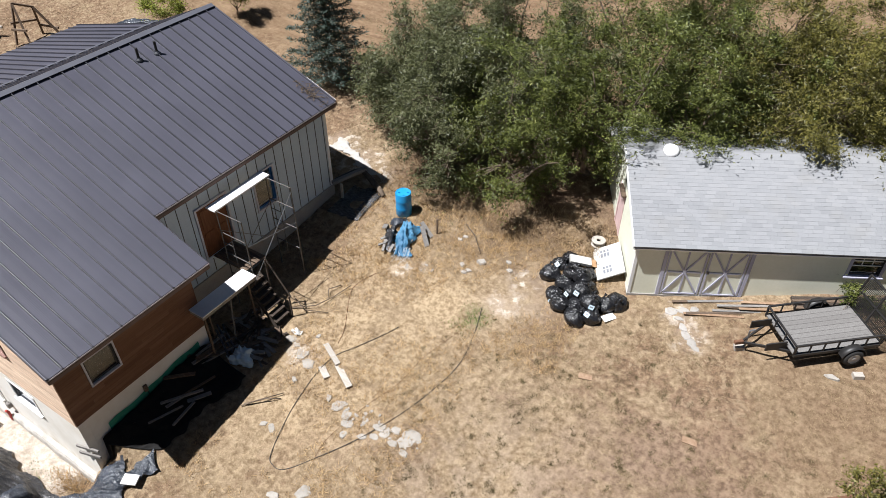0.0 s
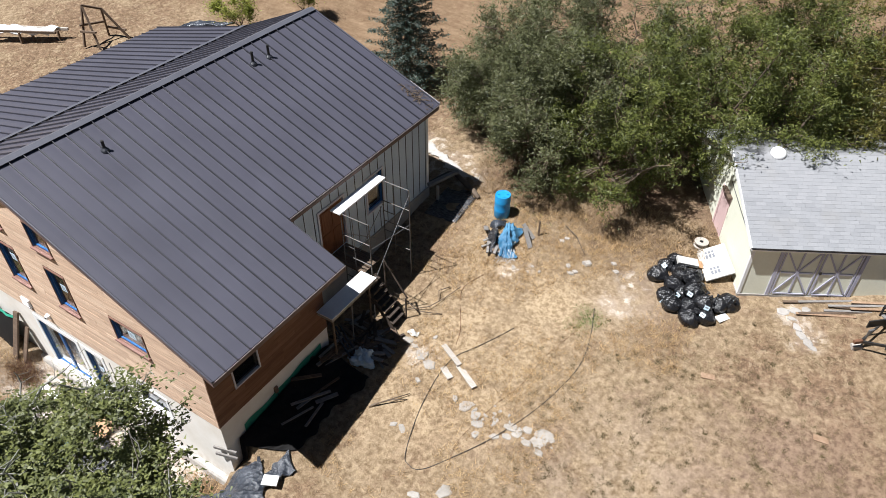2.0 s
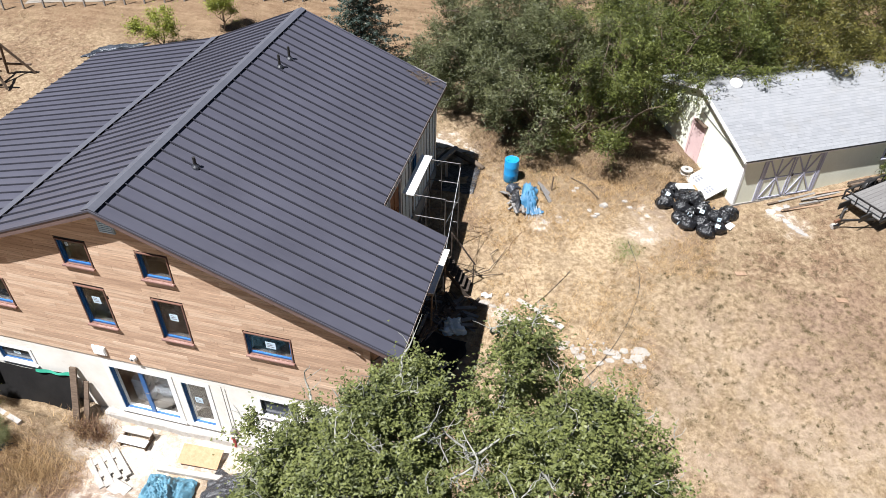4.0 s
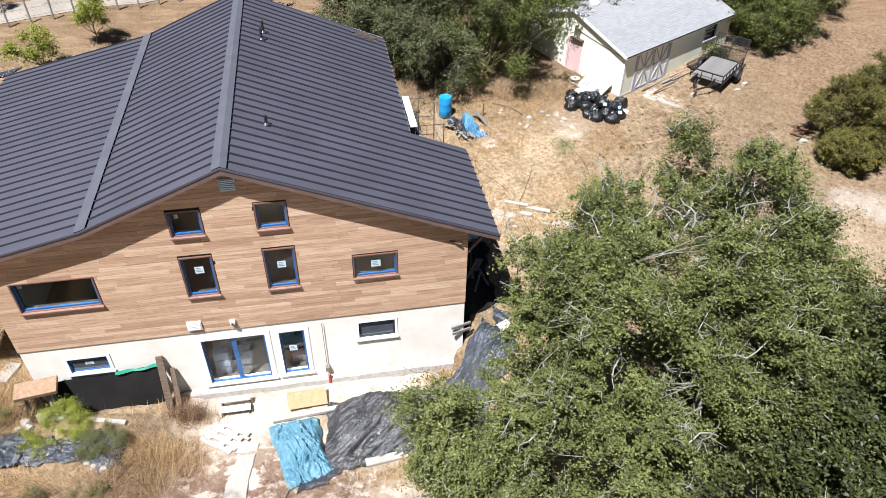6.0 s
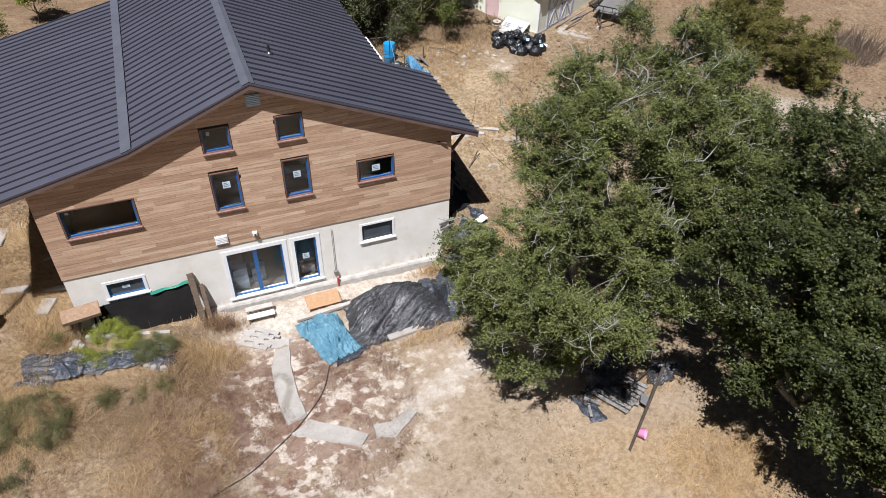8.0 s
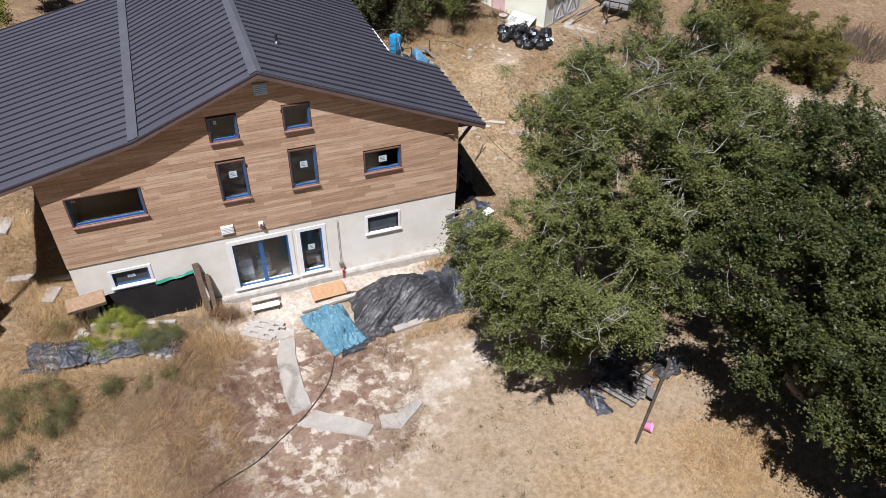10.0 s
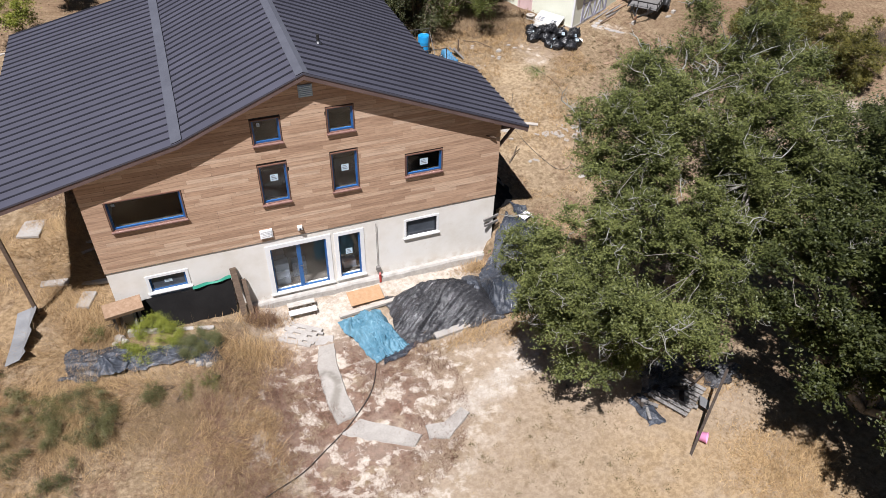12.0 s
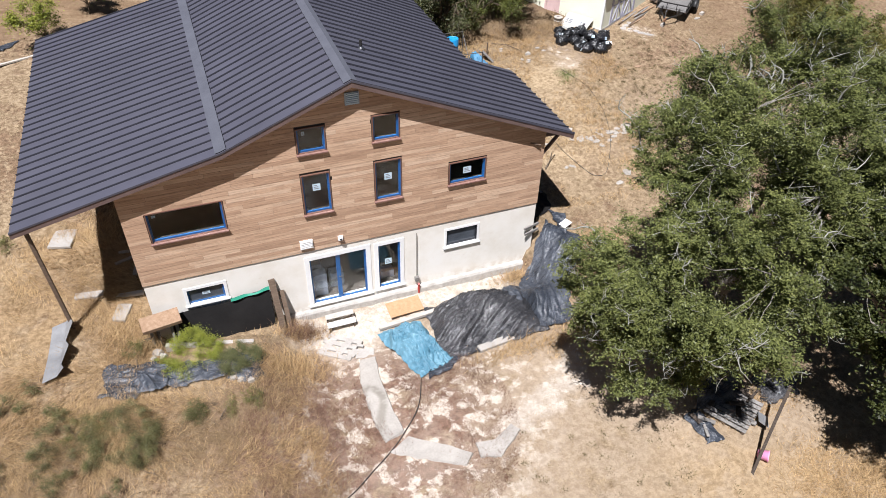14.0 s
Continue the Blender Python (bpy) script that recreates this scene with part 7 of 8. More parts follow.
for k in range(22):
    a, d = rng.uniform(0, 6.28), rng.random() ** 0.6
    stone(6.2 + 1.4 * d * math.cos(a), 4.9 + 0.55 * d * math.sin(a), rng.uniform(0.04, 0.09), rng.uniform(0.03, 0.07), 0.04, 150 + k, turn=rng.uniform(0, 180))
for x, y, r in ((4.3, 4.95, 0.14), (3.2, 3.35, 0.12), (3.0, 4.9, 0.12), (4.9, 1.9, 0.18), (2.6, 6.5, 0.10)):
    stone(x, y, r, r * 0.7, 0.05, int(x * 31 + y * 7), turn=rng.uniform(0, 180))
for x, y, a in ((10.35, 9.33, 20), (13.6, 8.86, 10), (15.5, 4.6, 50)):
    ob = new("board_scrap", Mesh().box(-0.2, 0.2, -0.1, 0.1, 0, 0.03, c=0.005).data("board_scrap", OLD_PLY))
    ob.matrix_basis = pose(x, y, ground_z(x, y) + 0.01, 3, 4, a)
    tagged(ob, "small pale scrap of board on the grass", "board", "scraps on the grass")
boards("scrap_board", "rusty brown scrap board by the bush", 17.5, 9.0, 0.4, 0.25, 7, (0.4, 0.8), (RUST, OLD_WOOD), 0.02, None, "scrap by the bush")
stone(17.35, 8.45, 0.28, 0.2, 0.16, 77, "pale rock by the bush")
stone(16.0, 7.3, 0.3, 0.22, 0.06, 78, "flat pale rock on bare earth")

litter = Mesh()
for k in range(90):
    x, y = -1.75 + rng.gauss(0, 0.28), 11.95 + rng.gauss(0, 0.16)
    p = Vector((x, min(y, 12.3), roof_z(x) + 0.02 + rng.uniform(0, 0.05)))
    d = Vector((rng.uniform(-1, 1), rng.uniform(-1, 1), rng.uniform(-0.1, 0.4))).normalized() * rng.uniform(0.05, 0.14)
    litter.tube([p - d, p, p + d], [0.004, 0.014, 0.004], 4, cap=False)
tagged(part("leaf_litter", litter, BROWN_BARK), "dry leaves and twigs caught on the roof corner", "leaf litter", kind="stuff")

for x, y, h in ((6.6, -0.5, 0.9), (7.3, -0.6, 0.7)):
    c = SHED @ Vector((x, y, 0))
    g = ground_z(c.x, c.y)
    tree("weed", "tall green weed growing beside the shed window", (c.x, c.y), [(c.x, c.y, g + h * 0.55, 0.35, 0.3, h * 0.45)], 40, 26, 0.09, 0.035, 0.08, WILLOW_LEAF, BROWN_BARK, 0.012, stems=3, limbs=5, gap=0.0, floor=0.1, lobe=0.14, category="weed")

# ---- forecourt ----
def make_path_concrete():
    """Dusty concrete with one winding damp stain."""
    m = Mat("dusty_path_concrete", 0.9, 0, 0.3)
    big, fine = m.noise(1.4, 5, 0.6), m.noise(20, 4, 0.65)
    c = m.ramp(m.math("ADD", m.math("MULTIPLY", big, 0.6), m.math("MULTIPLY", fine, 0.4)), [(0.34, (0.27, 0.248, 0.222)), (0.66, (0.41, 0.383, 0.345))])
    damp = m.near(-7.50, -4.00, 0.02, 0.26)
    for k in range(15):
        damp = m.math("MAXIMUM", damp, m.near(-7.34 + 0.16 * math.sin(0.36 * k), -4.10 - 0.11 * k, 0.05, 0.20))
    c = m.mix(m.math("MULTIPLY", damp, m.span(m.noise(5, 3), 0.35, 0.55, 0.4, 0.9)), c, (0.215, 0.195, 0.165))
    m.colour(c).bump(fine, 0.4, 0.01)
    return m.m


PATH_CONCRETE = make_path_concrete()


def slab_path(left, right, name, label):
    """A thin worn concrete strip between two edges given as ground points."""
    def along(pts, t):
        t *= len(pts) - 1
        i = min(int(t), len(pts) - 2)
        return Vector((*pts[i], 0)).lerp(Vector((*pts[i + 1], 0)), t - i)

    def at(u, v):
        p = along(left, u).lerp(along(right, u), v)
        e = max(abs(2 * v - 1), abs(2 * u - 1)) ** 6
        w = noise.noise_vector(Vector((p.x * 3.1, p.y * 3.1, 2.0)))
        x, y = p.x + 0.05 * w.x * e, p.y + 0.05 * w.y * e
        z = ground_z(x, y) + 0.05 + 0.010 * noise.noise(Vector((x * 2, y * 2, 0)))
        return (x, y, z - (0.10 if e > 0.95 else 0))

    me = sheet(44, 14, at)
    return tagged(part(name, me, PATH_CONCRETE), label, "path", kind="structure")


slab_path([(-7.36, -2.50), (-7.68, -3.72), (-7.71, -5.30), (-7.60, -6.25)], [(-6.80, -2.55), (-6.94, -3.60), (-7.01, -4.82), (-6.92, -6.02)], "pavement_door", "narrow pale concrete path from the door")
slab_path([(-7.62, -6.50), (-6.39, -7.31), (-5.70, -7.70)], [(-6.90, -6.14), (-5.95, -6.85), (-5.36, -7.34)], "pavement_bend", "pale concrete slab at the bend of the path")
slab_path([(-5.25, -7.55), (-4.69, -7.75), (-3.75, -7.05)], [(-5.20, -7.02), (-4.60, -7.10), (-3.95, -6.75)], "pavement_end", "crumbling end of the concrete path")

# step bench, stepping boards and plywood at the door
bench = thing("step_bench", "low white wooden step in front of the door", "step")
part("top_board", Mesh().box(-7.98, -7.02, -0.66, -0.44, -0.13, -0.09, c=0.006), PALE_WOOD, bench)
part("top_board", Mesh().box(-7.98, -7.02, -0.98, -0.74, -0.22, -0.18, c=0.006), WHITE, bench)
for x in (-7.92, -7.08):
    part("side_board", Mesh().box(x - 0.02, x + 0.02, -0.96, -0.46, -0.46, -0.225), OLD_WOOD, bench)
paver = thing("paving_grid", "pale slotted concrete slab laid before the door", "paving", m=pose(-7.82, -1.72, ground_z(-7.82, -1.72) + 0.0, 1, -2, -37))
for k in range(4):
    part("rail", Mesh().box(-0.62 + 0.10 * (k % 2), 0.58 + 0.08 * (k % 2), -0.46 + 0.25 * k, -0.30 + 0.25 * k, 0, 0.07, c=0.012), CONCRETE, paver)
for k in range(3):
    for u in (-0.55, -0.02, 0.40):
        part("web", Mesh().box(u + 0.06 * k, u + 0.24 + 0.06 * k, -0.299 + 0.25 * k, -0.211 + 0.25 * k, 0, 0.062), CONCRETE, paver)
ob = new("stepping_block", Mesh().box(-0.30, 0.30, -0.20, 0.20, 0, 0.05, c=0.012).data("stepping_block", CONCRETE))
ob.matrix_basis = pose(-7.1, -2.28, ground_z(-7.1, -2.28), 1, 2, -14)
tagged(ob, "flat pale paving slab at the path's start", "block", "stepping blocks")
ply = part("plywood_sheet", Mesh().box(-0.62, 0.62, -0.30, 0.30, 0, 0.02), PLYWOOD)
ply.matrix_basis = pose(-5.25, -0.85, ground_z(-5.25, -0.85) + 0.22, 16, 2, 4)
tagged(ply, "orange-yellow plywood sheet propped on the ground", "plywood")
prop = part("timber", Mesh().beam((-6.35, -1.42, ground_z(-6.35, -1.42) + 0.10), (-3.85, -1.35, ground_z(-3.85, -1.35) + 0.22), 0.16, 0.10), PALE_WOOD)
tagged(prop, "long pale squared timber lying by the tarps", "timber")
for x, y, l, a, z in ((-2.98, -3.58, 1.3, 6, 0.06), (-1.95, -3.42, 0.6, 12, 0.08)):
    ob = new("timber", Mesh().box(-l / 2, l / 2, -0.13, 0.13, 0, 0.14, c=0.012).data("timber", CONCRETE))
    ob.matrix_basis = pose(x, y, ground_z(x, y) + 0.0 + z * 0, 0, 0, a)
    tagged(ob, "pale beam holding down the black sheeting", "timber", "beams on the sheeting")

draped("tarp", "creased sky-blue tarp heaped at the path", "tarp", ((-5.85, -4.3), (-4.6, -3.75), (-5.0, -1.55), (-6.5, -1.6)), ((-5.6, -2.3, 0.75, 0.38), (-5.3, -3.2, 0.6, 0.25)), BLUE_TARP, 21, 0.30, 0.05, 0.05, 0.026, (1.9, 0.8), 24)
draped("plastic_sheeting", "large black plastic sheeting over a mound of soil", "sheeting", ((-5.0, -3.75), (-1.0, -3.6), (-0.75, -1.05), (-4.55, -1.0)), ((-3.3, -1.9, 1.1, 0.62), (-2.1, -2.3, 1.0, 0.68), (-4.2, -2.5, 0.7, 0.25)), DARK_TARP, 33, 0.19, 0.08, 0.04, 0.034, (0.45, 2.9), 28)
draped("plastic_sheeting", "grey-blue plastic sheeting overlapping the black mound", "sheeting", ((-1.45, -3.65), (0.15, -3.4), (0.45, -1.3), (-0.95, -1.0)), ((-1.3, -2.2, 0.75, 0.55), (-0.5, -2.3, 0.7, 0.35)), GREY_TARP, 41, 0.13, 0.10, 0.09, 0.04, (2.4, 0.6), -15)
draped("plastic_sheeting", "grey-blue plastic sheeting down the bank by the corner", "sheeting", ((-0.95, -1.0), (0.45, -2.2), (1.85, -0.55), (0.75, 0.5)), ((0.6, -0.7, 0.7, 0.15),), GREY_TARP, 43, 0.15, 0.10, 0.06, 0.04, (0.6, 2.2), 50)
draped("plastic_sheeting", "grey sheeting bunched along the edge of the black ground sheet", "sheeting", ((0.70, -0.95), (1.15, -0.80), (1.75, 0.75), (1.30, 1.05)), ((1.2, 0.0, 0.45, 0.06),), GREY_TARP, 47, 0.16, 0.12, 0.08, 0.035)
draped("plastic_sheeting", "dark blue strip of sheeting folded over the black mound", "sheeting", ((-1.80, -1.20), (-1.25, -1.30), (-1.50, -2.75), (-1.78, -2.70)), ((-1.55, -1.9, 0.8, 0.62),), GREY_TARP, 45, 0.08, 0.05, 0.14, 0.035)
draped("plastic_sheeting", "black sheeting showing under the blue tarp", "sheeting", ((-5.60, -4.42), (-4.40, -3.95), (-4.25, -3.50), (-5.5, -4.0)), ((-4.9, -4.0, 0.5, 0.04),), GREY_TARP, 49, 0.10, 0.08, 0.03, 0.035)
pad = part("panel", Mesh().box(-0.22, 0.22, -0.15, 0.15, 0, 0.04, c=0.01), WHITE)
pad.matrix_basis = pose(1.42, 0.12, ground_z(1.42, 0.12) + 0.20, 4, -3, 25)
tagged(pad, "small white panel weighing down the sheeting", "panel")
hose("cable", "black cable running from the tarp over the path", [(-5.2, -2.2), (-5.55, -3.4), (-5.82, -4.2), (-6.3, -5.3), (-7.0, -6.05), (-7.6, -6.55), (-8.3, -7.0), (-9.0, -7.5), (-10.2, -8.2), (-11.5, -9.4)], 0.016)

# window well: black sheet with a green hem, leaning post, boards
well = thing("window_well", "black plastic sheet with green hem below the low window", "sheeting")
part("black_sheet", sheet(30, 10, lambda u, v: (-12.75 + 3.15 * u, -0.06 - 0.42 * (1 - v) - 0.05 * math.sin(8 * u + 2 * v) * (1 - v), -0.05 + v * (1.14 + 0.22 * u + 0.04 * math.sin(9 * u)))), BLACK_CLOTH, well, smooth=True)
part("hem", sheet(20, 2, lambda u, v: (-10.85 + 1.25 * u, -0.15 + 0.05 * v - 0.02 * math.sin(12 * u), 1.22 + 0.13 * u + v * (0.075 + 0.03 * math.sin(8 * u)))), GREEN_PAINT, well, "green plastic hem", smooth=True)
post = part("leaning_post", Mesh().beam((-9.42, -0.72, ground_z(-9.42, -0.72)), (-9.50, -0.02, 1.66), 0.20, 0.07), OLD_WOOD)
tagged(post, "dark brown board leaning on the stucco wall", "board")
post = part("leaning_board", Mesh().beam((-9.18, -0.62, ground_z(-9.18, -0.62)), (-9.24, -0.03, 1.1), 0.16, 0.05), OLD_WOOD)
tagged(post, "dark brown board leaning on the stucco wall", "board")
shelf = thing("work_box", "brown plywood box top on rough legs below the window", "box")
part("box_top", Mesh().box(-0.58, 0.58, -0.28, 0.28, 0, 0.14, c=0.01, m=pose(-13.0, -0.42, 1.28, 10, 0, 8)), OLD_PLY, shelf)
for x, y in ((-13.35, -0.62), (-12.75, -0.55), (-12.6, -0.5), (-13.2, -0.3)):
    part("leg", Mesh().beam((x, y, ground_z(x, y) - 0.1), (x + 0.02, y + 0.05, 1.27), 0.08, 0.05), GREY_PLANK, shelf)
kerb = part("kerb", Mesh().beam((-13.0, -1.0, 0.66), (-10.45, -1.62, 0.58), 0.14, 0.36), CONCRETE)
tagged(kerb, "pale concrete kerb in front of the window well", "kerb")
draped("plastic_sheeting", "dark blue-grey sheeting lying in the dry grass", "sheeting", ((-14.85, -2.75), (-11.2, -2.85), (-11.3, -2.0), (-14.45, -1.65)), ((-13.4, -2.4, 0.35, 0.15), (-12.0, -2.3, 0.6, 0.10)), GREY_TARP, 55, 0.15, 0.16, 0.06, 0.04, (0.7, 2.2))
draped("plastic_sheeting", "dark blue sheeting bunched in a clump", "sheeting", ((-13.85, -2.75), (-13.2, -2.75), (-13.1, -2.2), (-13.8, -2.2)), ((-13.5, -2.45, 0.25, 0.18),), GREY_TARP, 57, 0.20, 0.12, 0.16, 0.03)
draped("plastic_sheeting", "grey sheeting under the low shrub", "sheeting", ((-11.4, -3.1), (-10.25, -3.3), (-10.3, -2.2), (-11.4, -1.95)), ((-10.9, -2.5, 0.5, 0.10),), GREY_TARP, 59, 0.12, 0.14)
for k, (x, y, s) in enumerate(((-13.25, -1.25, 0.16), (-13.1, -1.45, 0.12), (-13.35, -1.5, 0.10), (-11.0, -3.05, 0.18), (-10.75, -3.2, 0.14), (-11.25, -2.95, 0.12))):
    stone(x, y, s, s * 0.8, 0.16, 300 + k, "pale broken concrete lump by the sheeting")
bent = thing("roofing_sheet", "bent pale grey metal sheet lying in dry grass", "sheet")


def torn_sheet(u, v):
    """A flat pan whose far edge is ripped into lifted triangular flaps."""
    tooth = abs((v * 2.3 + 0.15) % 1.0 - 0.5) * 2
    wide = 0.40 * min(u, 0.62) / 0.62 + (0.10 + 0.22 * tooth) * max(0.0, u - 0.62) / 0.38
    lift = 0.10 + 0.10 * u + (0.05 + 0.26 * tooth) * max(0.0, u - 0.62) / 0.38 + 0.06 * abs(v - 0.45)
    return on_ground(-16.30 + 0.22 * v + wide, -1.75 + 2.15 * v + 0.10 * u, lift)


part("sheet_metal", sheet(16, 28, torn_sheet, 0.012), GALV, bent, smooth=False)
for k, (x, y, a, l, w) in enumerate(((-15.78, 4.4, 75, 0.95, 0.75), (-14.15, 0.65, 70, 0.75, 0.45), (-15.05, 1.55, -8, 0.85, 0.28), (-13.9, 1.4, -4, 0.9, 0.18))):
    ob = new("slab", Mesh().box(-l / 2, l / 2, -w / 2, w / 2, 0, 0.10, c=0.02).data("slab", CONCRETE))
    ob.matrix_basis = pose(x, y, ground_z(x, y) - 0.03, 0, 0, a)
    tagged(ob, "pale concrete slab in the dry grass", "slab", "slabs beside the porch")
for x, y, a in ((-13.9, 2.9, 20), (-13.6, 2.5, 80), (-13.75, 3.3, -5)):
    ob = new("offcut", Mesh().box(-0.34, 0.34, -0.06, 0.06, 0, 0.04).data("offcut", PALE_WOOD))
    ob.matrix_basis = pose(x, y, ground_z(x, y) + 0.02, 0, 0, a)
    tagged(ob, "grey timber offcut in the porch shade", "board", "offcuts under the porch")

# scrap under the oak: pallet, sheets, leaning pole and a pink tub
pallet = thing("pallet", "grey weathered pallet under the oak", "pallet", m=pose(2.15, -8.85, ground_z(2.15, -8.85) + 0.04, 2, -3, -62))
for k in range(8):
    part("slat", Mesh().box(-0.62, 0.62, -0.68 + 0.17 * k, -0.56 + 0.17 * k, 0.10, 0.125), GREY_PLANK, pallet)
for x in (-0.55, 0.0, 0.55):
    part("bearer", Mesh().box(x - 0.03, x + 0.03, -0.68, 0.68, 0.0, 0.10), OLD_WOOD, pallet)
draped("plastic_sheeting", "black sheeting and scrap under the oak", "sheeting", ((1.2, -8.7), (2.9, -8.4), (3.0, -7.4), (1.4, -7.6)), ((2.1, -8.1, 0.7, 0.3),), DARK_TARP, 71, 0.16, 0.2)
draped("plastic_sheeting", "dark blue sheeting under the oak", "sheeting", ((0.6, -9.6), (1.2, -9.5), (1.3, -8.6), (0.75, -8.5)), ((0.95, -9.05, 0.35, 0.1),), GREY_TARP, 73, 0.12, 0.16)
draped("plastic_sheeting", "black sheeting and scrap under the oak", "sheeting", ((3.2, -9.2), (4.6, -9.1), (4.5, -8.3), (3.4, -8.2)), ((3.9, -8.7, 0.5, 0.22),), DARK_TARP, 75, 0.16, 0.2)
boards("scrap_board", "scrap board strewn under the oak", 1.9, -8.9, 1.1, 0.8, 12, (0.4, 1.1), (DARK_WOOD, DARK_WOOD, GREY_PLANK), 0.1, None, "scrap under the oak")
pole = part("pole", Mesh().beam(on_ground(1.25, -10.78, -0.1), (2.65, -9.75, 2.55), 0.08, 0.06), DARK_WOOD)
tagged(pole, "rough brown pole leaning out of the scrap", "pole")
tub = thing("tub", "bright pink plastic tub on its side", "tub", m=pose(1.75, -10.35, ground_z(1.75, -10.35) + 0.13, 78, 0, 40))
part("body", Mesh().lathe([(0.0, 0.0), (0.12, 0.0), (0.15, 0.28), (0.162, 0.285), (0.162, 0.27), (0.14, 0.26), (0.11, 0.02)], (0, 0, 0), 18), HOT_PINK, tub, smooth=True)
pan = part("panel", Mesh().box(-0.22, 0.22, -0.16, 0.16, 0, 0.03), GALV)
pan.matrix_basis = pose(2.55, -9.55, ground_z(2.55, -9.55) + 0.25, 24, 12, 50)
tagged(pan, "grey metal panel on the scrap heap", "panel")

# low shrubs and weeds of the forecourt
def shrub(x, y, r, h, label, mat, n=160, per=34, leaf=0.07, lobe=0.22):
    g = ground_z(x, y)
    tree("shrub", label, (x, y), [(x, y, g + h * 0.5, r, r, h * 0.5), (x + r * 0.5, y + 0.1, g + h * 0.4, r * 0.6, r * 0.6, h * 0.4), (x - r * 0.5, y - 0.15, g + h * 0.4, r * 0.6, r * 0.6, h * 0.42)],
         n, per, leaf, leaf * 0.4, 0.06 if leaf < 0.1 else 0.11, mat, BROWN_BARK, 0.02, stems=4, limbs=8, gap=0.05, shell=0.3, floor=0.03, category="shrub", group="low shrubs", lobe=min(lobe, 0.42 * h) if h < 1 else lobe)


shrub(-12.25, -1.62, 0.92, 0.36, "bright yellow-green weeds at the window well", LIME_LEAF, 900, 22, 0.040, 0.12)
shrub(-10.95, -2.35, 0.60, 0.30, "low grey-green shrub on sheeting", SAGE_LEAF, 620, 46, 0.030, 0.10)
for x, y, r, h, n in ((-14.3, -4.15, 1.0, 0.55, 620), (-13.9, -4.9, 0.45, 0.40, 120), (-15.6, -4.9, 0.7, 0.45, 120), (-14.7, -5.9, 0.6, 0.40, 80), (-16.6, -4.3, 0.7, 0.45, 100), (-12.4, -4.0, 0.30, 0.50, 110), (-16.0, -3.2, 0.45, 0.40, 90), (-14.9, -3.5, 0.30, 0.35, 40), (-15.0, -6.2, 0.45, 0.35, 60), (-17.0, -2.0, 0.6, 0.45, 90)):
    shrub(x, y, r, h, "grey-green coyote bush sprawling in dry grass", SCRUB_LEAF, n, 32, 0.036, 0.15)
shrub(-15.2, -3.7, 0.45, 0.30, "yellow-green weed clump in dry grass", WEED_LEAF, 70, 30, 0.040)
shrub(-11.2, -3.9, 0.55, 0.35, "yellow-green weed clump in dry grass", WEED_LEAF, 70, 30, 0.040)
shrub(-13.9, -1.0, 0.3, 0.4, "green weed tuft beside the wooden box", WEED_LEAF, 30, 30, 0.05)
shrub(-17.6, 4.2, 0.6, 0.35, "low green weed patch beside the porch", WEED_LEAF, 60, 30, 0.05)

# ---- field behind the house ----
frame_thing = thing("timber_trestle", "old dark timber frame standing in the field", "timber frame")
fx, fy = -22.2, 13.4
g = ground_z(fx, fy)
for a, b in (((-0.5, -0.7, 0), (-0.45, -0.2, 2.0)), ((0.5, -0.5, 0), (-0.45, -0.2, 2.0)), ((-0.5, 0.8, 0), (0.0, 0.5, 1.7)), ((0.9, 1.1, 0), (0.0, 0.5, 1.7)), ((-0.45, -0.2, 2.0), (0.0, 0.5, 1.7)), ((-0.5, -0.65, 0.8), (0.5, -0.45, 0.9)), ((-0.4, 0.75, 0.6), (0.8, 1.0, 0.6)), ((-0.48, -0.6, 1.1), (-0.35, 0.7, 0.9))):
    part("bar", Mesh().beam((fx + a[0], fy + a[1], g + a[2]), (fx + b[0], fy + b[1], g + b[2]), 0.10, 0.09), OLD_WOOD, frame_thing)
trestle = thing("covered_rack", "low wooden rack covered with white plastic", "rack")
rx, ry = -26.0, 12.2
g = ground_z(rx, ry)
part("beam", Mesh().beam((-28.4, 11.0, g + 0.62), (-24.4, 13.1, g + 0.62), 0.12, 0.12), PALE_WOOD, trestle)
part("beam", Mesh().beam((-28.2, 10.5, g + 0.60), (-24.6, 12.5, g + 0.58), 0.10, 0.10), OLD_WOOD, trestle)
for x, y in ((-27.9, 10.9), (-26.0, 12.0), (-24.8, 12.7), (-26.3, 11.5)):
    part("leg", Mesh().beam((x, y, g - 0.1), (x + 0.05, y, g + 0.58), 0.10, 0.10), OLD_WOOD, trestle)
part("cover", sheet(40, 12, lambda u, v: (-28.0 + 3.0 * u + 0.4 * v, 10.7 + 1.6 * u + 0.85 * v, g + 0.72 + 0.10 * math.sin(9 * u + 4 * v) * math.sin(7 * v) - 0.45 * abs(v - 0.5) ** 2 * 2.5 + 0.05 * math.sin(23 * u))), WHITE, trestle, "crumpled white plastic cover", smooth=True)
draped("plastic_sheeting", "dark grey sheeting beside the porch field", "sheeting", ((-20.2, 16.2), (-17.9, 17.6), (-17.6, 18.2), (-20.0, 17.0)), ((-18.9, 17.2, 0.8, 0.12),), GREY_TARP, 91)
wallp = part("plank_board", Mesh().box(-1.3, 1.3, -0.07, 0.07, 0, 0.06), PALE_WOOD)
wallp.matrix_basis = pose(-17.6, 16.4, ground_z(-17.6, 16.4) + 0.02, 0, 0, 22)
tagged(wallp, "long white board lying in the dry field", "plank")

# farm track with a wire fence at the field's far side
def fence_xy(t):
    return -34.0 + 23.0 * t, 17.2 + 7.7 * t


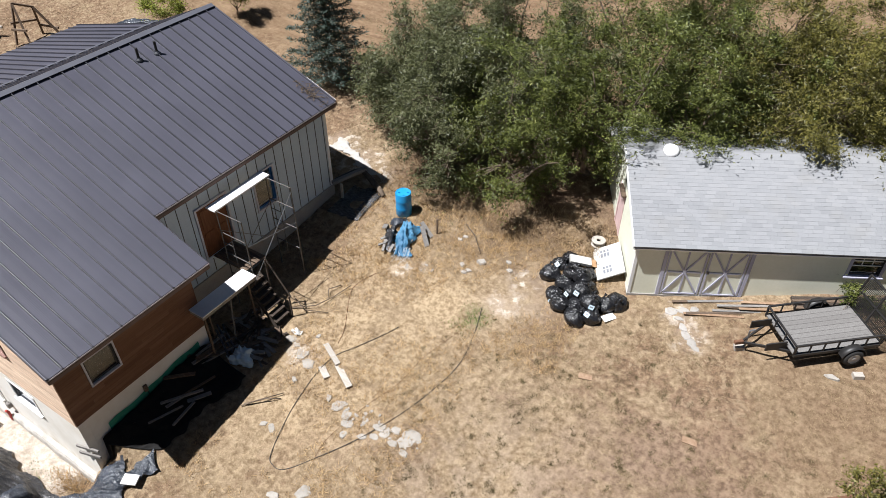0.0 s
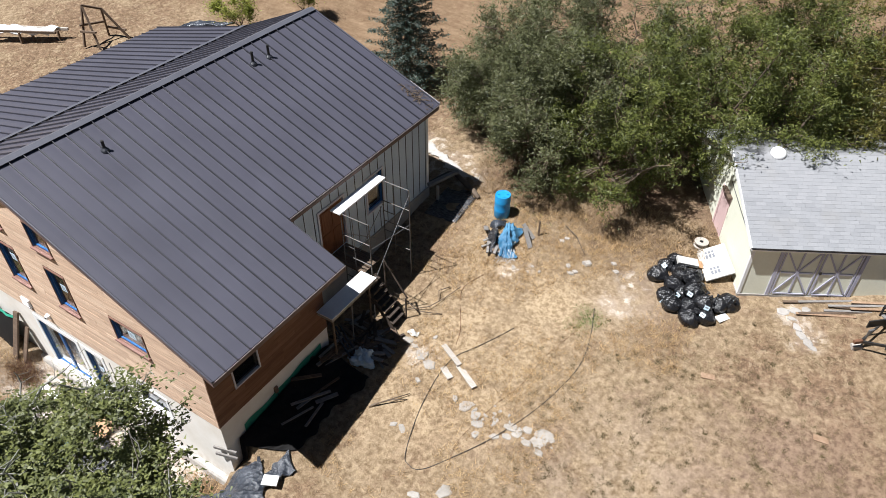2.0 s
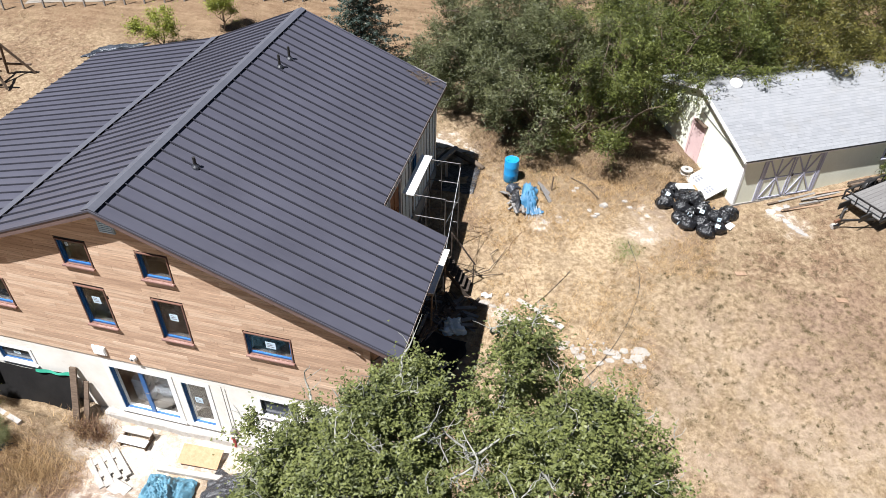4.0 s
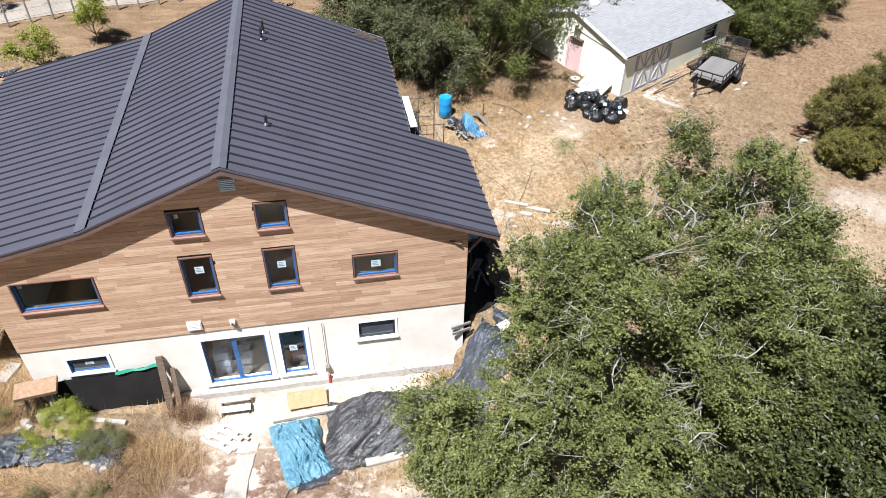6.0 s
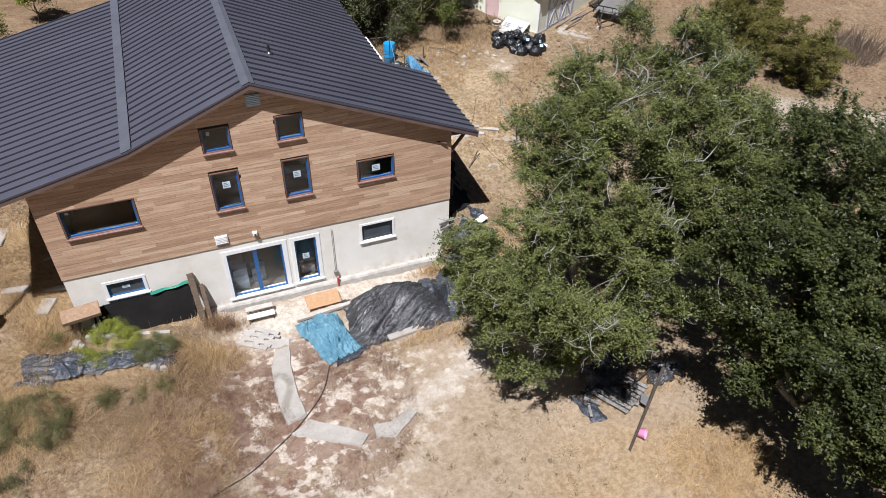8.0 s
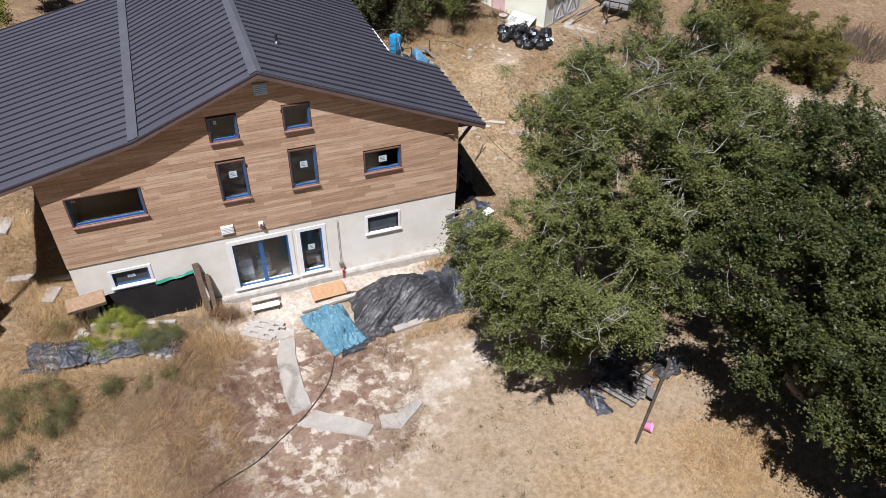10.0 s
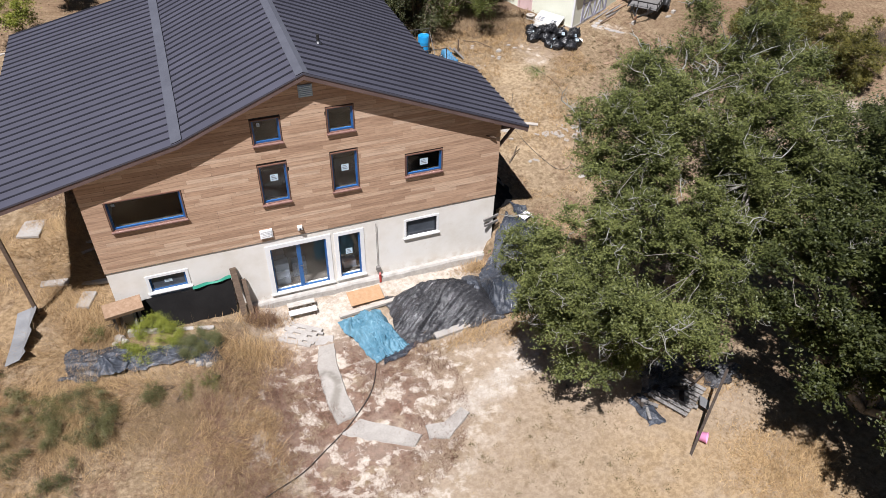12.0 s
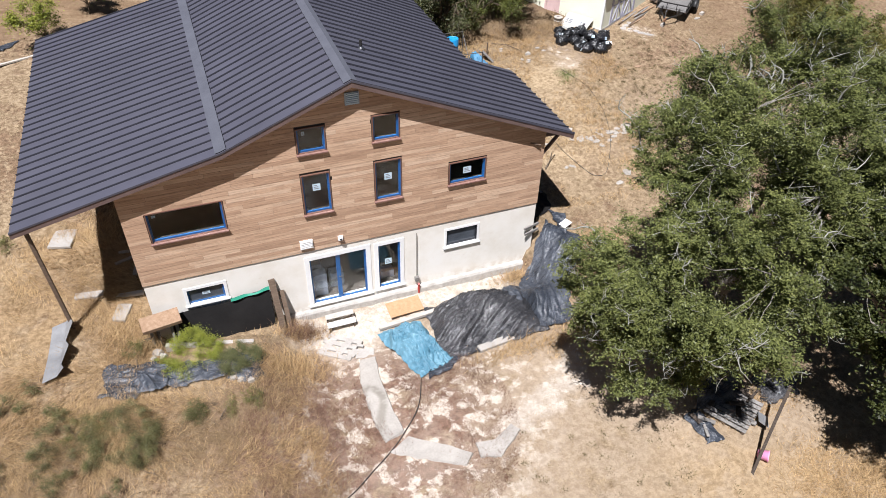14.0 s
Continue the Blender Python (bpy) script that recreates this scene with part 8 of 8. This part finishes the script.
track = Mesh()
for i in range(41):
    x, y = fence_xy(i / 40)
    for k, off in enumerate((0.5, 1.5, 2.6)):
        px, py = x - 0.32 * off, y + 0.95 * off
        track.v.append((px, py, ground_z(px, py) + 0.025))
for i in range(40):
    for k in range(2):
        a = 3 * i + k
        track.f.append((a, a + 3, a + 4, a + 1))
tagged(part("road", track, CHALK), "pale chalky farm track behind the fence", "road", kind="structure")
fence = thing("fence", "thin wire fence with grey posts along the track", "fence")
tops = []
for i in range(24):
    x, y = fence_xy(i / 23)
    p = on_ground(x, y)
    part("post", Mesh().beam(p - Vector((0, 0, 0.2)), p + Vector((0.03 * math.sin(3 * i), 0, 1.25)), 0.07, 0.07, (0, 1, 0)), GREY_PLANK, fence)
    tops.append(p)
for h in (0.35, 0.75, 1.15):
    part("wire", Mesh().tube([p + Vector((0, 0, h)) for p in tops], 0.006, 4), STEEL, fence)
hedge_line = [(-33 + 3.1 * k, 20.5 + 1.05 * k) for k in range(8)]
for k, (x, y) in enumerate(hedge_line):
    shrub(x, y + 0.8, 1.7, 1.7, "dark hedge shrub beyond the farm track", OAK_LEAF_DEEP, 170, 34, 0.11, 0.45)
# dry bare brush by the track on the open side
brush = thing("brush", "bare brown brushwood beside the track", "brush")
tw = Mesh()
for k in range(520):
    a, d = rng.uniform(0, 6.28), rng.random() ** 0.5
    p = on_ground(26.4 + 1.9 * d * math.cos(a), 6.6 + 1.5 * d * math.sin(a), 0.0)
    e = p + Vector((rng.uniform(-0.6, 0.6), rng.uniform(-0.6, 0.6), rng.uniform(0.3, 1.2)))
    tw.tube([p, p.lerp(e, 0.5) + Vector((0.05, 0.03, 0.05)), e], [0.014, 0.01, 0.004], 4, cap=False)
tagged(part("twig_mass", tw, BROWN_BARK, brush), kind="stuff")

# ---- grass ----
def blades(name, label, xy, tall, wide, lean, material, comb=3.2):
    """Dry blades as bent triangles at the places xy."""
    n = len(xy)
    z = height(xy[:, 0], xy[:, 1])
    a = nrng.uniform(0, 2 * np.pi, n)
    h = tall * nrng.uniform(0.5, 1.3, n)
    w = wide * nrng.uniform(0.6, 1.3, n)
    side = np.stack([np.cos(a), np.sin(a), np.zeros(n)], 1) * w[:, None] / 2
    b = 3.0 * np.sin(0.8 * xy[:, 0] + 1.3 * np.sin(0.6 * xy[:, 1])) + 2.2 * np.sin(1.1 * xy[:, 1] + 0.5 * xy[:, 0]) + nrng.uniform(-comb, comb, n)
    tip = np.stack([np.cos(b), np.sin(b), np.zeros(n)], 1) * (lean * h * nrng.uniform(0.3, 1.4, n))[:, None]
    root = np.stack([xy[:, 0], xy[:, 1], z - 0.01], 1)
    v = np.stack([root - side, root + side, root + tip + np.stack([0 * h, 0 * h, h], 1)], 1).reshape(-1, 3)
    me = bpy.data.meshes.new(name)
    me.vertices.add(3 * n)
    me.vertices.foreach_set("co", v.astype(np.float32).ravel())
    me.loops.add(3 * n)
    me.loops.foreach_set("vertex_index", np.arange(3 * n, dtype=np.int32))
    me.polygons.add(n)
    me.polygons.foreach_set("loop_start", np.arange(0, 3 * n, 3, dtype=np.int32))
    me.materials.append(material)
    me.update(calc_edges=True)
    return tagged(new(name, me), label, "grass", kind="stuff")


def clear(xy):
    """Drops places under the house, the shed and the paving."""
    x, y = xy[:, 0], xy[:, 1]
    bad = (x > WALL_L - 0.1) & (x < 0.15) & (y > -0.25) & (y < WING_Y + 0.1) | (x > WALL_L - 0.1) & (x < BACK_X + 0.15) & (y > -0.2) & (y < BACK_Y + 0.1)
    u, v = (x - 10.16) * 0.871 + (y - 12.80) * 0.491, -(x - 10.16) * 0.491 + (y - 12.80) * 0.871
    bad |= (u > -0.1) & (u < SH_L + 0.1) & (v > -0.15) & (v < SH_D + 0.1)
    bad |= (np.hypot(x + 7.1, (y + 4.2) * 0.3) < 0.55) | (np.abs((x + 6.4) * 0.74 + (y + 6.65) * 0.68) < 1.4) & (np.abs((x + 6.4) * 0.68 - (y + 6.65) * 0.74) < 0.42)
    return xy[~bad]


def tufts(n, per, spread, x0, x1, y0, y1):
    c = np.stack([nrng.uniform(x0, x1, n), nrng.uniform(y0, y1, n)], 1)
    q = np.sin(c[:, 0] * 0.9 + 2 * np.sin(c[:, 1] * 0.35)) + np.sin(c[:, 1] * 1.1 + 1.7 * np.sin(c[:, 0] * 0.5)) + nrng.normal(0, 0.7, n)
    c = c[q > -0.5]
    k = np.repeat(np.arange(len(c)), per)
    return clear(c[k] + nrng.normal(0, spread, (len(k), 2)))


blades("dry_grass", "short dry straw-coloured grass over the yard", tufts(12500, 22, 0.11, -3, 18, 0, 20), 0.060, 0.009, 1.3, STRAW)
blades("dry_grass", "short dry straw-coloured grass over the forecourt", tufts(8500, 18, 0.09, -20, 12, -17, 0), 0.060, 0.009, 1.3, STRAW)
blades("dry_grass", "dry grass in the field beside the house", tufts(6000, 12, 0.14, -30, -1, 0, 28), 0.11, 0.013, 1.1, STRAW)
# tall pale grass on the open side of the forecourt
tall = tufts(3900, 40, 0.17, -21, -9.3, -13, -2.6)
tall = tall[(np.hypot(tall[:, 0] + 13.5, tall[:, 1] + 6) < 7.2) & ~((np.abs(tall[:, 0] + 13.0) < 2.1) & (np.abs(tall[:, 1] + 2.3) < 0.6))]
half = np.sin(tall[:, 0] * 1.3 + 2 * np.sin(tall[:, 1] * 0.9)) + np.sin(tall[:, 1] * 1.7) + nrng.normal(0, 0.9, len(tall)) > 0.1
blades("tall_dry_grass", "tall pale dry grass on the forecourt's edge", tall[half], 0.22, 0.009, 1.4, STRAW_PALE, 2.2)
blades("tall_dry_grass", "matted brown dry grass on the forecourt's edge", tall[~half], 0.18, 0.009, 1.3, STRAW_BROWN, 2.6)
side = np.concatenate([tufts(700, 30, 0.16, -17.5, -13.4, -2.0, 7), tufts(650, 30, 0.17, -19.5, -13.2, -6.5, 0.3)])
blades("tall_dry_grass", "tall pale dry grass beside the porch", side, 0.22, 0.010, 1.4, STRAW_PALE, 1.2)
through_scrub = nrng.normal((-14.5, -4.5), (1.3, 0.9), (5200, 2))
blades("tall_dry_grass", "long dry stalks growing through the scrub", through_scrub, 0.42, 0.008, 1.0, STRAW_PALE, 2.0)
by_well = np.concatenate([nrng.normal((-14.0, -0.9), (0.45, 0.55), (2600, 2)), nrng.normal((-9.5, -2.6), (0.65, 0.5), (3600, 2)), nrng.normal((-14.8, 0.9), (0.5, 0.9), (1800, 2))])
blades("tall_dry_grass", "knee-high golden grass round the window well", clear(by_well), 0.36, 0.009, 0.9, STRAW_PALE, 2.4)
blades("dead_weeds", "dead reddish brush at the foot of the leaning boards", nrng.normal((-8.85, -0.85), (0.3, 0.2), (900, 2)), 0.38, 0.012, 0.8, DEAD_WEED)
corner = np.concatenate([nrng.normal((-1.0, -0.55), (0.35, 0.18), (500, 2)), nrng.normal((-2.3, -4.1), (0.9, 0.25), (900, 2)), nrng.normal((4.6, -11.9), (0.3, 0.3), (400, 2)), nrng.normal((-8.9, -0.9), (0.5, 0.25), (700, 2))])
blades("tall_dry_grass", "tall dry grass tufts at the foot of the wall", corner, 0.30, 0.016, 0.9, STRAW_PALE)
hedge_foot = np.stack([nrng.uniform(-0.5, 10, 7000), nrng.uniform(13.2, 15.4, 7000)], 1)
blades("tall_dry_grass", "brown dry grass at the foot of the willows", clear(hedge_foot), 0.24, 0.018, 1.1, STRAW_BROWN)
red = tufts(1300, 36, 0.14, -11.4, -3.2, -9.2, -2.6)
red = red[np.hypot(red[:, 0] + 7.4, red[:, 1] + 5.6) < 3.9]
blades("dead_weeds", "red-brown dead weeds round the path", red, 0.13, 0.011, 1.0, DEAD_WEED)
# dark low weeds dotted over the bare yard
weeds = np.stack([nrng.uniform(5.0, 18.0, 1500), nrng.uniform(1.2, 12.0, 1500)], 1)
weeds = weeds[np.hypot(weeds[:, 0] - 12, weeds[:, 1] - 6.3) < nrng.uniform(3.5, 6.6, len(weeds))]
k = np.repeat(np.arange(len(weeds)), 46)
blades("low_weeds", "small dark weeds dotted over the bare yard", weeds[k] + nrng.normal(0, 1.0, (len(k), 2)) * nrng.uniform(0.03, 0.085, len(weeds))[k][:, None], 0.055, 0.016, 0.9, WEED_DARK)
weeds = np.stack([nrng.uniform(-5, 1, 90), nrng.uniform(-11.5, -7, 90)], 1)
k = np.repeat(np.arange(len(weeds)), 20)
blades("low_weeds", "small dull weeds dotted over the forecourt", weeds[k] + nrng.normal(0, 0.06, (len(k), 2)), 0.06, 0.03, 1.2, WEED_DARK)
gold = np.concatenate([tufts(1500, 22, 0.10, 0.2, 9.5, 8.6, 14.2), tufts(700, 22, 0.10, 1.8, 7.5, 1.0, 8.5), tufts(500, 22, 0.10, -1.5, 3.2, -6.0, -0.2), nrng.normal((3.3, -12.2), (0.8, 0.9), (9000, 2)), nrng.normal((3.0, -8.9), (0.9, 0.3), (2500, 2))])
blades("dry_grass", "golden dry grass tufts over the yard", gold, 0.13, 0.015, 1.2, STRAW_PALE)
green = np.concatenate([nrng.normal((6.45, 9.6), (0.28, 0.26), (420, 2)), nrng.normal((6.2, 9.1), (0.25, 0.15), (160, 2)), nrng.normal((2.2, 12.9), (0.6, 0.25), (300, 2)), nrng.normal((-2.2, -0.75), (0.5, 0.15), (150, 2))])
blades("green_grass", "patch of short living green grass", green, 0.08, 0.018, 0.9, GREEN_BLADE)
